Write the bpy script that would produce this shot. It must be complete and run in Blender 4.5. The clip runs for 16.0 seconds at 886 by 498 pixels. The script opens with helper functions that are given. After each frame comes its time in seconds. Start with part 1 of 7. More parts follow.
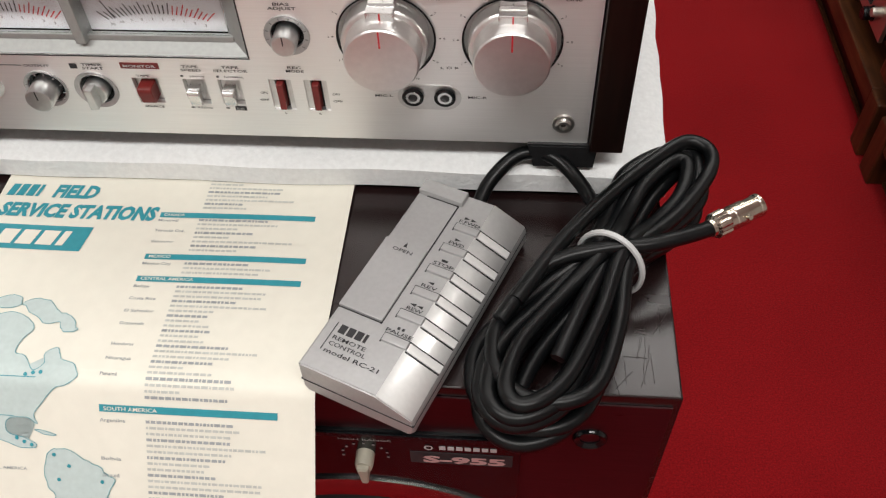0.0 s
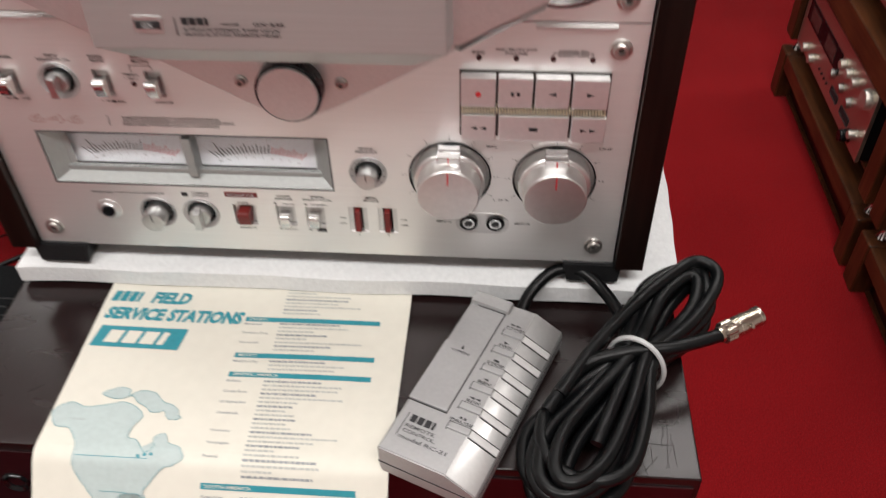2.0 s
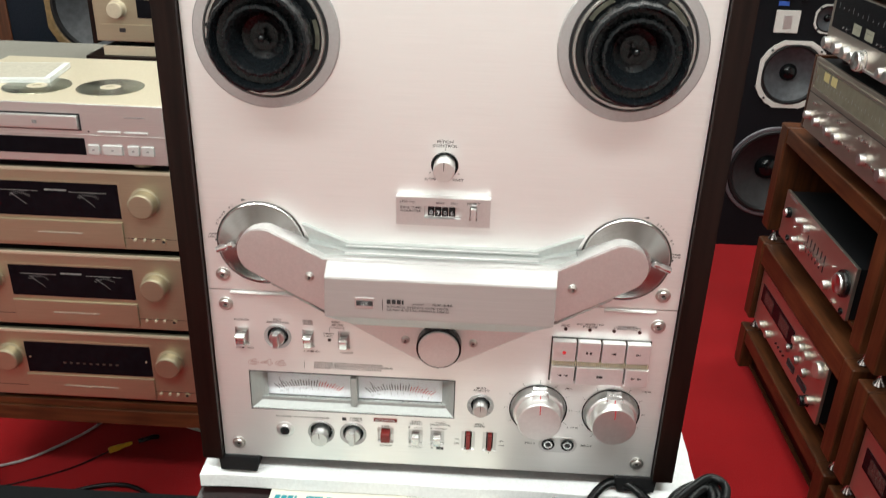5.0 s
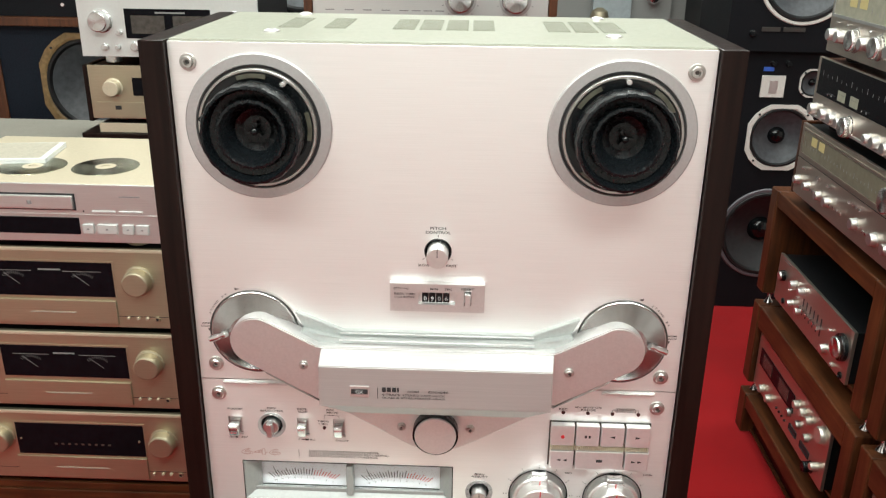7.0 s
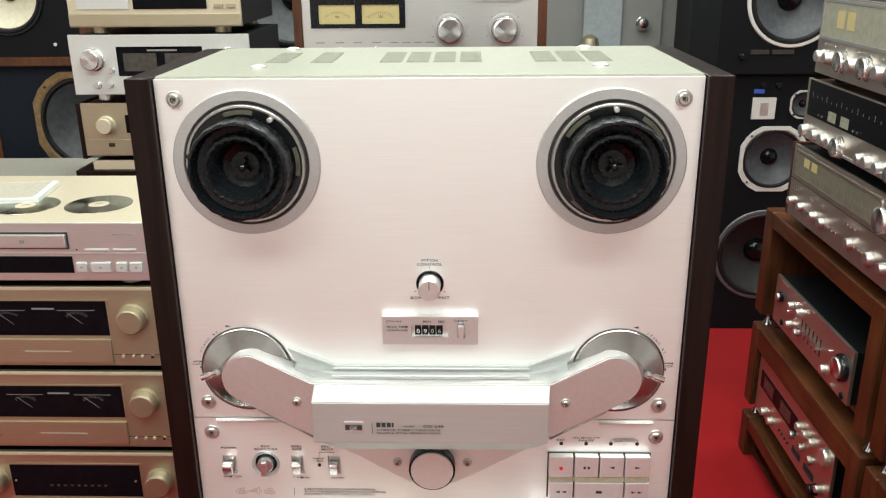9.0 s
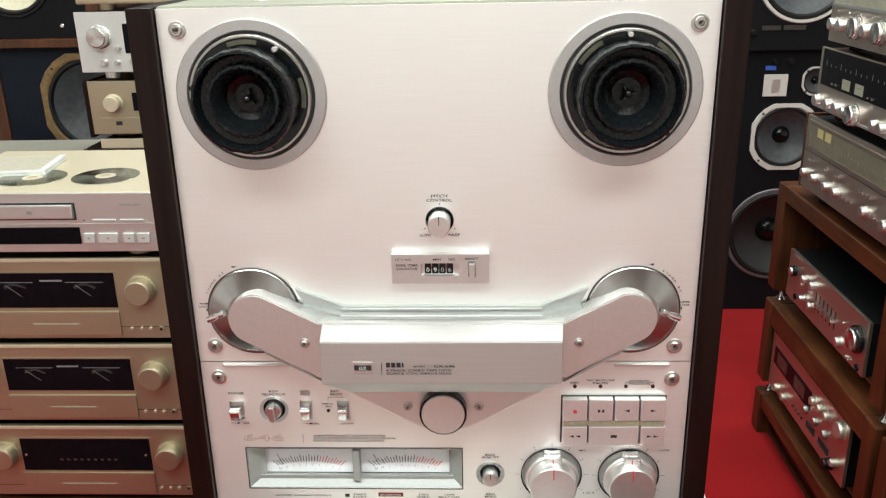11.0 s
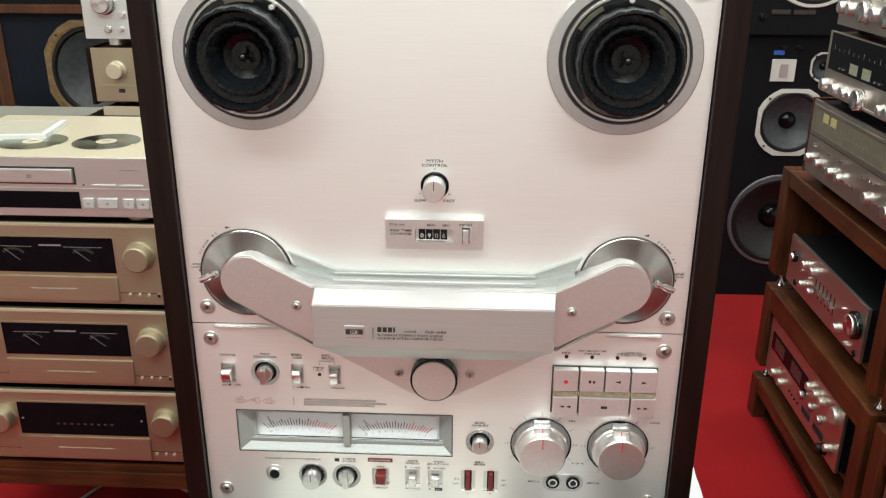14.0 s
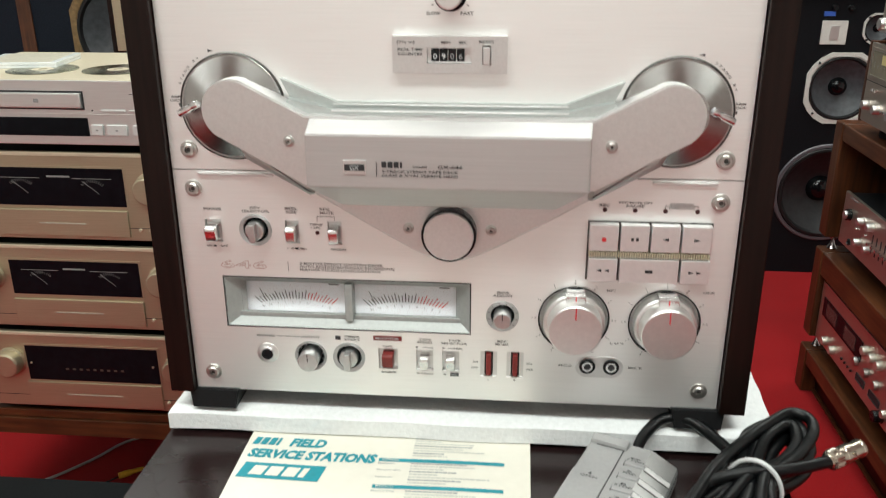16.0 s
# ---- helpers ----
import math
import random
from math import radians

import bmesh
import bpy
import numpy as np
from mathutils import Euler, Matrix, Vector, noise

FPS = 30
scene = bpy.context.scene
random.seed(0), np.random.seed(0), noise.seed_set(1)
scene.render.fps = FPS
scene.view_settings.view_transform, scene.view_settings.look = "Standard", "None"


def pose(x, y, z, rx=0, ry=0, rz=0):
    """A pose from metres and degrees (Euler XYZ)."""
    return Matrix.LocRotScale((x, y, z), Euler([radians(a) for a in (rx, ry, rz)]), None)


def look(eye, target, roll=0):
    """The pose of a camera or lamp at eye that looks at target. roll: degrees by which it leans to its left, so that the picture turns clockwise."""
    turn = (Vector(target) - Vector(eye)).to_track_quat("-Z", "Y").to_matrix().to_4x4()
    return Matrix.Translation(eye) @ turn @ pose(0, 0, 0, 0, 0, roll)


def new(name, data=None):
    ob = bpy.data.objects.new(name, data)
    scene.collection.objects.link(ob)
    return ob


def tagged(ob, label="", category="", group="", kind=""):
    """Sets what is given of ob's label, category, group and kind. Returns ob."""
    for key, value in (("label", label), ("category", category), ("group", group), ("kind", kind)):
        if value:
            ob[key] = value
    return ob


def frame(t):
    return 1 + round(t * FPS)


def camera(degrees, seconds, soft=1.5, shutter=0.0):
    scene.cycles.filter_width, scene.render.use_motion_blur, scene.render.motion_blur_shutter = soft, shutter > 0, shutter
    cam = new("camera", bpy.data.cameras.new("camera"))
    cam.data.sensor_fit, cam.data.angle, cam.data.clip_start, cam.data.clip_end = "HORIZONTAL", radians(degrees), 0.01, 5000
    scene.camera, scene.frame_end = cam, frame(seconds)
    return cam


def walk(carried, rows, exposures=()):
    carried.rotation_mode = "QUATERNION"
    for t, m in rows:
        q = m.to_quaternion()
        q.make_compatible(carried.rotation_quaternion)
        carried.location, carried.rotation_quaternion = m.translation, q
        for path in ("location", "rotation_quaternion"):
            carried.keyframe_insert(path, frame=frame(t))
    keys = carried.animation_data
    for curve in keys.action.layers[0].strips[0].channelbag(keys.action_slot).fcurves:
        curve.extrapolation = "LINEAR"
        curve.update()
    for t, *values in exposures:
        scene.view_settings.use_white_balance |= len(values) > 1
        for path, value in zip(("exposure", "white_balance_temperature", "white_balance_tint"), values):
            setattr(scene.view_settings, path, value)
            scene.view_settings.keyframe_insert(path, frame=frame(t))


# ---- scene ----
cam = camera(55.3, 16.0, 1.2, 0.5)
PATH = [
    (0, (0.158, -0.364, 1.157), (0.009, 0.914, -0.375), -3.0),
    (0.5, (0.152, -0.375, 1.163), (0.014, 0.921, -0.353), -2.5),
    (1, (0.154, -0.383, 1.17), (0.011, 0.943, -0.32), -3.0),
    (1.5, (0.148, -0.389, 1.185), (0.004, 0.979, -0.266), -2.6),
    (2, (0.124, -0.423, 1.225), (-0.007, 1.03, -0.143), -1.4),
    (2.5, (0.081, -0.507, 1.279), (-0.032, 1.052, 0.031), -0.2),
    (3, (0.049, -0.59, 1.316), (-0.052, 1.071, 0.206), 1.0),
    (3.5, (0.039, -0.625, 1.318), (-0.059, 1.096, 0.302), 1.4),
    (4, (0.033, -0.632, 1.329), (-0.06, 1.117, 0.363), 1.4),
    (4.5, (0.028, -0.634, 1.335), (-0.054, 1.141, 0.417), 1.6),
    (5, (0.025, -0.638, 1.35), (-0.044, 1.168, 0.494), 1.7),
    (7.5, (0.026, -0.627, 1.374), (-0.038, 1.247, 0.679), 0.4),
    (8, (0.031, -0.626, 1.382), (-0.032, 1.257, 0.712), 0.0),
    (10.5, (0.029, -0.621, 1.329), (-0.039, 1.267, 0.673), -1.2),
    (11, (0.029, -0.624, 1.321), (-0.052, 1.258, 0.648), -1.2),
    (11.5, (0.032, -0.625, 1.317), (-0.054, 1.252, 0.631), -0.9),
    (12, (0.034, -0.624, 1.311), (-0.053, 1.25, 0.617), -0.7),
    (12.5, (0.033, -0.623, 1.309), (-0.057, 1.246, 0.601), -0.5),
    (13, (0.029, -0.621, 1.311), (-0.062, 1.245, 0.598), -0.3),
    (13.5, (0.034, -0.625, 1.315), (-0.053, 1.243, 0.603), -0.0),
    (14, (0.036, -0.625, 1.309), (-0.052, 1.24, 0.594), 0.2),
    (14.5, (0.035, -0.595, 1.285), (-0.076, 1.266, 0.562), 0.5),
    (15, (0.032, -0.556, 1.24), (-0.116, 1.303, 0.515), 0.9),
    (15.5, (0.039, -0.561, 1.197), (-0.129, 1.298, 0.48), 0.6),
    (16, (0.047, -0.574, 1.16), (-0.123, 1.29, 0.457), -0.2),
]
EXPOSURES = [(0.0, -0.54, 6500, 12), (1.5, -0.58, 6500, 14), (2.5, -0.46, 6480, 13), (3.5, -0.2, 6400, 7), (5.0, 0.03, 6280, 3), (8.0, 0.12, 6260, 1), (10.5, 0.04, 6260, 1), (12.5, 0.0, 6260, 1), (14.0, -0.02, 6260, 1), (16.0, -0.12, 6260, 2)]
walk(cam, [(t, look(eye, target, roll)) for t, eye, target, roll in PATH], EXPOSURES)

# ---- light and exposure ----
scene.view_settings.exposure = 0.0
world = bpy.data.worlds.new("world")
scene.world = world
world.use_nodes = True
world.node_tree.nodes["Background"].inputs[0].default_value = (0.9, 0.95, 1.0, 1)
world.node_tree.nodes["Background"].inputs[1].default_value = 0.03


def ceiling_lamp(x, y, long_x, long_y, watts):
    data = bpy.data.lights.new("ceiling_lamp", "AREA")
    data.shape, data.size, data.size_y, data.energy = "RECTANGLE", long_x, long_y, watts * 0.8
    data.color = (0.975, 0.975, 0.93)
    ob = new("ceiling_lamp", data)
    ob.matrix_world = pose(x, y, 2.66)
    return ob


for lx, ly, watts in ((-0.9, -0.95, 46), (0.5, -0.95, 51), (-1.5, 0.5, 22), (0.1, 0.3, 22), (0.65, 1.15, 20), (0.1, 2.2, 26), (-1.15, 1.75, 20), (1.6, 1.9, 20)):
    ceiling_lamp(lx, ly, 1.2, 0.3, watts)


# ---- materials ----
def material(name, color, rough=0.5, metal=0.0, grain=60.0, vary=0.08, stretch=(1, 1, 1), bump=0.0, stain=0.0, coat=0.0, color2=None,
             rough_vary=0.06, sheen=0.0, aniso=0.0, spec=0.5, grain2=0.0, spun="", turn=0.0):
    m = bpy.data.materials.new(name)
    m.use_nodes = True
    nt = m.node_tree
    n, link = nt.nodes, nt.links.new
    b = n["Principled BSDF"]
    b.inputs["Roughness"].default_value = rough
    b.inputs["Metallic"].default_value = metal
    b.inputs["Specular IOR Level"].default_value = spec
    b.inputs["Coat Weight"].default_value = coat
    b.inputs["Coat Roughness"].default_value = 0.12
    b.inputs["Sheen Weight"].default_value = sheen
    b.inputs["Anisotropic"].default_value = aniso
    b.inputs["Anisotropic Rotation"].default_value = turn
    if spun:
        tg = n.new("ShaderNodeTangent")
        tg.direction_type, tg.axis = "RADIAL", spun
        link(tg.outputs[0], b.inputs["Tangent"])
    co = n.new("ShaderNodeTexCoord")
    mp = n.new("ShaderNodeMapping")
    mp.inputs["Scale"].default_value = stretch
    link(co.outputs["Object"], mp.inputs[0])
    fine = n.new("ShaderNodeTexNoise")
    fine.inputs["Scale"].default_value = grain
    fine.inputs["Detail"].default_value = 5
    link(mp.outputs[0], fine.inputs["Vector"])
    ramp = n.new("ShaderNodeMapRange")
    ramp.inputs["From Min"].default_value, ramp.inputs["From Max"].default_value = 0.3, 0.7
    link(fine.outputs["Fac"], ramp.inputs["Value"])
    mix = n.new("ShaderNodeMix")
    mix.data_type = "RGBA"
    c2 = color2 or tuple(c * (1 - 2 * vary) for c in color)
    mix.inputs["A"].default_value = (*color, 1)
    mix.inputs["B"].default_value = (*c2, 1)
    link(ramp.outputs[0], mix.inputs["Factor"])
    out = mix.outputs["Result"]
    if stain:
        big = n.new("ShaderNodeTexNoise")
        big.inputs["Scale"].default_value = grain2 or 7.0
        big.inputs["Detail"].default_value = 4
        link(co.outputs["Object"], big.inputs["Vector"])
        br = n.new("ShaderNodeMapRange")
        br.inputs["From Min"].default_value, br.inputs["From Max"].default_value = 0.35, 0.7
        br.inputs["To Min"].default_value, br.inputs["To Max"].default_value = 1.0, 1.0 - stain
        link(big.outputs["Fac"], br.inputs["Value"])
        hsv = n.new("ShaderNodeHueSaturation")
        link(out, hsv.inputs["Color"])
        link(br.outputs[0], hsv.inputs["Value"])
        out = hsv.outputs["Color"]
    link(out, b.inputs["Base Color"])
    rr = n.new("ShaderNodeMapRange")
    rr.inputs["To Min"].default_value, rr.inputs["To Max"].default_value = max(0.0, rough - rough_vary), min(1.0, rough + rough_vary)
    link(fine.outputs["Fac"], rr.inputs["Value"])
    link(rr.outputs[0], b.inputs["Roughness"])
    if bump:
        bp = n.new("ShaderNodeBump")
        bp.inputs["Strength"].default_value = bump
        bp.inputs["Distance"].default_value = 0.002
        link(fine.outputs["Fac"], bp.inputs["Height"])
        link(bp.outputs[0], b.inputs["Normal"])
    return m


def glass(name, tint=(1, 1, 1), rough=0.02):
    m = bpy.data.materials.new(name)
    m.use_nodes = True
    n, link = m.node_tree.nodes, m.node_tree.links.new
    b = n["Principled BSDF"]
    b.inputs["Base Color"].default_value = (*tint, 1)
    b.inputs["Roughness"].default_value = rough
    b.inputs["Transmission Weight"].default_value = 1.0
    b.inputs["IOR"].default_value = 1.2
    noise_node = n.new("ShaderNodeTexNoise")
    noise_node.inputs["Scale"].default_value = 40
    mr = n.new("ShaderNodeMapRange")
    mr.inputs["To Min"].default_value, mr.inputs["To Max"].default_value = rough, rough + 0.03
    link(noise_node.outputs["Fac"], mr.inputs["Value"])
    link(mr.outputs[0], b.inputs["Roughness"])
    return m


ALU = material("brushed_aluminium", (0.91, 0.905, 0.895), 0.48, 1.0, 3.0, 0.025, (6, 40, 700), 0.03, rough_vary=0.06, aniso=0.38, turn=0.25)
SATIN = material("satin_aluminium", (0.74, 0.735, 0.73), 0.45, 1.0, 500, 0.03, bump=0.02)
KNOB_ALU = material("spun_aluminium", (0.8, 0.79, 0.78), 0.38, 1.0, 300, 0.03)
DULL_ALU = material("aged_spun_aluminium", (0.5, 0.485, 0.46), 0.34, 1.0, 300, 0.06)
CHROME = material("chrome", (0.82, 0.82, 0.82), 0.22, 1.0, 200, 0.03, rough_vary=0.03)
STEEL = material("turned_steel", (0.44, 0.43, 0.42), 0.24, 1.0, 300, 0.06, (1, 1, 1), rough_vary=0.04, aniso=1.0, spun="Y")
SPUN = material("radially_turned_aluminium", (0.72, 0.71, 0.7), 0.25, 1.0, 300, 0.05, rough_vary=0.04, aniso=1.0, spun="Y")
BOLT = material("nickel_bolt", (0.6, 0.585, 0.56), 0.33, 1.0, 300, 0.08)
LEVER = material("polished_lever", (0.8, 0.79, 0.78), 0.22, 1.0, 300, 0.03)
WHITE_ALU = material("white_anodised_key", (0.83, 0.83, 0.83), 0.4, 0.85, 300, 0.03)
GOLD_RIB = material("brass_rib", (0.85, 0.8, 0.6), 0.4, 0.7, 200, 0.1)
INK = material("black_ink", (0.02, 0.02, 0.022), 0.6, 0.0, 300, 0.1)
GREY_INK = material("grey_ink", (0.25, 0.24, 0.24), 0.6, 0.0, 300, 0.1)
RING_GREY = material("grey_satin_ring", (0.5, 0.49, 0.49), 0.5, 0.8, 400, 0.04, bump=0.02)
TRAY_GREY = material("satin_tray_metal", (0.5, 0.52, 0.51), 0.5, 0.9, 400, 0.03)
COVER = material("fine_brushed_cover", (0.59, 0.58, 0.575), 0.6, 1.0, 3.0, 0.03, (6, 40, 700), 0.02)
RED_INK = material("red_ink", (0.65, 0.03, 0.04), 0.5, 0.0, 300, 0.1)
RED_PLASTIC = material("red_plastic", (0.17, 0.018, 0.016), 0.38, 0.0, 120, 0.15, spec=0.35)
BLACK = material("black_plastic", (0.006, 0.0075, 0.009), 0.27, 0.0, 250, 0.2, bump=0.02, spec=0.28)
GLOSS_BLACK = material("gloss_black_plastic", (0.005, 0.006, 0.007), 0.14, 0.0, 60, 0.2, spec=0.35)
RUBBER = material("black_rubber", (0.012, 0.012, 0.013), 0.5, 0.0, 300, 0.15, bump=0.05, spec=0.3)
CABLE = material("black_cable_jacket", (0.004, 0.0045, 0.005), 0.33, 0.0, 260, 0.2, bump=0.04, stain=0.3, spec=0.24)
SMOKE = material("smoked_window", (0.1, 0.09, 0.08), 0.15, 0.4, 80, 0.2)
DARK_WOOD = material("dark_rosewood", (0.013, 0.0055, 0.0042), 0.3, 0.0, 5.0, 0.35, (30, 30, 1.5), 0.02, spec=0.18)
SPK_TOP = material("dark_cherry_veneer", (0.016, 0.0065, 0.0065), 0.26, 0.0, 6.0, 0.1, (3, 9, 9), 0.0, stain=0.35, spec=0.5, rough_vary=0.07)
SPK_FRONT = material("cherry_baffle", (0.03, 0.004, 0.006), 0.3, 0.0, 30, 0.2, (1, 1, 20), spec=0.35)
WALNUT = material("red_walnut", (0.125, 0.042, 0.0155), 0.36, 0.0, 6.0, 0.3, (16, 16, 1.2), 0.04, stain=0.55, spec=0.4)
WALNUT_LONG = material("red_walnut_lengthwise", (0.125, 0.042, 0.0155), 0.36, 0.0, 6.0, 0.3, (1.2, 16, 16), 0.04, stain=0.55, spec=0.4)
FOAM = material("white_foam_sheet", (0.78, 0.79, 0.79), 0.75, 0.0, 300, 0.05, bump=0.35, stain=0.08, spec=0.3)
PAPER = material("cream_paper", (0.72, 0.695, 0.61), 0.5, 0.0, 120, 0.02, bump=0.02, stain=0.04, spec=0.3)
TEAL = material("teal_ink", (0.02, 0.26, 0.32), 0.5, 0.0, 200, 0.06)
MAP_BLUE = material("pale_blue_ink", (0.47, 0.55, 0.54), 0.55, 0.0, 300, 0.04)
TEXT_GREY = material("faded_print", (0.33, 0.35, 0.36), 0.6, 0.0, 200, 0.1)
CARPET = material("red_carpet", (0.385, 0.011, 0.0145), 0.95, 0.0, 380, 0.25, bump=0.9, stain=0.28, sheen=0.05, spec=0.05, grain2=2.2)
GOLD = material("champagne_aluminium", (0.5, 0.442, 0.318), 0.5, 0.95, 3.0, 0.05, (6, 40, 500), 0.02)
GOLD_LIGHT = material("pale_champagne_lacquer", (0.62, 0.55, 0.41), 0.4, 0.35, 200, 0.04)
SILVER = material("silver_face", (0.72, 0.72, 0.71), 0.38, 0.9, 3.0, 0.04, (6, 40, 400), 0.02)
SILVER_LIGHT = material("pale_silver_face", (0.66, 0.67, 0.66), 0.42, 0.5, 200, 0.03)
WARM_SILVER = material("aged_silver_face", (0.6, 0.54, 0.47), 0.38, 0.95, 4.0, 0.05, (6, 40, 400), 0.02)
CREAM_PAINT = material("cream_grey_enamel", (0.3, 0.303, 0.245), 0.36, 0.0, 250, 0.03, bump=0.03, stain=0.08)
VENT = material("vent_mesh", (0.265, 0.268, 0.215), 0.5, 0.0, 900, 0.1, bump=0.05)
METER_WHITE = material("meter_card", (0.82, 0.83, 0.86), 0.6, 0.0, 200, 0.02)
METER_YELLOW = material("yellowed_meter_card", (0.5, 0.42, 0.19), 0.6, 0.0, 200, 0.04)
WINDOW_BLACK = material("display_window", (0.006, 0.006, 0.008), 0.12, 0.0, 60, 0.2, spec=0.08)
CASE_BLACK = material("black_steel_case", (0.010, 0.0105, 0.012), 0.45, 0.0, 300, 0.2, bump=0.05, stain=0.2, spec=0.3)
BAFFLE = material("black_baffle", (0.0085, 0.009, 0.0115), 0.55, 0.0, 200, 0.2, bump=0.05, spec=0.12)
NAVY_BAFFLE = material("navy_baffle", (0.011, 0.015, 0.024), 0.6, 0.0, 200, 0.2, spec=0.12)
CONE = material("paper_cone", (0.02, 0.02, 0.023), 0.5, 0.0, 60, 0.25, bump=0.05)
CONE_GREY = material("grey_cone", (0.07, 0.075, 0.085), 0.5, 0.0, 60, 0.2)
CONE_CREAM = material("cream_cone", (0.7, 0.66, 0.5), 0.6, 0.0, 80, 0.06)
SURROUND = material("rubber_surround", (0.010, 0.010, 0.011), 0.45, 0.0, 200, 0.2, spec=0.35)
TAN_RING = material("tan_gasket", (0.24, 0.15, 0.06), 0.55, 0.0, 100, 0.2)
WHITE_FRAME = material("white_driver_frame", (0.75, 0.74, 0.7), 0.45, 0.2, 200, 0.05)
BLUE = material("blue_badge", (0.05, 0.14, 0.6), 0.4, 0.0, 200, 0.1)
WALL_GREY = material("grey_wall_paint", (0.25, 0.25, 0.24), 0.7, 0.0, 160, 0.05, bump=0.05, stain=0.1)
WALL_WHITE = material("white_wall_paint", (0.72, 0.71, 0.68), 0.8, 0.0, 160, 0.04, bump=0.05, stain=0.08)
CEILING = material("ceiling_tile_paint", (0.76, 0.75, 0.72), 0.9, 0.0, 90, 0.05, bump=0.1)
PALE_PANEL = material("pale_blue_glass", (0.36, 0.4, 0.42), 0.35, 0.0, 60, 0.08, stain=0.1)
NICKEL = material("nickel_plug", (0.62, 0.57, 0.48), 0.22, 1.0, 200, 0.06)
TIE = material("white_cable_tie", (0.5, 0.51, 0.51), 0.4, 0.0, 200, 0.05)
IVORY = material("ivory_knob", (0.45, 0.42, 0.34), 0.45, 0.0, 150, 0.1)
YELLOW = material("yellow_plug", (0.7, 0.42, 0.03), 0.4, 0.0, 150, 0.1)
GREY_CABLE = material("grey_cable_jacket", (0.45, 0.44, 0.43), 0.5, 0.0, 200, 0.1)
DISC = material("compact_disc", (0.42, 0.4, 0.33), 0.2, 1.0, 30, 0.15, color2=(0.33, 0.36, 0.27), aniso=1.0, spun="Z")
disc_shader = DISC.node_tree.nodes["Principled BSDF"]
disc_shader.inputs["Thin Film Thickness"].default_value = 520.0
disc_shader.inputs["Thin Film IOR"].default_value = 1.5
CLEAR = glass("clear_glass")
CLEAR_PLASTIC = material("clear_case_plastic", (0.75, 0.78, 0.78), 0.15, 0.0, 100, 0.05)
REMOTE = material("silver_grey_lacquer", (0.4, 0.4, 0.4), 0.42, 0.45, 400, 0.03, bump=0.02)
# paler than the body: a lamp's reflection on the slope, put into the colour
REMOTE_LIT = material("lamp_lit_silver", (0.72, 0.72, 0.71), 0.4, 0.35, 400, 0.03)
GREEN_DIAL = material("pale_tuner_dial", (0.33, 0.325, 0.25), 0.2, 0.0, 60, 0.1)


# ---- mesh helpers ----
def box(x0, x1, y0, y1, z0, z1, bevel=0.0, seg=2):
    bm = bmesh.new()
    bmesh.ops.create_cube(bm, size=1.0)
    bm.transform(Matrix.Translation(((x0 + x1) / 2, (y0 + y1) / 2, (z0 + z1) / 2)) @ Matrix.Diagonal((abs(x1 - x0), abs(y1 - y0), abs(z1 - z0), 1)))
    if bevel:
        bmesh.ops.bevel(bm, geom=bm.edges[:], offset=bevel, segments=seg, affect="EDGES", profile=0.6)
    return bm


def add(bm, *others):
    for o in others:
        me = bpy.data.meshes.new("tmp")
        o.to_mesh(me)
        o.free()
        bm.from_mesh(me)
        bpy.data.meshes.remove(me)
    return bm


def prism(pts, y0, y1, bevel=0.0, seg=2):
    """A plate with the outline pts (x, z), from y0 (front) to y1 (back)."""
    bm = bmesh.new()
    a = [bm.verts.new((x, y0, z)) for x, z in pts]
    b = [bm.verts.new((x, y1, z)) for x, z in pts]
    front = bm.faces.new(a)
    bm.faces.new(b[::-1])
    k = len(pts)
    for i in range(k):
        bm.faces.new((a[i], b[i], b[(i + 1) % k], a[(i + 1) % k]))
    bmesh.ops.recalc_face_normals(bm, faces=bm.faces[:])
    if bevel:
        bmesh.ops.bevel(bm, geom=[e for e in bm.edges if all(abs(v.co.y - y0) < 1e-6 for v in e.verts)], offset=bevel, segments=seg, affect="EDGES")
    return bm


def lathe(profile, cx=0.0, cz=0.0, seg=48, wave=None, axis="y"):
    """Turns (radius, depth) pairs round an axis: depth runs along y (or z)."""
    bm = bmesh.new()
    rings = []
    for i, (r, d) in enumerate(profile):
        ring = []
        for k in range(seg):
            a = 2 * math.pi * k / seg
            rr = max(r, 1e-5) + (wave[1] * math.cos(a * wave[0]) if wave and i in wave[2] else 0)
            ring.append(bm.verts.new((cx + rr * math.cos(a), d, cz + rr * math.sin(a)) if axis == "y" else (cx + rr * math.cos(a), cz + rr * math.sin(a), d)))
        rings.append(ring)
    for p, q in zip(rings, rings[1:]):
        for k in range(seg):
            bm.faces.new((p[k], p[(k + 1) % seg], q[(k + 1) % seg], q[k]))
    for ring, (r, d) in ((rings[0], profile[0]), (rings[-1], profile[-1])):
        if r <= 1e-4:
            bmesh.ops.remove_doubles(bm, verts=ring, dist=1e-4)
    bmesh.ops.recalc_face_normals(bm, faces=bm.faces[:])
    return bm


def plug(cx, cz, r, y0, y1, bevel=0.0006, seg=40):
    """A solid turned along y: front face at y0, back at y1."""
    return lathe([(0, y0), (r - bevel, y0), (r - bevel * 0.3, y0 + bevel * 0.3), (r, y0 + bevel), (r, y1), (0, y1)], cx, cz, seg)


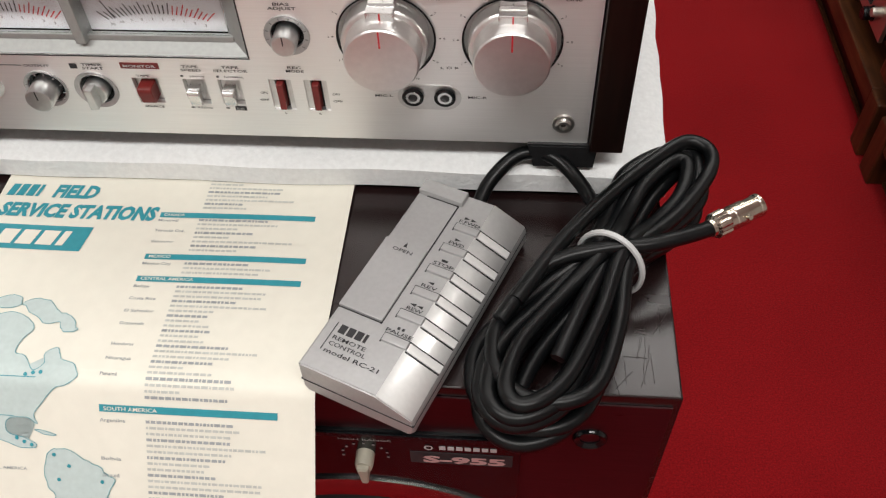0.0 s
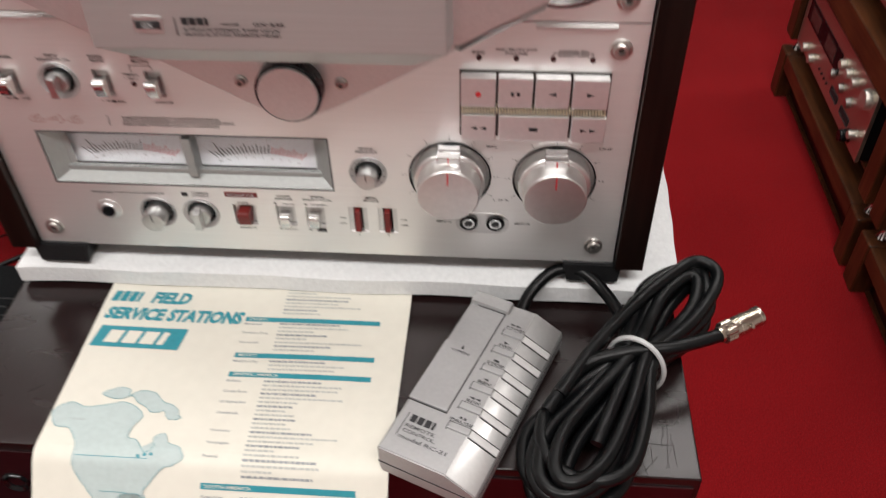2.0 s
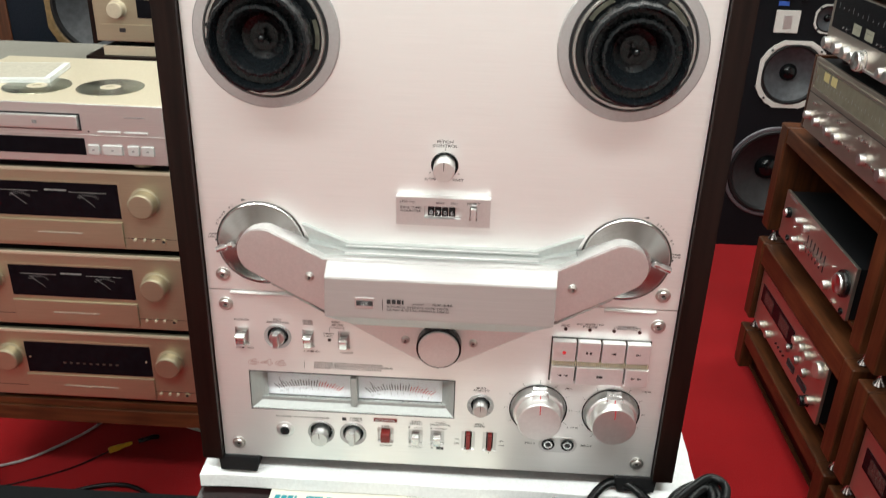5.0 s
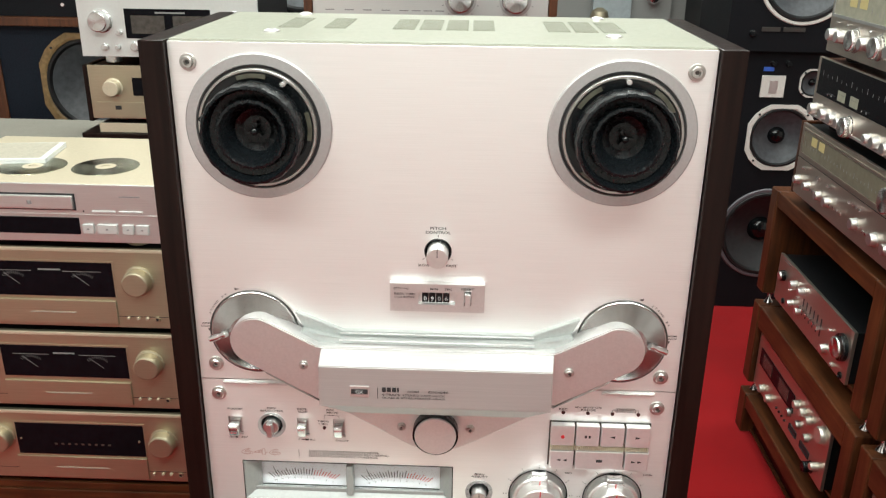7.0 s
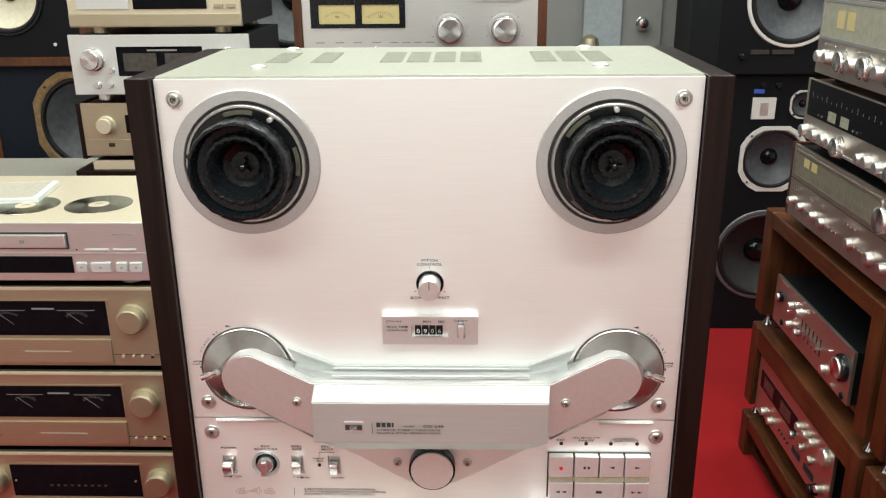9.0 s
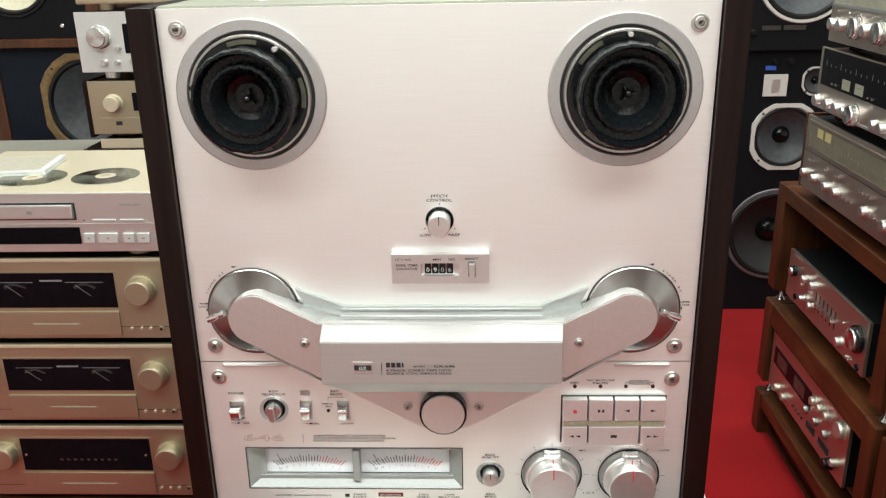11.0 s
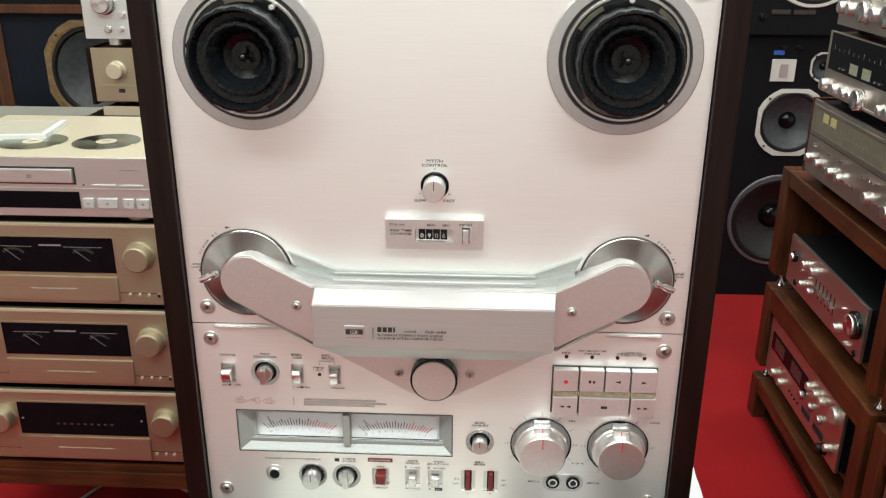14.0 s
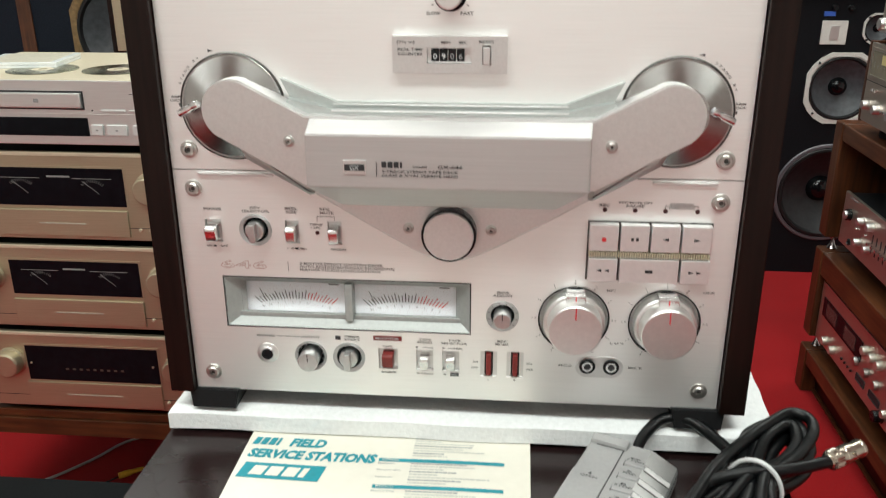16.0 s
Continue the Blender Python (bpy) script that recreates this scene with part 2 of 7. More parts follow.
def spline(points, steps=8, closed=False):
    p = [Vector(v) for v in points]
    k, out = len(p), []
    for i in range(k if closed else k - 1):
        if closed:
            a, b, c, d = p[i - 1], p[i], p[(i + 1) % k], p[(i + 2) % k]
        else:
            a, b, c, d = p[max(i - 1, 0)], p[i], p[i + 1], p[min(i + 2, k - 1)]
        for s in range(steps):
            t = s / steps
            out.append(0.5 * (2 * b + (c - a) * t + (2 * a - 5 * b + 4 * c - d) * t * t + (3 * b - a - 3 * c + d) * t ** 3))
    if not closed:
        out.append(p[-1])
    return out


def tube(points, r, seg=10, steps=8, closed=False):
    """A round cable along a smooth line through the points."""
    line = spline(points, steps, closed)
    bm = bmesh.new()
    rings, normal, k = [], Vector((0, 0, 1)), len(line)
    for i, q in enumerate(line):
        way = (line[(i + 1) % k] - line[i - 1]) if closed else (line[min(i + 1, k - 1)] - line[max(i - 1, 0)])
        way.normalize()
        side = way.cross(normal)
        if side.length < 1e-4:
            side = way.cross(Vector((1, 0, 0)))
        side.normalize()
        normal = side.cross(way)
        rings.append([bm.verts.new(q + r * (math.cos(a) * side + math.sin(a) * normal)) for a in (2 * math.pi * j / seg for j in range(seg))])
    for i in range(k if closed else k - 1):
        p, q = rings[i], rings[(i + 1) % k]
        for j in range(seg):
            bm.faces.new((p[j], p[(j + 1) % seg], q[(j + 1) % seg], q[j]))
    if not closed:
        bm.faces.new(rings[0][::-1])
        bm.faces.new(rings[-1])
    bmesh.ops.recalc_face_normals(bm, faces=bm.faces[:])
    return bm


def holed_plate(x0, x1, z0, z1, y0, y1, rects=(), rounds=(), seg=48):
    """A plate facing -y with square-edged openings (x0, x1, z0, z1) and round ones (x, z, radius), all going through."""
    cells = list(rects) + [(cx - r * 1.06, cx + r * 1.06, cz - r * 1.06, cz + r * 1.06) for cx, cz, r in rounds]
    xs = sorted({round(v, 5) for c in cells for v in c[:2]} | {x0, x1})
    zs = sorted({round(v, 5) for c in cells for v in c[2:]} | {z0, z1})
    bm = bmesh.new()

    def solid(i, j):
        if not (0 <= i < len(xs) - 1 and 0 <= j < len(zs) - 1):
            return False
        mx, mz = (xs[i] + xs[i + 1]) / 2, (zs[j] + zs[j + 1]) / 2
        return not any(a < mx < b and c < mz < d for a, b, c, d in cells)

    def quad(*co):
        bm.faces.new([bm.verts.new(c) for c in co])

    for i in range(len(xs) - 1):
        for j in range(len(zs) - 1):
            if not solid(i, j):
                continue
            a, b, c, d = xs[i], xs[i + 1], zs[j], zs[j + 1]
            quad((a, y0, c), (b, y0, c), (b, y0, d), (a, y0, d))
            quad((a, y1, d), (b, y1, d), (b, y1, c), (a, y1, c))
            inside = {"l": (i - 1, j), "r": (i + 1, j), "b": (i, j - 1), "t": (i, j + 1)}
            for side, (p, q) in inside.items():
                if solid(p, q):
                    continue
                mx, mz = {"l": (a - 1e-5, (c + d) / 2), "r": (b + 1e-5, (c + d) / 2), "b": ((a + b) / 2, c - 1e-5), "t": ((a + b) / 2, d + 1e-5)}[side]
                if any(cx - r * 1.06 < mx < cx + r * 1.06 and cz - r * 1.06 < mz < cz + r * 1.06 for cx, cz, r in rounds):
                    continue
                if side == "l":
                    quad((a, y1, c), (a, y0, c), (a, y0, d), (a, y1, d))
                elif side == "r":
                    quad((b, y0, c), (b, y1, c), (b, y1, d), (b, y0, d))
                elif side == "b":
                    quad((a, y1, c), (b, y1, c), (b, y0, c), (a, y0, c))
                else:
                    quad((a, y0, d), (b, y0, d), (b, y1, d), (a, y1, d))
    for cx, cz, r in rounds:
        s = r * 1.06
        for k in range(seg):
            co = []
            for a in (2 * math.pi * k / seg, 2 * math.pi * (k + 1) / seg):
                ca, sa = math.cos(a), math.sin(a)
                f = s / max(abs(ca), abs(sa))
                co.append(((cx + r * ca, cz + r * sa), (cx + f * ca, cz + f * sa)))
            (p, P), (q, Q) = co
            quad((p[0], y0, p[1]), (P[0], y0, P[1]), (Q[0], y0, Q[1]), (q[0], y0, q[1]))
            quad((p[0], y0, p[1]), (q[0], y0, q[1]), (q[0], y1, q[1]), (p[0], y1, p[1]))
    bmesh.ops.remove_doubles(bm, verts=bm.verts[:], dist=1e-6)
    bmesh.ops.recalc_face_normals(bm, faces=bm.faces[:])
    return bm


# ---- things and parts ----
BASE = {}


def thing(name, label, category, m=None, group="", kind="", local=True, size=1.0):
    """An Empty at a thing's base. Parts are given in its own axes, or (local False) in the world's."""
    ob = new(name)
    ob.empty_display_size = 0.02
    m = m or Matrix()
    ob.matrix_world = m
    BASE[ob] = Matrix.Scale(size, 4) if local else m.inverted()
    return tagged(ob, label, category, group, kind)


def mesh_of(name, bm, mat, sharp=0.6):
    bm.normal_update()
    for f in bm.faces:
        f.smooth = len(f.verts) < 5 and max(abs(c) for c in f.normal) < 0.99995
    for e in bm.edges:
        if len(e.link_faces) == 2 and e.calc_face_angle(0) > sharp:
            e.smooth = False
    me = bpy.data.meshes.new(name)
    bm.to_mesh(me)
    bm.free()
    me.materials.append(mat)
    return me


def part(name, bm, mat, parent, label=""):
    """Links a bmesh as one mesh object under a thing or a part."""
    if parent is not None:
        bm.transform(BASE[parent])
    ob = new(name, mesh_of(name, bm, mat))
    if parent is not None:
        ob.parent = parent
        BASE[ob] = BASE[parent]
    if label:
        tagged(ob, label)
    return ob


def solo(name, bm, mat, label, category, group="", kind=""):
    """A thing of one mesh, given in the world's axes; its origin goes to the middle of its base."""
    lo = [min(v.co[i] for v in bm.verts) for i in range(3)]
    hi = [max(v.co[i] for v in bm.verts) for i in range(3)]
    at = Vector(((lo[0] + hi[0]) / 2, (lo[1] + hi[1]) / 2, lo[2]))
    bm.transform(Matrix.Translation(-at))
    ob = new(name, mesh_of(name, bm, mat))
    ob.location = at
    BASE[ob] = Matrix.Translation(-at)
    return tagged(ob, label, category, group, kind)


GLYPHS = {}


def glyphs(s, bold=0.0):
    """The built-in font's outline of s as vertices and faces, with capitals 1 high, centred across."""
    key = s, bold
    if key not in GLYPHS:
        cu = bpy.data.curves.new("t", "FONT")
        cu.body, cu.resolution_u, cu.size, cu.offset = s, 2, 1.0, bold
        ob = bpy.data.objects.new("t", cu)
        me = bpy.data.meshes.new_from_object(ob)
        v = np.array([p.co[:2] for p in me.vertices]) / 0.69 if len(me.vertices) else np.zeros((0, 2))
        f = [tuple(p.vertices) for p in me.polygons]
        if len(v):
            v[:, 0] -= (v[:, 0].min() + v[:, 0].max()) / 2
        GLYPHS[key] = v, f
        bpy.data.objects.remove(ob)
        bpy.data.curves.remove(cu)
        bpy.data.meshes.remove(me)
    return GLYPHS[key]


def text_bm(s, x, z, h, wide=1.0, width=None, align="C", y=-0.0004, put=None, slant=0.0, bold=0.012):
    """Lettering that faces -y, its middle (or left end) at (x, z), capitals h high. put maps (u, v) to another surface."""
    v, f = glyphs(s, bold)
    bm = bmesh.new()
    if not len(v):
        return bm
    sx = h * wide if width is None else width / (v[:, 0].max() - v[:, 0].min())
    off = -v[:, 0].min() * sx if align == "L" else 0
    put = put or (lambda u, w: (u, y, w))
    vs = [bm.verts.new(put(x + off + p[0] * sx + slant * p[1] * h, z + (p[1] - 0.5) * h)) for p in v]
    for face in f:
        try:
            bm.faces.new([vs[i] for i in face])
        except ValueError:
            pass
    return bm


def print_on(parent, rows, mat=None, y=-0.0004, name="lettering"):
    """Each row (text, x, z, capital height, width) becomes a part of its own."""
    for s, x, z, h, w in rows:
        part(name, text_bm(s, x, z, h, width=w, y=y), mat or INK, parent)


def bars(parent, rows, mat, y=-0.0004, name="printed_bar"):
    """Plain bars (x0, x1, z0, z1)."""
    for a, b, c, d in rows:
        part(name, box(a, b, y, y + 0.0003, c, d), mat, parent)


def ring_ticks(cx, cz, r0, r1, a0, a1, k, w, y):
    """Short strokes round a dial, angles in degrees from straight up, clockwise."""
    bm = bmesh.new()
    for i in range(k):
        a = radians(a0 + (a1 - a0) * i / (k - 1))
        d, n = Vector((math.sin(a), 0, math.cos(a))), Vector((math.cos(a), 0, -math.sin(a))) * w / 2
        c = Vector((cx, y, cz))
        bm.faces.new([bm.verts.new(c + p) for p in (d * r0 - n, d * r0 + n, d * r1 + n, d * r1 - n)])
    return bm


# ---- the room ----
def setting(name, bm, mat, label, category):
    return solo(name, bm, mat, label, category, kind="structure")


setting("floor", box(-2.6, 2.8, -2.25, 3.5, -0.1, 0.0), CARPET, "worn plain red carpet over the whole shop floor", "floor")
setting("ceiling", box(-2.6, 2.8, -2.25, 3.5, 2.7, 2.8), CEILING, "plain off-white painted shop ceiling", "ceiling")
setting("wall_north", box(-2.6, 2.8, 3.5, 3.6, 0.0, 2.7), WALL_GREY, "grey painted wall at the back of the shop", "wall")
# unseen; its distance is set for the brightness and tint reflected in the deck
setting("wall_south", box(-2.6, 2.8, -2.35, -2.25, 0.0, 2.7), WALL_WHITE, "plain white wall, unseen, closing the shop", "wall")
setting("wall_west", box(-2.7, -2.6, -2.25, 3.5, 0.0, 2.7), WALL_WHITE, "plain white wall, unseen, closing the shop", "wall")
setting("wall_east", box(2.8, 2.9, -2.25, 3.5, 0.0, 2.7), WALL_WHITE, "plain white wall, unseen, closing the shop", "wall")


# ---- the reel tape deck ----
SOCKET = material("shaded_socket", (0.1, 0.095, 0.09), 0.4, 0.8, 300, 0.1)
SMALL_KNOB = material("grey_turned_knob", (0.62, 0.63, 0.63), 0.32, 1.0, 300, 0.05)
DEAD_LAMP = material("unlit_red_lamp", (0.04, 0.008, 0.008), 0.3, 0.0, 100, 0.1)
def bolt(parent, cx, cz, y, r, name="bolt"):
    b = part(name, lathe([(0, y - 0.0012), (r * 0.32, y - 0.0012), (r * 0.36, y - 0.0034), (r * 0.6, y - 0.0034), (r * 0.7, y - 0.0028), (r * 0.72, y - 0.0014),
                          (r * 0.95, y - 0.0012), (r, y - 0.0006), (r, y)], cx, cz, 28), BOLT, parent)
    # flat disc whose dark colour stands for the shade inside the socket
    part("socket", lathe([(0, y - 0.0016), (r * 0.27, y - 0.0016)], cx, cz, 6), SOCKET, b, "hexagonal socket, its shade put into the colour")
    return b


def small_knob(parent, cx, cz, well, r, deep, tick=True, pointer=False, label=""):
    """A knob in a shallow round well: washer, dark gap, cap, index line."""
    k = part("knob", plug(cx, cz, r, -deep, 0.004, 0.0009), SMALL_KNOB, parent, label)
    part("washer", lathe([(r * 1.34, 0.002), (r * 1.36, 0.0), (well * 0.93, -0.0004), (well, -0.0010), (well, 0.001)], cx, cz, 44), RING_GREY, k)
    part("gap", lathe([(r, 0.003), (r * 1.36, 0.0018)], cx, cz, 40), BLACK, k)
    if tick:
        part("index_line", box(cx - 0.0003, cx + 0.0003, -deep - 0.0003, -deep + 0.0002, cz + r * 0.1, cz + r * 0.9), INK, k)
    if pointer:
        part("pointer_bar", box(cx - r * 0.33, cx + r * 0.33, -deep - 0.006, -deep + 0.001, cz - r * 0.95, cz + r * 0.95, 0.0006), SMALL_KNOB, k)
    return k


def rocker(parent, cx, cz, w, h, mat, lever=0.0075, up=0.0, name="switch", label="", grip=0.34):
    """A lever switch in a square well; the lever is a wedge, proud at its top."""
    z0, z1 = cz - h * 0.34 + up, cz + h * 0.30 + up
    side = [(0.004, z0), (-lever * 0.70, z0), (-lever, z1 - 0.0028), (-lever * 0.92, z1 - 0.0008), (-lever * 0.7, z1), (0.004, z1)]
    bm = bmesh.new()
    ends = [[bm.verts.new((cx + e * w * grip, y, z)) for y, z in side] for e in (-1, 1)]
    bm.faces.new(ends[0])
    bm.faces.new(ends[1][::-1])
    for k in range(len(side)):
        bm.faces.new((ends[0][k], ends[1][k], ends[1][(k + 1) % len(side)], ends[0][(k + 1) % len(side)]))
    bmesh.ops.recalc_face_normals(bm, faces=bm.faces[:])
    bmesh.ops.bevel(bm, geom=bm.edges[:], offset=0.0005, segments=1, affect="EDGES")
    s = part(name, bm, mat, parent, label)
    part("well", box(cx - w / 2, cx + w / 2, 0.004, 0.005, cz - h / 2, cz + h / 2), SATIN, s)
    return s


DZ = 0.803
deck = thing("reel_tape_deck", "silver brushed-aluminium open-reel tape deck with dark wooden sides", "tape deck", pose(0, 0, DZ), local=False)
SEAM = 0.9995
SMALL_WELLS = [(-0.144, 0.9545, 0.0122), (0.039, 0.8915, 0.0122), (-0.1085, 0.852, 0.0125), (-0.0785, 0.852, 0.0125)]
SWITCHES = {"power": (-0.1758, 0.953, 0.0125, 0.018), "reel": (-0.1165, 0.9535, 0.0105, 0.018), "mute": (-0.0848, 0.9535, 0.0105, 0.018),
            "monitor": (-0.048, 0.852, 0.0150, 0.0175), "speed": (-0.0197, 0.852, 0.0130, 0.0175), "tape": (0.0003, 0.852, 0.0130, 0.0175),
            "left": (0.0293, 0.851, 0.0128, 0.0215), "right": (0.0493, 0.851, 0.0128, 0.0215)}
rects = [(-0.172, 0.0148, 0.8758, 0.9165)] + [(cx - w / 2, cx + w / 2, cz - h / 2, cz + h / 2) for cx, cz, w, h in SWITCHES.values()]
LEVELS = [(0.0915, 0.8912), (0.1573, 0.8905)]
part("lower_panel", holed_plate(-0.2022, 0.2022, 0.8195, SEAM - 0.0004, 0.0, 0.0035, rects, [(x, z, 0.0252) for x, z in LEVELS] + SMALL_WELLS), ALU, deck,
     "brushed aluminium control panel")
DISHES = [(-0.1525, 1.0455), (0.1525, 1.0455)]
upper_panel = part("upper_panel", holed_plate(-0.2022, 0.2022, SEAM + 0.0004, 1.2828, 0.0, 0.0035, [], [(x, z, 0.0362) for x, z in DISHES] + [(0.0, 1.1215, 0.0102)]), ALU, deck,
     "brushed aluminium reel panel")
part("chassis", box(-0.2015, 0.2015, 0.016, 0.198, 0.8215, 1.281), CASE_BLACK, deck)
part("top_cover", add(box(-0.2022, 0.2022, 0.0045, 0.2, 1.2812, 1.2846, 0.0012), box(-0.2022, 0.2022, 0.0038, 0.0055, 1.276, 1.2838)), CREAM_PAINT, deck, "cream-grey enamelled top cover")
for x in (-0.128, -0.0905, -0.0335, -0.0115, 0.0105, 0.0325, 0.094, 0.1165, 0.139):
    bm = box(x - 0.0092, x + 0.0092, 0.08, 0.153, 1.2844, 1.2850)
    for k in range(17):
        bm = add(bm, box(x - 0.0088, x + 0.0088, 0.082 + k * 0.0042, 0.0838 + k * 0.0042, 1.2848, 1.2855))
    part("vent", bm, VENT, deck, "ribbed grey-green vent")
for x, y in ((-0.136, 0.053), (0.134, 0.053), (-0.134, 0.185), (0.138, 0.185)):
    part("cover_screw", lathe([(0.0065, 1.2845), (0.0062, 1.2856), (0.0035, 1.2868), (0.0, 1.2868)], x, y, 24, axis="z"), KNOB_ALU, deck)
for s in (-1, 1):
    part("side_panel", box(min(s * 0.2031, s * 0.2222), max(s * 0.2031, s * 0.2222), -0.006, 0.204, 0.8185, 1.2840, 0.0012), DARK_WOOD, deck, "dark rosewood side panel")
    for y in (0.019, 0.165):
        part("foot", prism([(s * 0.207, 0.803), (s * 0.172, 0.803), (s * 0.168, 0.8205), (s * 0.2085, 0.8205)], y - 0.022, y + 0.022, 0.001), RUBBER, deck, "black rubber foot")
for x, z in ((-0.1878, 1.268), (0.1878, 1.267), (-0.1878, 1.0145), (0.1878, 1.0135), (-0.1878, 0.9855), (0.1878, 0.9835), (-0.1875, 0.835), (0.1875, 0.835)):
    bolt(deck, x, z, 0.0, 0.0064)

# reel tables with their hubs
SLOT = material("smoky_slot", (0.15, 0.145, 0.11), 0.16, 0.3, 90, 0.2, stain=0.5, grain2=60)
for s, turn in ((-1, 1.36), (1, 2.05)):
    cx, cz = s * 0.1375, 1.2195
    ring = part("reel_table", lathe([(0.0474, 0.0), (0.0476, -0.0018), (0.0480, -0.0024), (0.0551, -0.0024), (0.0560, -0.0016), (0.0562, 0.0)], cx, cz, 72), RING_GREY, deck, "satin grey reel surround")
    part("groove", lathe([(0.0400, -0.0004), (0.0476, -0.0004)], cx, cz, 64), INK, ring)
    part("bright_ring", lathe([(0.0425, -0.001), (0.0427, -0.0052), (0.0432, -0.006), (0.0446, -0.006), (0.0452, -0.0052), (0.0454, -0.001)], cx, cz, 72), DULL_ALU, ring)
    flange = part("flange", lathe([(0.0, -0.0050), (0.0426, -0.0050), (0.0428, -0.0040)], cx, cz, 64), GLOSS_BLACK, ring)
    for a0 in (turn, turn - math.pi / 2, turn + math.pi / 2 + 0.3, turn + math.pi):
        pts = []
        for j in range(9):
            a = a0 + 0.55 * j / 8
            pts.append((cx + 0.0416 * math.cos(a), cz + 0.0416 * math.sin(a)))
        for j in range(9):
            a = a0 + 0.55 * (8 - j) / 8
            pts.append((cx + 0.0383 * math.cos(a), cz + 0.0383 * math.sin(a)))
        part("window", prism(pts, -0.0060, -0.0046), SLOT, flange, "dim grey slot window")
    hub = part("hub_adapter", lathe([(0.0330, -0.004), (0.0360, -0.006), (0.0370, -0.010), (0.0374, -0.018), (0.0374, -0.027), (0.0364, -0.0300), (0.0345, -0.0306),
                                     (0.0335, -0.0290), (0.0320, -0.0200), (0.0262, -0.0190)], cx, cz, 144, (20, 0.00032, (2, 3, 4, 5))), BLACK, ring, "ribbed black reel hub adapter")
    part("hub_knob", lathe([(0.0262, -0.016), (0.0266, -0.024), (0.0258, -0.0262), (0.0238, -0.0266), (0.0215, -0.0240), (0.0190, -0.0165), (0.0170, -0.0140), (0.0160, -0.0090), (0.0105, -0.0062), (0.0, -0.0062)],
                           cx, cz, 120, (20, 0.0003, (0, 1, 2, 3))), BLACK, hub)
    spindle = lathe([(0.0, -0.0180), (0.0016, -0.0176), (0.0026, -0.0165), (0.0029, -0.0060)], cx, cz, 24)
    for k in range(3):
        a = turn + k * 2 * math.pi / 3
        fin = box(0.0022, 0.0066, -0.0130, -0.0060, -0.0009, 0.0009, 0.0003)
        fin.transform(Matrix.Translation((cx, 0, cz)) @ Matrix.Rotation(-a, 4, "Y"))
        spindle = add(spindle, fin)
    part("spindle", spindle, GLOSS_BLACK, hub, "three-lobed black spindle")
    for a in ((2.95, 1.0) if s < 0 else (-0.78, 1.57)):
        peg = plug(cx + 0.0412 * math.cos(a), cz + 0.0412 * math.sin(a), 0.0022, -0.0125, -0.004, 0.0006, 16)
        part("peg", peg, BLACK if a in (2.95, -0.78) else CHROME, ring)

# pitch knob and counter
k = part("pitch_knob", plug(0.0, 1.1215, 0.0086, -0.0165, 0.004, 0.0009), KNOB_ALU, deck, "plain aluminium pitch knob")
part("gap", lathe([(0.0086, 0.0015), (0.0102, -0.0006), (0.0108, -0.0008), (0.0110, 0.0)], 0.0, 1.1215, 40), BLACK, k)
part("index_line", box(-0.0003, 0.0003, -0.0168, -0.0160, 1.1225, 1.1298), INK, k)
for a in (-120, 0, 120):
    part("dial_mark", ring_ticks(0, 1.1215, 0.0125, 0.0142, a, a + 1, 2, 0.0004, -0.0004), GREY_INK, deck)
print_on(deck, [("PITCH", 0.0, 1.1412, 0.0022, 0.0125), ("CONTROL", 0.0, 1.1378, 0.0022, 0.0200), ("SLOW", -0.0112, 1.1095, 0.0020, 0.0092), ("FAST", 0.0112, 1.1095, 0.0020, 0.0088)])
counter = part("counter_plate", holed_plate(-0.0383, 0.0383, 1.0712, 1.0955, -0.0062, 0.0, [(-0.0152, 0.0146, 1.0775, 1.0882), (0.0218, 0.0276, 1.0770, 1.0898)]), SATIN, deck, "raised aluminium counter plate")
part("counter_frame", box(-0.0150, 0.0144, -0.0030, -0.0020, 1.0777, 1.0880), SATIN, counter)
for i, digit in enumerate("0906"):
    cx = -0.0098 + i * 0.0057
    wheel = part("number_wheel", box(cx - 0.0026, cx + 0.0026, -0.0042, -0.0031, 1.0788, 1.0872, 0.0004), BLACK if i < 2 else GLOSS_BLACK, counter, "black counter wheel")
    part("digit", text_bm(digit, cx, 1.0822, 0.0036, width=0.0026, y=-0.0045), TIE if i < 2 else GREY_INK, wheel)
part("reset_button", box(0.0224, 0.0270, -0.0105, -0.001, 1.0776, 1.0888, 0.0007), SATIN, counter, "aluminium reset key")
print_on(counter, [("MIN", -0.0025, 1.0915, 0.0017, 0.0060), ("SEC", 0.0090, 1.0915, 0.0017, 0.0058), ("RESET", 0.0247, 1.0920, 0.0017, 0.0104), ("REAL TIME", -0.0262, 1.0868, 0.0017, 0.0170),
                   ("COUNTER", -0.0262, 1.0838, 0.0017, 0.0168), ("(7½ in)", -0.0292, 1.0917, 0.0017, 0.0120)], y=-0.0066)

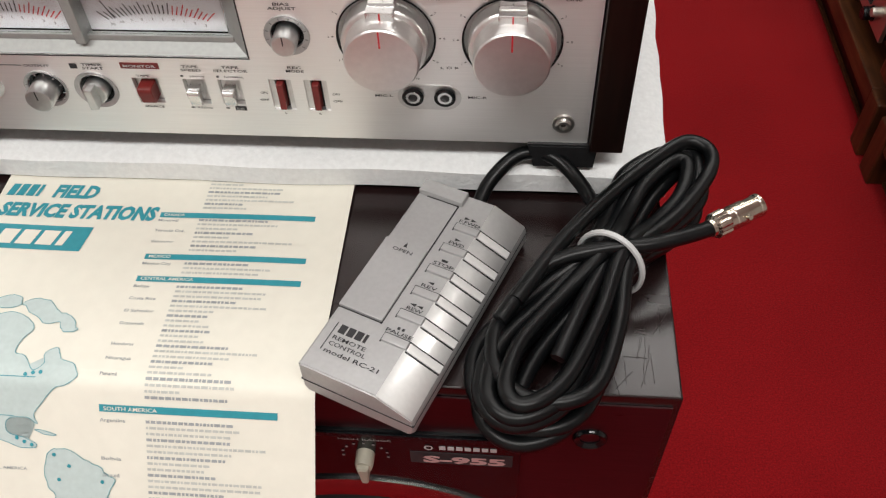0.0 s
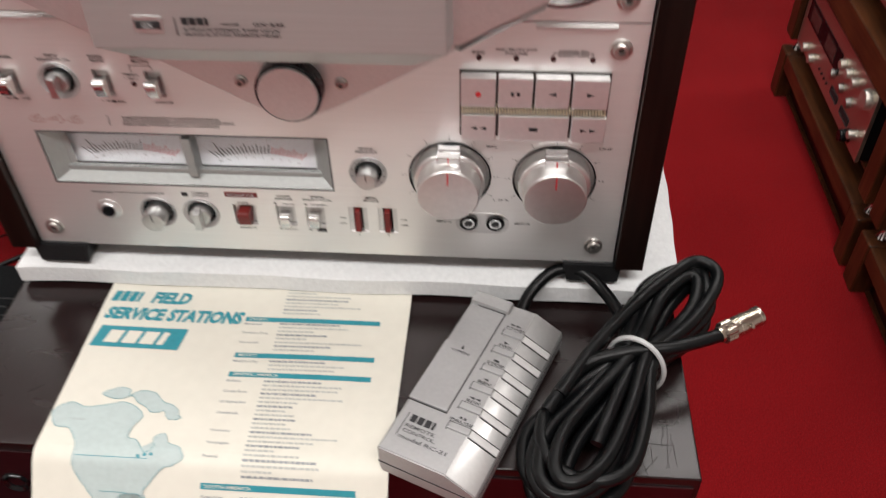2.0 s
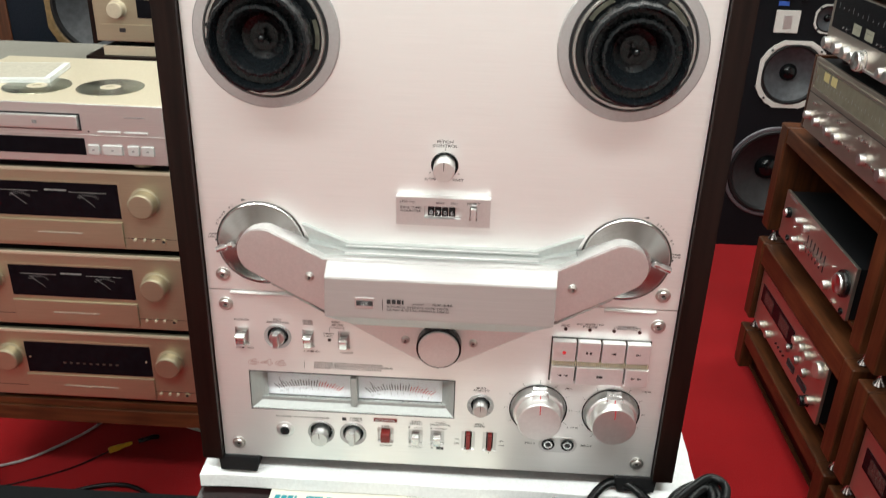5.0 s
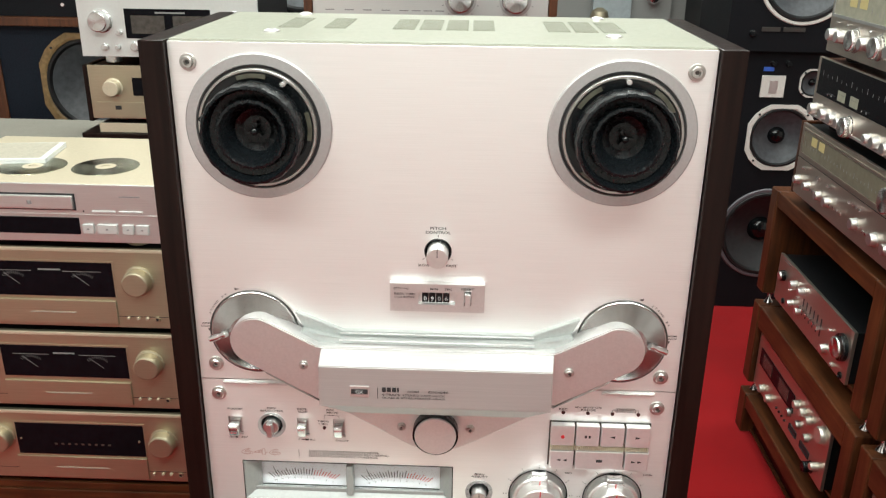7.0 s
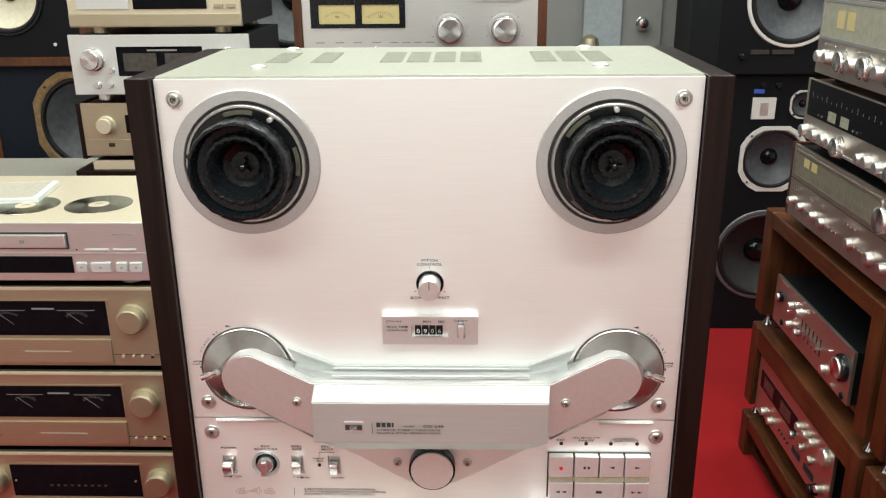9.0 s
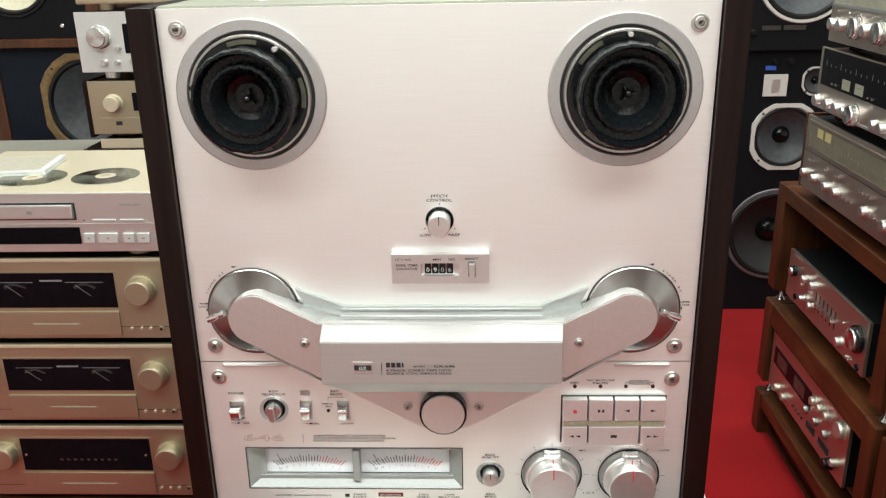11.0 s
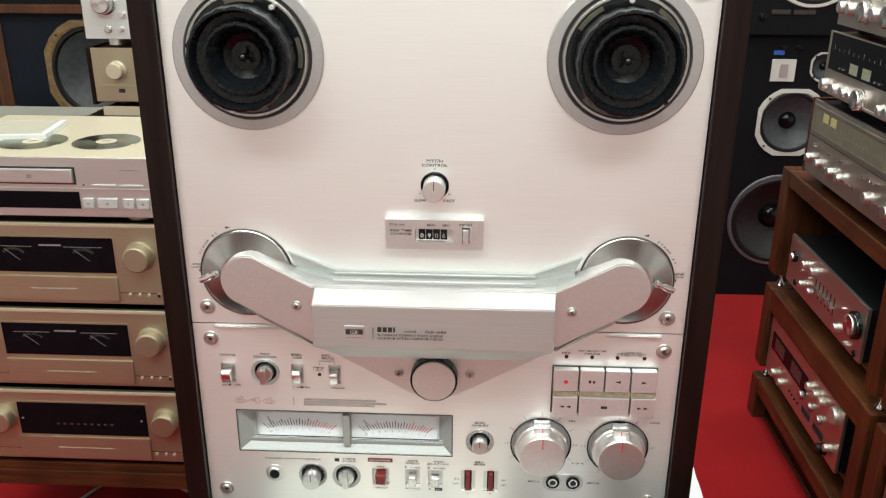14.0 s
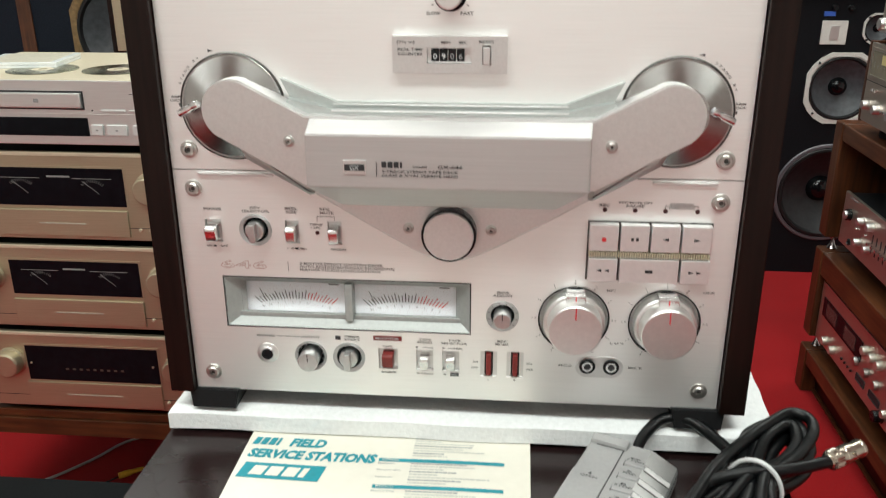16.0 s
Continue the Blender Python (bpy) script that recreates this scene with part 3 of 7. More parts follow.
# turned dishes and tape arms
for s in (-1, 1):
    cx, cz = s * 0.1525, 1.0455
    dish = part("arm_dish", lathe([(0.0368, 0.0), (0.0371, -0.0010), (0.0362, -0.0018), (0.0352, -0.0018), (0.0205, -0.0095), (0.0195, -0.0100), (0.0, -0.0100)], cx, cz, 72), STEEL, deck, "turned steel tension-arm dish")
    part("rim", lathe([(0.0366, -0.0011), (0.0369, -0.0016), (0.0376, -0.0012), (0.0378, 0.0)], cx, cz, 72), SOCKET, dish, "dark thin rim")
    pin = lathe([(0.0, 0.0), (0.0026, 0.0), (0.0030, 0.001), (0.0030, 0.0035), (0.0020, 0.0042), (0.0020, 0.0068), (0.0028, 0.0080), (0.0028, 0.0175), (0.0018, 0.0185), (0.0, 0.0185)], 0, 0, 20, axis="z")
    pin.transform(Matrix.Translation((s * 0.1725, -0.0140, 1.0500)) @ Matrix.Rotation(radians(s * 118), 4, "Y") @ Matrix.Rotation(radians(-15), 4, "X"))
    part("arm_pin", pin, CHROME, dish, "ribbed chrome arm lock pin")

# head housing: stepped tray, wings, cover block
def outline():
    end = [(-0.1465 + 0.0215 * math.cos(radians(a)), 1.0465 + 0.0215 * math.sin(radians(a))) for a in range(75, 242, 12)]
    left = [(-0.0965, 1.0440)] + end + [(-0.0990, 0.9955)]
    right = [(-x, z) for x, z in reversed(left)]
    return left + right


head = part("head_housing", prism(outline(), -0.021, -0.003, 0.0010), SATIN, deck, "satin aluminium head housing")
part("tray_step", prism([(-0.1165, 1.0665), (-0.1080, 1.0490), (-0.1210, 1.0440), (0.1210, 1.0440), (0.1080, 1.0490), (0.1165, 1.0665), (0.0780, 1.0510), (-0.0780, 1.0510)][::-1], -0.0055, 0.0, 0.0006), TRAY_GREY, head)
part("inner_step", prism([(-0.1100, 1.0540), (-0.1200, 1.0400), (0.1200, 1.0400), (0.1100, 1.0540), (0.0800, 1.0475), (-0.0800, 1.0475)][::-1], -0.0125, 0.0, 0.0006), TRAY_GREY, head)
for z, y in ((1.0495, -0.0062), (1.0464, -0.0132)):
    part("rail", box(-0.0800, 0.0800, y - 0.0004, y + 0.002, z - 0.0005, z + 0.0005, 0.0003, 1), SATIN, head)
bm = bmesh.new()
P = [(-0.0935, -0.0215, 1.0425), (0.0955, -0.0215, 1.0425), (0.0935, -0.038, 1.0355), (-0.0932, -0.038, 1.0355), (-0.0938, -0.038, 0.9995), (0.0938, -0.038, 0.9995), (0.0735, -0.0185, 0.9815), (-0.0735, -0.0185, 0.9815),
     (-0.0965, -0.0185, 0.9960), (0.0965, -0.0185, 0.9960), (-0.0735, -0.002, 0.9815), (0.0735, -0.002, 0.9815), (-0.0935, -0.002, 1.0425), (0.0955, -0.002, 1.0425), (-0.0965, -0.002, 0.9960), (0.0965, -0.002, 0.9960)]
vs = [bm.verts.new(p) for p in P]
for f in ((0, 3, 2, 1), (3, 4, 5, 2), (4, 7, 6, 5), (4, 8, 7), (5, 6, 9), (0, 8, 4, 3), (1, 2, 5, 9), (7, 10, 11, 6), (8, 14, 10, 7), (9, 6, 11, 15), (0, 12, 14, 8), (1, 9, 15, 13), (12, 0, 1, 13), (10, 14, 12, 13, 15, 11)):
    bm.faces.new([vs[i] for i in f])
bmesh.ops.recalc_face_normals(bm, faces=bm.faces[:])
bmesh.ops.bevel(bm, geom=[e for e in bm.edges if all(v.co.y < -0.02 for v in e.verts)], offset=0.0007, segments=2, affect="EDGES")
cover = part("head_cover", bm, COVER, head, "brushed head cover block")
for s in (-1, 1):
    bolt(head, s * 0.1085, 1.0268, -0.021, 0.0040, "cover_bolt")
    part("tray_flank", prism([(s * 0.0960, 0.9990), (s * 0.1440, 1.0240), (s * 0.1480, 1.0190), (s * 0.1435, 1.0105), (s * 0.0990, 0.9850), (s * 0.0960, 0.9860)], -0.0125, 0.0, 0.0040, 1), TRAY_GREY, head)
part("badge", box(-0.0682, -0.0528, -0.0388, -0.0379, 1.0092, 1.0188, 0.0003), SATIN, cover, "chrome badge with a black shape")
bars(cover, [(-0.0672, -0.0538, 1.0118, 1.0162)], INK, -0.0392)
part("lettering", text_bm("GX", -0.0605, 1.0140, 0.0030, width=0.0062, y=-0.0396), TIE, cover)
bars(cover, [(-0.0461, -0.0457, 1.0080, 1.0180)], INK, -0.0386)
# the maker's name is left as four plain blocks
bars(cover, [(-0.0424 + i * 0.0041, -0.0424 + i * 0.0041 + (0.0032 if i < 3 else 0.0014), 1.0142, 1.0182) for i in range(4)], INK, -0.0386)
print_on(cover, [("model", -0.0170, 1.0152, 0.0018, 0.0090), ("GX-646", 0.0030, 1.0152, 0.0022, 0.0165), ("4-TRACK STEREO TAPE DECK", -0.0170, 1.0117, 0.0017, 0.0510), ("GLASS & X'TAL FERRITE HEAD", -0.0170, 1.0089, 0.0017, 0.0510)], y=-0.0386)

# cover plate under the heads, capstan cap
edge = [(-0.1410, 1.0100), (-0.1190, 1.0000), (-0.1020, 0.9880), (-0.0640, 0.9655), (-0.0310, 0.9465), (-0.0200, 0.9405), (-0.0105, 0.9372), (0.0, 0.9360),
        (0.0105, 0.9372), (0.0200, 0.9405), (0.0320, 0.9465), (0.0650, 0.9650), (0.1030, 0.9875), (0.1420, 1.0090), (0.1300, 1.0200), (-0.1300, 1.0200)]
# satin metal, darker than the panel, stands in for shade below the head cover
plate = part("capstan_plate", prism(edge, -0.0058, 0.0, 0.0014, 1), SATIN, deck, "raised brushed plate round the capstan")
cap = part("capstan_cap", lathe([(0.0195, -0.0050), (0.0195, -0.0150), (0.0178, -0.0155), (0.0178, -0.0150), (0.0, -0.0150)], 0.0, 0.9590, 56), BLACK, plate, "black capstan housing")
part("cap_face", lathe([(0.0, -0.0172), (0.0170, -0.0172), (0.0177, -0.0166), (0.0178, -0.0145)], 0.0, 0.9590, 56), SATIN, cap, "round satin cap")
for s in (-1, 1):
    bolt(plate, s * 0.0296, 0.9610, -0.0058, 0.0040, "plate_bolt")
    a, b = (-0.1830, -0.1275) if s < 0 else (0.1400, 0.1845)
    part("trim_strip", prism([(a, 0.9955), (b, 0.9955), (b, 0.9978), (a, 0.9978)], -0.0022, 0.0, 0.0005), SATIN, deck)

# switches and knobs of the upper row
p = rocker(deck, *SWITCHES["power"], LEVER, 0.0095, 0.0, "power_switch", "aluminium rocker power switch")
part("mark", text_bm("POWER", -0.1758, 0.9515, 0.0014, width=0.0062, y=-0.0098), RED_INK, p)
small_knob(deck, -0.144, 0.9545, 0.0122, 0.0070, 0.0045, False, True, "bar-shaped aluminium selector")
rocker(deck, *SWITCHES["reel"], LEVER, 0.0090, name="reel_switch")
rocker(deck, *SWITCHES["mute"], LEVER, 0.0090, name="mute_switch")
part("lamp", plug(-0.0977, 0.9535, 0.0015, -0.001, 0, 0.0003, 16), DEAD_LAMP, deck, "small dark red lamp")
for i, x in enumerate((0.1090, 0.1300, 0.1508, 0.1728)):
    part("lamp", plug(x, 0.9766, 0.0016, -0.0012, 0, 0.0004, 16), DEAD_LAMP, deck, "small dark red lamp")
print_on(deck, [("POWER", -0.1750, 0.9700, 0.0019, 0.0135), ("REV", -0.1430, 0.9718, 0.0018, 0.0078), ("SELECTOR", -0.1430, 0.9690, 0.0018, 0.0205), ("REEL", -0.1162, 0.9718, 0.0018, 0.0092), ("SIZE", -0.1162, 0.9690, 0.0018, 0.0082),
                ("REC", -0.0915, 0.9718, 0.0018, 0.0072), ("MUTE", -0.0900, 0.9690, 0.0018, 0.0100), ("TIMING", -0.0985, 0.9600, 0.0015, 0.0098), ("1 SEC", -0.0985, 0.9575, 0.0015, 0.0078), ("ON/OFF", -0.0825, 0.9408, 0.0015, 0.0115),
                ("ON", -0.1802, 0.9412, 0.0015, 0.0040), ("OFF", -0.1690, 0.9412, 0.0015, 0.0055), ("7", -0.1205, 0.9408, 0.0015, 0.0012), ("10in", -0.1095, 0.9408, 0.0015, 0.0060),
                ("3-MOTOR DIRECT CAPSTAN DRIVE", -0.0815, 0.9290, 0.0018, 0.0620), ("AUTO REVERSE/BOTHWAY RECORDING", -0.0770, 0.9265, 0.0018, 0.0710), ("FEATHER TOUCH LOGIC CONTROL", -0.0818, 0.9240, 0.0018, 0.0614),
                ("REC", 0.1088, 0.9800, 0.0018, 0.0072), ("REC MUTE OFF", 0.1300, 0.9822, 0.0015, 0.0230), ("PAUSE", 0.1300, 0.9797, 0.0018, 0.0125), ("STAND BY", 0.1618, 0.9817, 0.0015, 0.0165), ("DIRECTION", 0.1618, 0.9790, 0.0015, 0.0170)])
bars(deck, [(-0.1148, -0.1128, 0.9400, 0.9414), (-0.1180, -0.1160, 0.9404, 0.9410), (-0.1155, -0.1148, 0.9404, 0.9410), (-0.1215, -0.1212, 0.9228, 0.9302), (-0.0975, -0.0845, 0.9660, 0.9662), (-0.0847, -0.0845, 0.9635, 0.9660),
            (-0.0975, -0.0973, 0.9620, 0.9660), (-0.1770, -0.1748, 0.9405, 0.9418), (0.1505, 0.1730, 0.9803, 0.9805), (0.1505, 0.1507, 0.9785, 0.9803), (0.1728, 0.1730, 0.9785, 0.9803)], INK)
num = text_bm("646", -0.1552, 0.9268, 0.0062, width=0.0350, bold=0.0)
rims = [(e.verts[0].co.copy(), e.verts[1].co.copy()) for e in num.edges if len(e.link_faces) == 1]
num.free()
num = bmesh.new()
for p, q in rims:
    n = (q - p).normalized().cross(Vector((0, 1, 0))) * 0.00022
    num.faces.new([num.verts.new(c) for c in (p - n, q - n, q + n, p + n)])
part("model_number", num, material("outline_print", (0.55, 0.38, 0.36), 0.5, 0.3, 200, 0.05), deck, "pale outlined model number")

# transport keys
TRANSPORT = [(0.0985, 0.1195, 0.9480, 0.9678, "rec"), (0.1200, 0.1407, 0.9480, 0.9678, "pause"), (0.1412, 0.1619, 0.9480, 0.9678, "left"), (0.1624, 0.1838, 0.9480, 0.9678, "right"),
        (0.0988, 0.1200, 0.9245, 0.9425, "rew"), (0.1207, 0.1628, 0.9245, 0.9425, "stop"), (0.1634, 0.1842, 0.9245, 0.9425, "ffwd")]
part("key_bed", box(0.0979, 0.1846, -0.0012, 0.0, 0.9239, 0.9684), SOCKET, deck)


def arrow(cx, cz, w, h, s, y):
    return prism([(cx + s * w / 2, cz), (cx - s * w / 2, cz + h / 2), (cx - s * w / 2, cz - h / 2)], y, y + 0.0003)


for a, b, c, d, what in TRANSPORT:
    key = part("key", box(a + 0.0004, b - 0.0004, -0.0075, -0.001, c, d, 0.0008), WHITE_ALU, deck, "pale aluminium transport key")
    cx, cz, y = (a + b) / 2, c + (d - c) * 0.5, -0.0079
    if what == "rec":
        part("mark", plug(cx, cz - 0.001, 0.0017, y, y + 0.0003, 0.0001, 16), RED_INK, key, "red record dot")
    elif what == "pause":
        part("mark", add(box(cx - 0.0026, cx - 0.0008, y, y + 0.0003, cz - 0.0016, cz + 0.0008), box(cx + 0.0008, cx + 0.0026, y, y + 0.0003, cz - 0.0016, cz + 0.0008)), INK, key)
    elif what == "stop":
        part("mark", box(cx - 0.0026, cx + 0.0026, y, y + 0.0003, cz - 0.0012, cz + 0.0012), INK, key)
    elif what in ("left", "right"):
        part("mark", arrow(cx, cz, 0.0042, 0.0024, -1 if what == "left" else 1, y), INK, key)
    else:
        s = -1 if what == "rew" else 1
        part("mark", add(arrow(cx - 0.0027, cz, 0.0036, 0.0022, s, y), arrow(cx + 0.0027, cz, 0.0036, 0.0022, s, y)), INK, key)
bm = bmesh.new()
for i in range(50):
    bm = add(bm, box(0.0992 + i * 0.00169, 0.0992 + i * 0.00169 + 0.0010, -0.0068, -0.001, 0.9432, 0.9473, 0.0002, 1))
part("ribbed_strip", bm, GOLD_RIB, deck, "brass-coloured ribbed strip")

# meters
BEZEL = material("matt_bezel_metal", (0.4, 0.41, 0.4), 0.62, 0.7, 400, 0.03)
bezel = part("meter_bezel", bmesh.new(), BEZEL, deck, "bevelled satin meter bezel")
bm = bmesh.new()
o = [(-0.1718, 0.8760), (0.0146, 0.8760), (0.0146, 0.9163), (-0.1718, 0.9163)]
inn = [(-0.1585, 0.8845), (0.0035, 0.8845), (0.0035, 0.9090), (-0.1585, 0.9090)]
A = [bm.verts.new((x, 0.0006, z)) for x, z in o]
B = [bm.verts.new((x, 0.0100, z)) for x, z in inn]
for i in range(4):
    bm.faces.new((A[i], A[(i + 1) % 4], B[(i + 1) % 4], B[i]))
bm = add(bm, box(-0.0805, -0.0745, 0.0020, 0.0135, 0.8815, 0.9120, 0.0008), box(-0.1640, 0.0070, 0.0060, 0.0100, 0.8815, 0.8850, 0.0006))
bm.transform(BASE[deck])
bezel.data = mesh_of("meter_bezel", bm, BEZEL)
part("bezel_edge", holed_plate(-0.1727, 0.0155, 0.8751, 0.9172, -0.0003, 0.0, [(-0.1720, 0.0148, 0.8758, 0.9165)]), INK, bezel)
for cx in (-0.1210, -0.0355):
    card = part("meter_card", box(cx - 0.0405, cx + 0.0405, 0.0140, 0.0150, 0.8830, 0.9115), METER_WHITE, bezel, "white level meter card")
    pivot = 0.8400
    black, red, nums = bmesh.new(), bmesh.new(), bmesh.new()
    for k in range(25):
        u = k / 12 - 1
        a = radians(46 * u)
        long = 0.0074 if k % 3 == 0 else 0.0056
        d, n = Vector((math.sin(a), 0, math.cos(a))) * long, Vector((math.cos(a), 0, -math.sin(a))) * 0.00032
        c = Vector((cx + 0.0275 * u, 0.0137, 0.8940 - 0.0042 * u * u))
        bm = black if k < 16 else red
        bm.faces.new([bm.verts.new(p) for p in (c - n, c + n, c + d + n, c + d - n)])
    part("scale_marks", black, INK, card)
    part("red_marks", red, RED_INK, card, "red overload marks")
    for k, word in enumerate(("20", "10", "7", "5", "3", "1", "0", "1", "2", "3")):
        u = k / 4.5 - 1
        nums = add(nums, text_bm(word, cx + 0.0262 * u, 0.8905 - 0.0036 * u * u, 0.0016, wide=1.2, y=0.0137))
    part("scale_numbers", nums, GREY_INK, card)
    needle = box(cx - 0.0002, cx + 0.0002, 0.0120, 0.0124, pivot + 0.0565, pivot + 0.0685)
    needle.transform(Matrix.Translation((cx, 0, pivot)) @ Matrix.Rotation(radians(-24), 4, "Y") @ Matrix.Translation((-cx, 0, -pivot)))
    part("needle", needle, INK, card, "thin black needle")
    bars(card, [(cx + 0.0260, cx + 0.0340, 0.9062, 0.9074)], GREY_INK, 0.0136)
pane = part("meter_window", box(-0.1618, 0.0048, 0.0075, 0.0083, 0.8850, 0.9100), CLEAR, bezel, "clear meter window")
pane.visible_shadow = False

# bottom row
jack = part("headphone_jack", lathe([(0.0, 0.004), (0.0030, 0.004), (0.0030, -0.0015), (0.0042, -0.0025), (0.0052, -0.0025), (0.0056, -0.0015), (0.0060, -0.0012), (0.0084, -0.0006), (0.0086, 0.0)], -0.1425, 0.8530, 36), SATIN, deck, "chrome-ringed headphone socket")
part("hole", lathe([(0.0, -0.0027), (0.0031, -0.0027), (0.0044, -0.0030), (0.0046, -0.0020)], -0.1425, 0.8530, 28), BLACK, jack)
small_knob(deck, -0.1085, 0.8520, 0.0125, 0.0078, 0.0120, True, False, "aluminium output knob")
small_knob(deck, -0.0785, 0.8520, 0.0125, 0.0072, 0.0045, False, True, "bar-shaped aluminium timer selector")
small_knob(deck, 0.0390, 0.8915, 0.0122, 0.0066, 0.0105, True, False, "small bias knob")
for cx, cz in ((-0.1085, 0.852), (0.039, 0.8915)):
    part("dial_marks", ring_ticks(cx, cz, 0.0098, 0.0114, -130, 130, 10, 0.0008, -0.0013), GREY_INK, deck)
rocker(deck, *SWITCHES["monitor"], RED_PLASTIC, 0.0060, name="monitor_switch", label="dark red monitor switch", grip=0.28)
rocker(deck, *SWITCHES["speed"], LEVER, 0.0075, name="speed_switch", grip=0.26)
rocker(deck, *SWITCHES["tape"], LEVER, 0.0075, name="tape_switch", grip=0.26)
for w in ("left", "right"):
    cx, cz, sw, sh = SWITCHES[w]
    s = part("record_switch", box(cx - 0.0019, cx + 0.0019, -0.0030, 0.003, cz - sh * 0.40, cz + sh * 0.42, 0.0006), RED_PLASTIC, deck, "narrow dark red record switch")
    part("well", add(box(cx - sw / 2, cx - 0.0032, 0.0012, 0.0045, cz - sh / 2, cz + sh / 2), box(cx + 0.0032, cx + sw / 2, 0.0012, 0.0045, cz - sh / 2, cz + sh / 2)), SATIN, s)
    part("slot", box(cx - 0.0032, cx + 0.0032, 0.0042, 0.0050, cz - sh / 2, cz + sh / 2), INK, s)
mic = part("socket_plate", add(prism([(0.1035 + 0.0088 * math.cos(radians(a)), 0.8520 + 0.0088 * math.sin(radians(a))) for a in range(90, 271, 15)] + [(0.1215 + 0.0088 * math.cos(radians(a)), 0.8520 + 0.0088 * math.sin(radians(a))) for a in range(-90, 91, 15)], -0.0006, 0.0, 0.0003)),
           SATIN, deck, "oval microphone socket plate")
for cx in (0.1035, 0.1212):
    j = part("jack", lathe([(0.0046, -0.0008), (0.0060, -0.0016), (0.0060, -0.0024), (0.0046, -0.0028), (0.0034, -0.0022)], cx, 0.8530, 32), BLACK, mic)
    part("jack_ring", lathe([(0.0022, -0.0008), (0.0026, -0.0026), (0.0040, -0.0026), (0.0044, -0.0020)], cx, 0.8530, 32), CHROME, j)
    part("hole", lathe([(0.0, -0.0012), (0.0024, -0.0012)], cx, 0.8530, 24), INK, j)
print_on(deck, [("PHONES", -0.1430, 0.8682, 0.0016, 0.0140), ("OUTPUT", -0.1080, 0.8682, 0.0016, 0.0150), ("TIMER", -0.0755, 0.8697, 0.0016, 0.0120), ("START", -0.0755, 0.8672, 0.0016, 0.0120), ("TAPE", -0.0482, 0.8627, 0.0014, 0.0074), ("SOURCE", -0.0478, 0.8405, 0.0014, 0.0115),
                ("TAPE", -0.0195, 0.8697, 0.0016, 0.0095), ("SPEED", -0.0195, 0.8672, 0.0016, 0.0115), ("TAPE", 0.0030, 0.8697, 0.0016, 0.0095), ("SELECTOR", 0.0030, 0.8672, 0.0016, 0.0195), ("REC", 0.0392, 0.8705, 0.0016, 0.0075), ("MODE", 0.0392, 0.8680, 0.0016, 0.0100),
                ("BIAS", 0.0390, 0.9105, 0.0017, 0.0085), ("ADJUST", 0.0390, 0.9080, 0.0017, 0.0150), ("MIC-L", 0.0872, 0.8525, 0.0016, 0.0100), ("MIC-R", 0.1392, 0.8525, 0.0016, 0.0105), ("MIC", 0.1175, 0.9150, 0.0014, 0.0062), ("LINE", 0.1870, 0.9155, 0.0014, 0.0078),
                ("ON", 0.0190, 0.8525, 0.0014, 0.0040), ("OFF", 0.0185, 0.8475, 0.0014, 0.0052), ("ON", 0.0600, 0.8525, 0.0014, 0.0040), ("OFF", 0.0605, 0.8475, 0.0014, 0.0052), ("L", 0.0293, 0.8380, 0.0014, 0.0012), ("R", 0.0493, 0.8380, 0.0014, 0.0014),
                ("NORMAL", 0.0040, 0.8630, 0.0012, 0.0110), ("9.5cm/s", -0.0180, 0.8405, 0.0012, 0.0090), ("19cm/s", -0.0170, 0.8630, 0.0012, 0.0080), ("L O R", 0.1245, 0.8725, 0.0014, 0.0100)])
bars(deck, [(-0.1340, -0.1170, 0.8681, 0.8683), (-0.0885, -0.0845, 0.8668, 0.8700), (-0.0265, -0.0250, 0.8625, 0.8635), (-0.0060, -0.0045, 0.8625, 0.8635), (-0.0260, -0.0240, 0.8402, 0.8408), (-0.0055, -0.0035, 0.8402, 0.8408)], INK)
tag = part("monitor_plate", box(-0.0590, -0.0372, -0.0005, 0.0, 0.8676, 0.8714), RED_PLASTIC, deck, "dark red label plate")
part("lettering", text_bm("MONITOR", -0.0481, 0.8695, 0.0018, width=0.0185, y=-0.0008), TIE, tag)
tag = part("ee_plate", box(0.0000, 0.0065, -0.0005, 0.0, 0.8392, 0.8420), INK, deck, "small black label plate")
part("lettering", text_bm("EE", 0.0032, 0.8406, 0.0016, width=0.0045, y=-0.0008), TIE, tag)

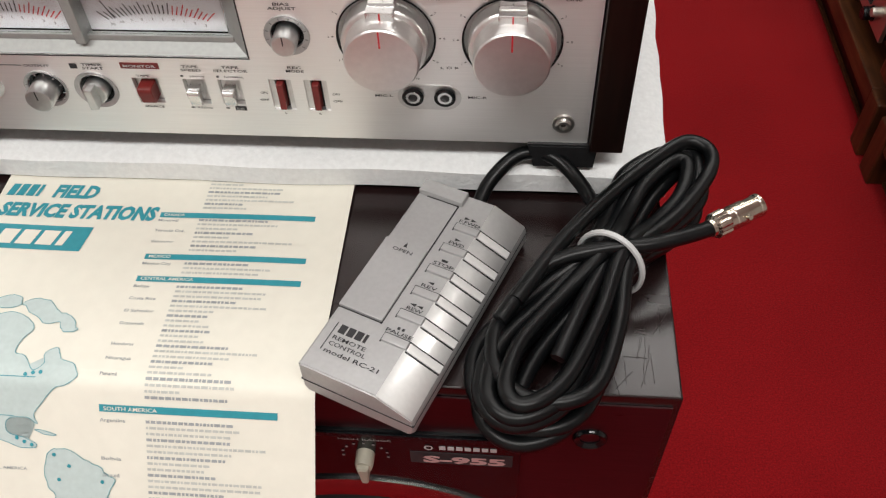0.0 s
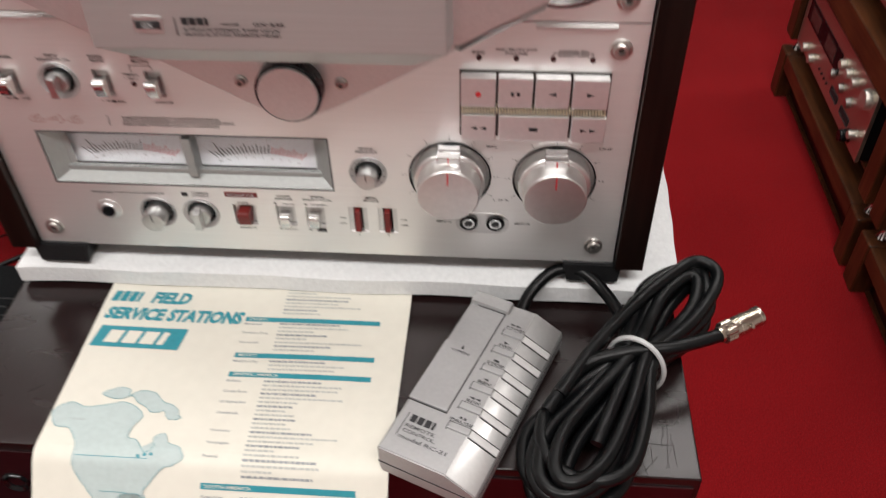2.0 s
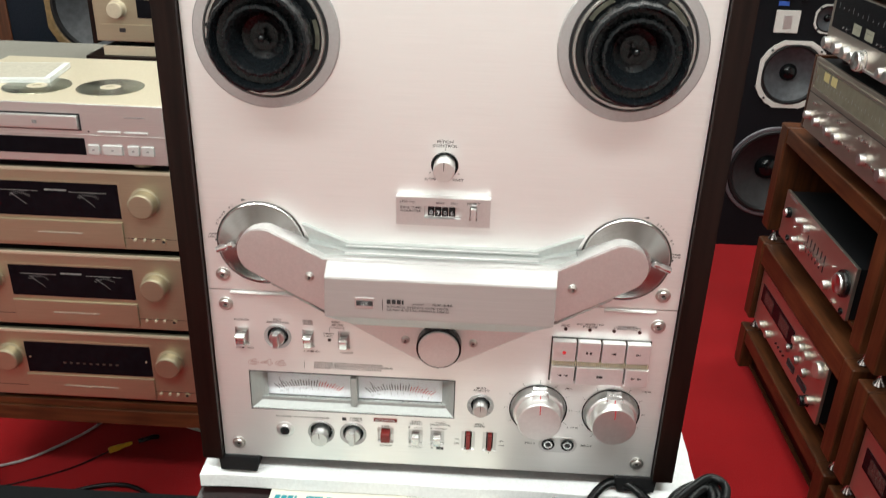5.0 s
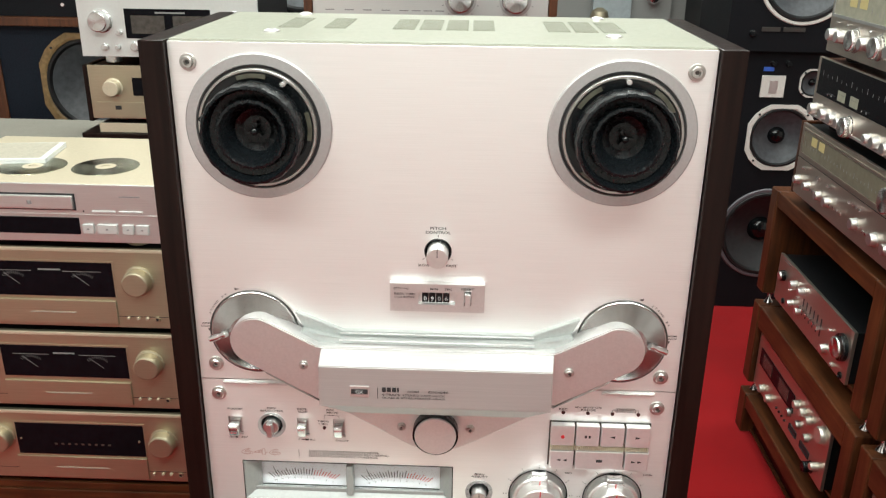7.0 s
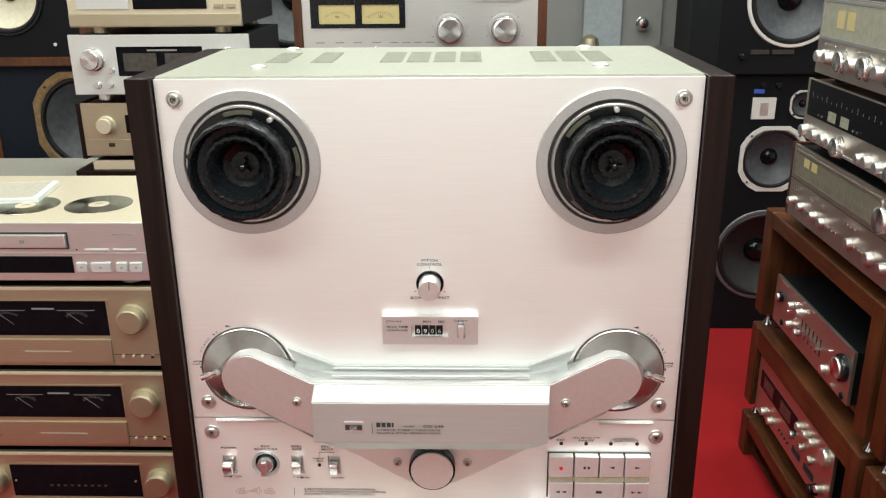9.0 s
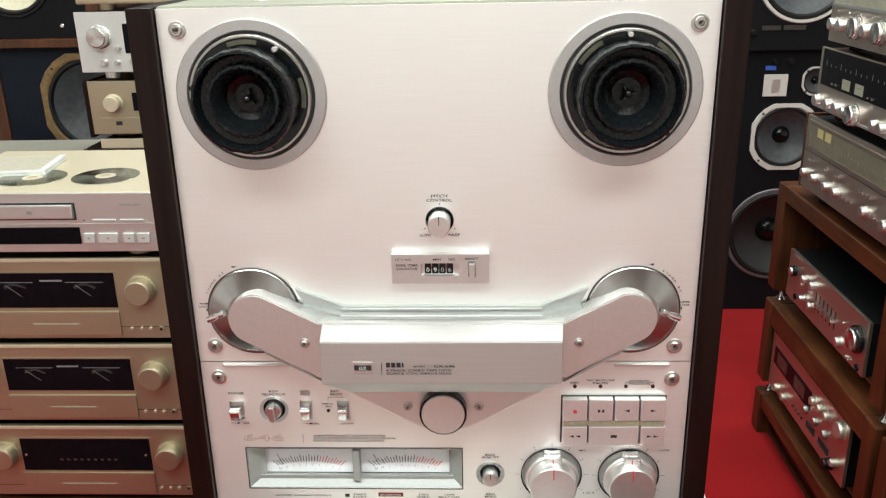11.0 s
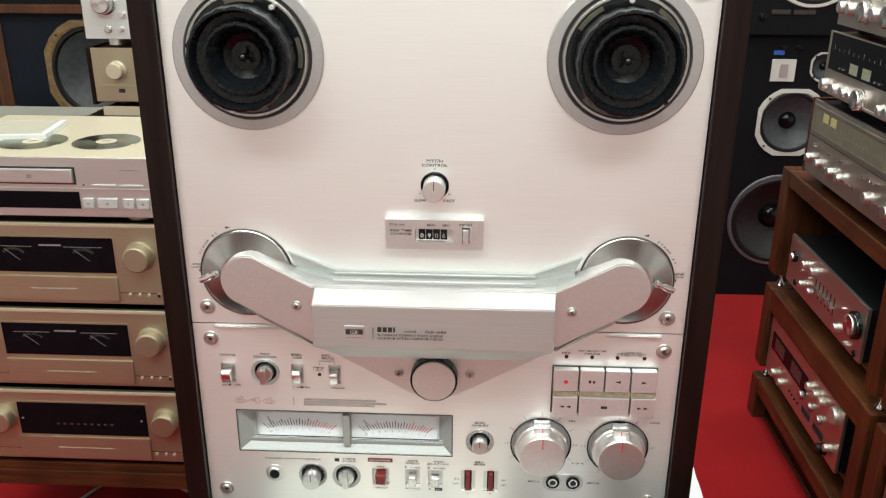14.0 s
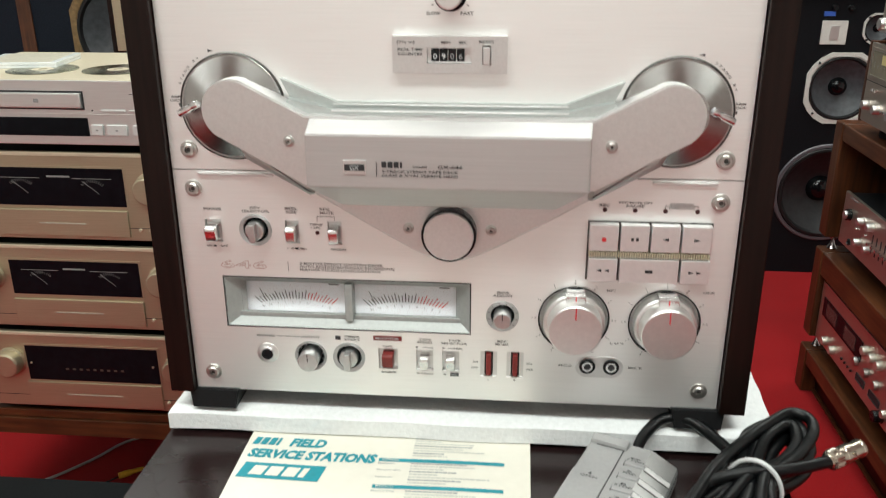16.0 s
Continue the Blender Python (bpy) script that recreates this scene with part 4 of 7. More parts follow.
# the two large level knobs: a ring with a tab and a cap each
for cx, cz in LEVELS:
    well = part("level_knob", lathe([(0.0258, 0.0), (0.0262, -0.0010), (0.0254, -0.0012), (0.0247, 0.0030), (0.0200, 0.0034)], cx, cz, 72), BLACK, deck, "large double level knob in a dished well")
    part("dish", lathe([(0.0250, 0.0004), (0.0238, 0.0018), (0.0200, 0.0032)], cx, cz, 72), SATIN, well)
    ringk = part("outer_ring", lathe([(0.0226, 0.003), (0.0226, -0.0075), (0.0218, -0.0085), (0.0205, -0.0088), (0.0180, -0.0088)], cx, cz, 120, (60, 0.0001, (0, 1))), KNOB_ALU, well, "rear knob ring")
    tab = part("tab", add(box(cx - 0.0072, cx + 0.0072, -0.0135, -0.004, cz + 0.0165, cz + 0.0238, 0.0006), box(cx - 0.0066, cx + 0.0066, -0.0065, 0.0, cz + 0.0226, cz + 0.0250, 0.0004)), CHROME, ringk, "bright index tab")
    part("red_line", box(cx - 0.0004, cx + 0.0004, -0.0139, -0.0132, cz + 0.0168, cz + 0.0236), RED_INK, tab)
    cap = part("cap", lathe([(0.0, -0.0215), (0.0186, -0.0215), (0.0193, -0.0210), (0.0196, -0.0203), (0.0200, -0.008)], cx, cz, 96), KNOB_ALU, well, "front knob cap")
    part("red_line", box(cx - 0.0004, cx + 0.0004, -0.0219, -0.0212, cz + 0.0090, cz + 0.0186), RED_INK, cap)
    part("dial_marks", ring_ticks(cx, cz, 0.0278, 0.0288, -150, 150, 11, 0.0006, -0.0004), INK, deck)
    for i in range(11):
        a = radians(-150 + 30 * i)
        part("dial_number", text_bm(str(i), cx + 0.0305 * math.sin(a), cz + 0.0305 * math.cos(a), 0.0013, wide=1.2), GREY_INK, deck)
for s in (-1, 1):
    for word in ("STAND BY",):
        for i, ch in enumerate(word):
            a = radians(s * 50 + (i - 3.5) * 4.6)
            if ch != " ":
                bm = text_bm(ch, 0, 0, 0.0016, wide=1.3)
                bm.transform(Matrix.Translation((s * 0.1525 + 0.0400 * math.sin(a), 0, 1.0455 + 0.0400 * math.cos(a))) @ Matrix.Rotation(a, 4, "Y"))
                part("lettering", bm, INK, deck)
    part("mark", arrow(s * 0.1525 + s * 0.0125, 1.0840, 0.0038, 0.0018, -s, -0.0004), INK, deck)
    print_on(deck, [("ARM", s * 0.1930, 1.0522, 0.0015, 0.0075), ("LOCK", s * 0.1930, 1.0496, 0.0015, 0.0088)])
    part("mark", prism([(s * 0.1910 - 0.0007, 1.0475), (s * 0.1910 + 0.0007, 1.0475), (s * 0.1910, 1.0448)], -0.0004, 0.0), INK, deck)


# ---- loudspeaker that carries the deck ----
FY, TOPZ = -0.142, 0.780
stand = thing("loudspeaker", "dark cherry floor-standing loudspeaker used as a stand", "loudspeaker", pose(0.01, 0.06, 0), local=False)
cab = part("cabinet", box(-0.229, 0.2495, FY, 0.28, 0.0, TOPZ, 0.0012), SPK_TOP, stand, "dark scratched veneer cabinet")
part("baffle", holed_plate(-0.225, 0.2455, 0.004, 0.772, FY - 0.0012, FY - 0.0002), SPK_FRONT, cab, "deep red front baffle")
SCRATCH = material("bare_scratch", (0.012, 0.007, 0.007), 0.6, 0.0, 200, 0.1)
rnd = random.Random(4)
for i in range(26):
    cx, cy, a, ln = rnd.uniform(0.205, 0.243), rnd.uniform(-0.134, -0.085), rnd.choice((0.1, 1.45, 1.7, 0.9)) + rnd.uniform(-0.2, 0.2), rnd.uniform(0.004, 0.02)
    b = box(-ln / 2, ln / 2, -0.00012, 0.00012, TOPZ, TOPZ + 0.0002)
    b.transform(Matrix.Translation((cx, cy, 0)) @ Matrix.Rotation(a, 4, "Z"))
    part("scratch", b, SCRATCH, cab)
for i in range(10):
    cx, cy, ln = rnd.uniform(-0.222, -0.17), rnd.uniform(-0.13, -0.02), rnd.uniform(0.004, 0.016)
    b = box(-ln / 2, ln / 2, -0.0001, 0.0001, TOPZ, TOPZ + 0.0002)
    b.transform(Matrix.Translation((cx, cy, 0)) @ Matrix.Rotation(rnd.uniform(0, 3), 4, "Z"))
    part("scratch", b, SCRATCH, cab)
plate = part("control_plate", box(-0.15, 0.1705, FY - 0.0040, FY, 0.655, 0.7345, 0.0012), GLOSS_BLACK, stand, "black control plate")
part("plate_edge", box(-0.15, 0.1705, FY - 0.0052, FY - 0.0040, 0.7300, 0.7345, 0.0004), BLACK, plate)
knob = lathe([(0.0, -0.012), (0.0075, -0.012), (0.0085, -0.009), (0.0088, 0.0)], 0, 0, 32)
ptr = prism([(-0.0052, 0.004), (0.0052, 0.004), (0.0030, -0.0170), (-0.0030, -0.0170)], -0.0165, -0.004, 0.001)
knob = add(knob, ptr)
knob.transform(Matrix.Diagonal((0.62, 0.75, 0.8, 1)))
knob.transform(Matrix.Translation((0.0815, FY - 0.004, 0.709)))
part("range_knob", knob, IVORY, plate, "ivory pointer knob")
part("lettering", text_bm("HIGH RANGE", 0.0825, 0.7268, 0.0022, width=0.0300, y=FY - 0.0044), GREY_INK, plate)
part("dial_marks", ring_ticks(0.0815, 0.709, 0.0125, 0.0140, -100, 100, 9, 0.0016, FY - 0.0044), GREY_INK, plate)
# the maker's badge is left as plain shapes
bars(plate, [(0.1245 + 0.0048 * i, 0.1245 + 0.0048 * i + 0.0036, 0.7195, 0.7232) for i in range(7)], TIE, FY - 0.0044)
part("badge_mark", lathe([(0.0016, FY - 0.0045), (0.0026, FY - 0.0045)], 0.1185, 0.7214, 20), TIE, plate)
part("recess", box(0.1075, 0.1660, FY - 0.0043, FY - 0.0038, 0.7020, 0.7155), INK, plate)
part("lettering", text_bm("S-955", 0.1385, 0.7085, 0.0074, width=0.0475, y=FY - 0.0050, bold=0.05), material("pale_rose_print", (0.62, 0.45, 0.44), 0.4, 0.3, 200, 0.05), plate)
part("grille_socket", lathe([(0.0, FY + 0.004), (0.0045, FY + 0.002), (0.0055, FY - 0.002), (0.0085, FY - 0.0035), (0.0095, FY - 0.0020), (0.0098, FY)], 0.207, 0.737, 36), GLOSS_BLACK, stand, "black grille socket")
part("grille_socket", lathe([(0.0, FY + 0.004), (0.0045, FY + 0.002), (0.0055, FY - 0.002), (0.0085, FY - 0.0035), (0.0095, FY - 0.0020), (0.0098, FY)], -0.187, 0.737, 36), GLOSS_BLACK, stand, "black grille socket")
drv = part("driver", lathe([(0.1250, FY), (0.1245, FY - 0.0060), (0.1180, FY - 0.0085), (0.1060, FY - 0.0075), (0.1040, FY - 0.0020)], 0.075, 0.553, 96), STEEL, stand, "driver with a polished rim")
part("surround", lathe([(0.1040, FY - 0.0020), (0.0980, FY - 0.0065), (0.0900, FY - 0.0020), (0.0885, FY - 0.0010)], 0.075, 0.553, 72), SURROUND, drv)
part("cone", lathe([(0.0890, FY - 0.0015), (0.0400, FY - 0.0008), (0.0, FY - 0.0060)], 0.075, 0.553, 72), CONE, drv)

# ---- foam sheet under the deck ----
bm = bmesh.new()
NX, NY = 60, 26
grid = {}
for i in range(NX + 1):
    for j in range(NY + 1):
        u, v = i / NX, j / NY
        x = -0.2275 + u * (0.479 + 0.010 * v) + 0.0016 * noise.noise((3, v * 9, 0)) * (1 if i in (0, NX) else 0)
        front = -0.006 + 0.010 * (0.5 - abs(u - 0.5)) * 0.5 - 0.004 * noise.noise((u * 5, 0, 7))
        y = front + v * (0.272 - front)
        edge = min(i, NX - i, j, NY - j)
        zt = 0.8028 + 0.0008 * noise.noise((u * 14, v * 8, 0)) - (0.0050 if edge == 0 else 0.0012 if edge == 1 else 0)
        zb = TOPZ + 0.0012 + (0.0030 if edge == 0 else 0)
        grid[i, j] = bm.verts.new((x, y, zt)), bm.verts.new((x, y, zb))
for i in range(NX):
    for j in range(NY):
        c = [grid[i, j], grid[i + 1, j], grid[i + 1, j + 1], grid[i, j + 1]]
        bm.faces.new([p[0] for p in c])
        bm.faces.new([p[1] for p in reversed(c)])
rim = [(i, 0) for i in range(NX)] + [(NX, j) for j in range(NY)] + [(i, NY) for i in range(NX, 0, -1)] + [(0, j) for j in range(NY, 0, -1)]
for a, b in zip(rim, rim[1:] + rim[:1]):
    bm.faces.new((grid[a][1], grid[b][1], grid[b][0], grid[a][0]))
bmesh.ops.recalc_face_normals(bm, faces=bm.faces[:])
solo("foam_sheet", bm, FOAM, "thick white foam packing sheet under the tape deck", "foam sheet")

# ---- printed leaflet ----
PX0, PX1 = -0.1585, 0.0630
EDGE = 0.141


def sheet(u, s, lift=0.0):
    """The leaflet's surface: x across, s along from its back edge at y = 0; it bends down over the front edge of the loudspeaker."""
    rise = 0.0016 * math.exp(-((s - 0.01) / 0.05) ** 2) + 0.0007 * math.sin(u * 30 + 1) * math.exp(-((s - 0.06) / 0.05) ** 2)
    z0, r, bend = TOPZ + 0.0016 + rise + lift, 0.014, radians(50)
    if s <= EDGE:
        return (u, -s, z0)
    a = min((s - EDGE) / r, bend)
    y, z = -EDGE - r * math.sin(a), z0 - r * (1 - math.cos(a))
    y, z = y - lift * math.sin(a), z - lift * (1 - math.cos(a))
    rest = s - EDGE - r * bend
    if rest > 0:
        y, z = y - rest * math.cos(bend), z - rest * math.sin(bend)
    return (u, y, z)


bm = bmesh.new()
rows = [0.0 + 0.297 * j / 90 for j in range(91)]
cols = [PX0 + (PX1 - PX0) * i / 24 for i in range(25)]
top = [[bm.verts.new(sheet(u, s)) for u in cols] for s in rows]
low = [[bm.verts.new(sheet(u, s, -0.0004)) for u in cols] for s in rows]
for j in range(90):
    for i in range(24):
        bm.faces.new((top[j][i], top[j + 1][i], top[j + 1][i + 1], top[j][i + 1]))
        bm.faces.new((low[j][i], low[j][i + 1], low[j + 1][i + 1], low[j + 1][i]))
for j in range(90):
    for i in (0, 24):
        bm.faces.new((top[j][i], low[j][i], low[j + 1][i], top[j + 1][i]))
for i in range(24):
    for j in (0, 90):
        bm.faces.new((top[j][i], top[j][i + 1], low[j][i + 1], low[j][i]))
bmesh.ops.recalc_face_normals(bm, faces=bm.faces[:])
leaflet = solo("leaflet", bm, PAPER, "cream printed service leaflet with a teal heading and pale map", "leaflet")
LIFT = 0.00035


def on_sheet(s_text, x, s, h, width, mat, align="C", slant=0.0, name="print", bold=0.012):
    part(name, text_bm(s_text, x, -s, h, width=width, align=align, slant=slant, bold=bold, put=lambda u, w: sheet(u, -w, LIFT)), mat, leaflet)


def strip(x0, x1, s0, s1, mat, lean=0.0, name="print", lift=LIFT, into=None):
    b = bmesh.new()
    k = max(1, int((s1 - s0) / 0.004))
    n = max(1, int((x1 - x0) / 0.01))
    vv = [[b.verts.new(sheet(x0 + (x1 - x0) * i / n + lean * (1 - j / k), s0 + (s1 - s0) * j / k, lift)) for i in range(n + 1)] for j in range(k + 1)]
    for j in range(k):
        for i in range(n):
            b.faces.new((vv[j][i], vv[j + 1][i], vv[j + 1][i + 1], vv[j][i + 1]))
    if into is not None:
        return add(into, b)
    return part(name, b, mat, leaflet)


# heading: the maker's name is left as plain shapes
blk = bmesh.new()
for i in range(4):
    blk = strip(-0.1545 + i * 0.0062, -0.1545 + i * 0.0062 + (0.0050 if i < 3 else 0.0022), 0.0116, 0.0214, TEAL, 0.0018, into=blk)
part("heading", blk, TEAL, leaflet)
on_sheet("FIELD", -0.1110, 0.0165, 0.0098, 0.0280, TEAL, slant=0.2, name="heading", bold=0.05)
on_sheet("SERVICE STATIONS", -0.1045, 0.0325, 0.0098, 0.0990, TEAL, slant=0.2, name="heading", bold=0.05)
strip(-0.1580 + 0.003, -0.0930, 0.0445, 0.0630, TEAL, 0.003, "logo_panel")
blk = bmesh.new()
for i in range(4):
    blk = strip(-0.1465 + i * 0.0125, -0.1465 + i * 0.0125 + (0.0100 if i < 3 else 0.0045), 0.0485, 0.0595, PAPER, 0.003, lift=LIFT * 2, into=blk)
part("logo_shape", blk, PAPER, leaflet)
BARS = [("CANADA", 0.0330), ("MEXICO", 0.0650), ("CENTRAL AMERICA", 0.0812), ("SOUTH AMERICA", 0.1625)]
for word, s in BARS:
    strip(-0.0520, 0.0435, s - 0.0020, s + 0.0020, TEAL, name="heading_bar")
    w = {"CANADA": 0.0130, "MEXICO": 0.0130, "CENTRAL AMERICA": 0.0310, "SOUTH AMERICA": 0.0290}[word]
    part("print", text_bm(word, -0.0495, -s, 0.0021, width=w, align="L", put=lambda u, q: sheet(u, -q, LIFT * 2)), PAPER, leaflet)
for word, s in (("Montreal", 0.0372), ("Toronto Ont.", 0.0452), ("Vancouver", 0.0535), ("Mexico City", 0.0700), ("Belize", 0.0865), ("Costa Rica", 0.0950), ("El Salvador", 0.1035), ("Guatemala", 0.1120), ("Honduras", 0.1255), ("Nicaragua", 0.1345),
                ("Panamá", 0.1440), ("Argentina", 0.1690), ("Bolivia", 0.1905), ("Brazil", 0.2000)):
    on_sheet(word, -0.0520, s, 0.0019, 0.00155 * len(word), TEXT_GREY, "L")
# addresses and numbers stay plain bars
rnd = random.Random(11)
lines = bmesh.new()
bold = bmesh.new()
s = 0.0035
LIST = [(0.0035, 0.0275), (0.0365, 0.0600), (0.0695, 0.0775), (0.0862, 0.1580), (0.1690, 0.2860)]
for a, b in LIST:
    s, k = a, 0
    while s < b:
        full = rnd.uniform(0.016, 0.062) if k % 3 else rnd.uniform(0.022, 0.045)
        x = -0.0270
        while x < -0.0270 + full:
            w = rnd.uniform(0.0010, 0.0038)
            if k % 3 == 0:
                bold = strip(x, x + w, s - 0.0008, s + 0.0008, INK, into=bold)
            else:
                lines = strip(x, x + w, s - 0.0007, s + 0.0007, INK, into=lines)
            x += w + 0.0006
        s, k = s + 0.0033, k + 1
tagged(part("small_print", lines, material("faint_print", (0.5, 0.51, 0.48), 0.6, 0.0, 200, 0.1), leaflet, "fine grey small print"), kind="stuff")
tagged(part("small_print", bold, TEXT_GREY, leaflet, "darker small print"), kind="stuff")


def land(pts, name="map_land", wob=0.0016, seed=0):
    """A patch of the map with a ragged coast: outline points (x, s)."""
    line = spline([(x, s, 0) for x, s in pts], 7, True)
    out = []
    for i, p in enumerate(line):
        n = noise.noise((p.x * 160 + seed, p.y * 160, 0.5)) * wob + noise.noise((p.x * 420, p.y * 420 + seed, 3.5)) * wob * 0.6
        out.append((p.x + n, p.y - n * 0.8))
    b = bmesh.new()
    face = b.faces.new([b.verts.new((x, s, 0)) for x, s in out])
    bmesh.ops.triangulate(b, faces=[face])
    for step in range(5):
        bmesh.ops.subdivide_edges(b, edges=[e for e in b.edges if e.calc_length() > 0.004], cuts=1)
        bmesh.ops.triangulate(b, faces=b.faces[:])
    for v in b.verts:
        v.co = sheet(v.co.x, v.co.y, LIFT)
    part(name, b, MAP_BLUE, leaflet, "pale blue map shape")
    edge = bmesh.new()
    for p, q in zip(out, out[1:] + out[:1]):
        d = Vector((q[0] - p[0], q[1] - p[1]))
        if d.length < 1e-6:
            continue
        n = Vector((-d.y, d.x)).normalized() * 0.00016
        try:
            edge.faces.new([edge.verts.new(sheet(a, c, LIFT * 1.6)) for a, c in ((p[0] - n.x, p[1] - n.y), (q[0] - n.x, q[1] - n.y), (q[0] + n.x, q[1] + n.y), (p[0] + n.x, p[1] + n.y))])
        except ValueError:
            pass
    part("coast_line", edge, TEAL, leaflet)


land([(-0.1575, 0.117), (-0.148, 0.110), (-0.139, 0.113), (-0.130, 0.112), (-0.122, 0.110), (-0.114, 0.108), (-0.104, 0.112), (-0.098, 0.118), (-0.102, 0.126), (-0.102, 0.134), (-0.096, 0.136), (-0.089, 0.144), (-0.084, 0.140),
      (-0.086, 0.134), (-0.080, 0.130), (-0.076, 0.136), (-0.068, 0.140), (-0.064, 0.146), (-0.070, 0.151), (-0.076, 0.153), (-0.082, 0.160), (-0.088, 0.168), (-0.086, 0.173), (-0.092, 0.170), (-0.102, 0.171),
      (-0.103, 0.178), (-0.095, 0.181), (-0.088, 0.184), (-0.089, 0.187), (-0.099, 0.186), (-0.113, 0.180), (-0.124, 0.168), (-0.132, 0.155), (-0.134, 0.141), (-0.142, 0.130), (-0.152, 0.128)], seed=1, wob=0.0005)
land([(-0.110, 0.102), (-0.100, 0.098), (-0.088, 0.106), (-0.078, 0.112), (-0.074, 0.118), (-0.080, 0.120), (-0.086, 0.114), (-0.094, 0.114)], seed=5)
land([(-0.128, 0.100), (-0.118, 0.096), (-0.112, 0.102), (-0.118, 0.106), (-0.128, 0.104)], seed=8)
land([(-0.0825, 0.191), (-0.0780, 0.187), (-0.0700, 0.187), (-0.0600, 0.192), (-0.0500, 0.197), (-0.0460, 0.203), (-0.0490, 0.211), (-0.0530, 0.224), (-0.0600, 0.240), (-0.0680, 0.262), (-0.0730, 0.254), (-0.0750, 0.232), (-0.0800, 0.212), (-0.0840, 0.200)], seed=12)
land([(-0.0880, 0.1765), (-0.0820, 0.1770), (-0.0760, 0.1790), (-0.0820, 0.1790)], seed=20, wob=0.0004)
for x, s in ((-0.0880, 0.1455), (-0.0840, 0.1450), (-0.0920, 0.1465), (-0.0900, 0.1850), (-0.0940, 0.1835), (-0.0980, 0.1815), (-0.0780, 0.1900), (-0.0700, 0.1960), (-0.0760, 0.2040), (-0.0520, 0.2040), (-0.0580, 0.2160)):
    dots = bmesh.new()
    f = [dots.verts.new(sheet(x + 0.0011 * math.cos(a), s + 0.0011 * math.sin(a), LIFT * 2.2)) for a in (2 * math.pi * j / 10 for j in range(10))]
    dots.faces.new(f)
    part("map_dot", dots, TEAL, leaflet)
strip(-0.1310, -0.0860, 0.1475, 0.1479, TEAL, lift=LIFT * 1.8, name="border_line")
strip(-0.1150, -0.0990, 0.1690, 0.1694, TEAL, lift=LIFT * 1.8, name="border_line")
on_sheet("MEXICO", -0.1220, 0.1800, 0.0016, 0.0110, TEXT_GREY)
on_sheet("CENTRAL AMERICA", -0.1080, 0.1990, 0.0016, 0.0290, TEXT_GREY)
on_sheet("CANADA", -0.1400, 0.1225, 0.0016, 0.0100, TEXT_GREY)
on_sheet("SOUTH AMERICA", -0.0900, 0.2230, 0.0016, 0.0250, TEXT_GREY)

# ---- wired remote control ----
# own axes: x across, y along towards its cable end, z up
RW, RL, RH = 0.0640, 0.1375, 0.0245
remote = thing("wired_remote_control", "silver-grey wired remote control with six keys", "remote control", pose(0.0870, -0.1585, TOPZ + 0.0002, 0, 0, -22.5))
body = bmesh.new()
prof = [(-RW / 2, 0.004), (-RW / 2 + 0.002, 0.0), (RW / 2 - 0.003, 0.0), (RW / 2, 0.004), (RW / 2, 0.0125), (RW / 2 - 0.0010, 0.0150), (0.0120, RH), (-RW / 2 + 0.0015, RH), (-RW / 2, RH - 0.0015)]
a = [body.verts.new((x, 0, z)) for x, z in prof]
b = [body.verts.new((x, RL, z)) for x, z in prof]
body.faces.new(a)
body.faces.new(b[::-1])
for i in range(len(prof)):
    body.faces.new((a[i], b[i], b[(i + 1) % len(prof)], a[(i + 1) % len(prof)]))
bmesh.ops.recalc_face_normals(body, faces=body.faces[:])
bmesh.ops.bevel(body, geom=[e for e in body.edges if abs(e.verts[0].co.y - e.verts[1].co.y) < 1e-6], offset=0.0008, segments=2, affect="EDGES")
rb = part("body", body, REMOTE, remote, "silver-grey plastic body")
part("seam", box(-RW / 2 - 0.0002, RW / 2 + 0.0002, -0.0003, RL + 0.0003, 0.0098, 0.0104), INK, rb)
part("end_ridge", box(-RW / 2 + 0.0005, -0.0040, RL - 0.0100, RL - 0.0005, RH - 0.001, RH + 0.0035, 0.0009), REMOTE, rb)
part("battery_lid", box(-RW / 2 + 0.0004, -0.0060, 0.0390, 0.0900, RH - 0.0004, RH + 0.0016, 0.0005), REMOTE, rb, "sliding battery lid")
part("lid_slot", box(-0.0064, -0.0056, 0.0380, 0.1280, RH - 0.0002, RH + 0.0003), INK, rb)
part("lid_slot", box(-RW / 2 + 0.0004, -0.0056, 0.0382, 0.0388, RH - 0.0002, RH + 0.0003), INK, rb)
part("lid_slot", box(-RW / 2 + 0.006, -0.0056, 0.1270, 0.1278, RH - 0.0002, RH + 0.0003), INK, rb)
SL = (RH - 0.0150) / (RW / 2 - 0.0010 - 0.0120)
tilt = Matrix.Translation((0.0120, 0, RH)) @ Matrix.Rotation(math.atan(SL), 4, "Y")
facet = box(0.0002, 0.0215, 0.0006, RL - 0.0006, -0.0004, 0.0003)
facet.transform(tilt)
part("key_bed", facet, REMOTE_LIT, rb, "sloping key face, lamp reflection in its pale colour")


def remote_text(s, x, y, h, width, align="C"):
    part("lettering", text_bm(s, x, y, h, width=width, align=align, put=lambda u, w: (u, w, RH + 0.0003)), INK, rb)


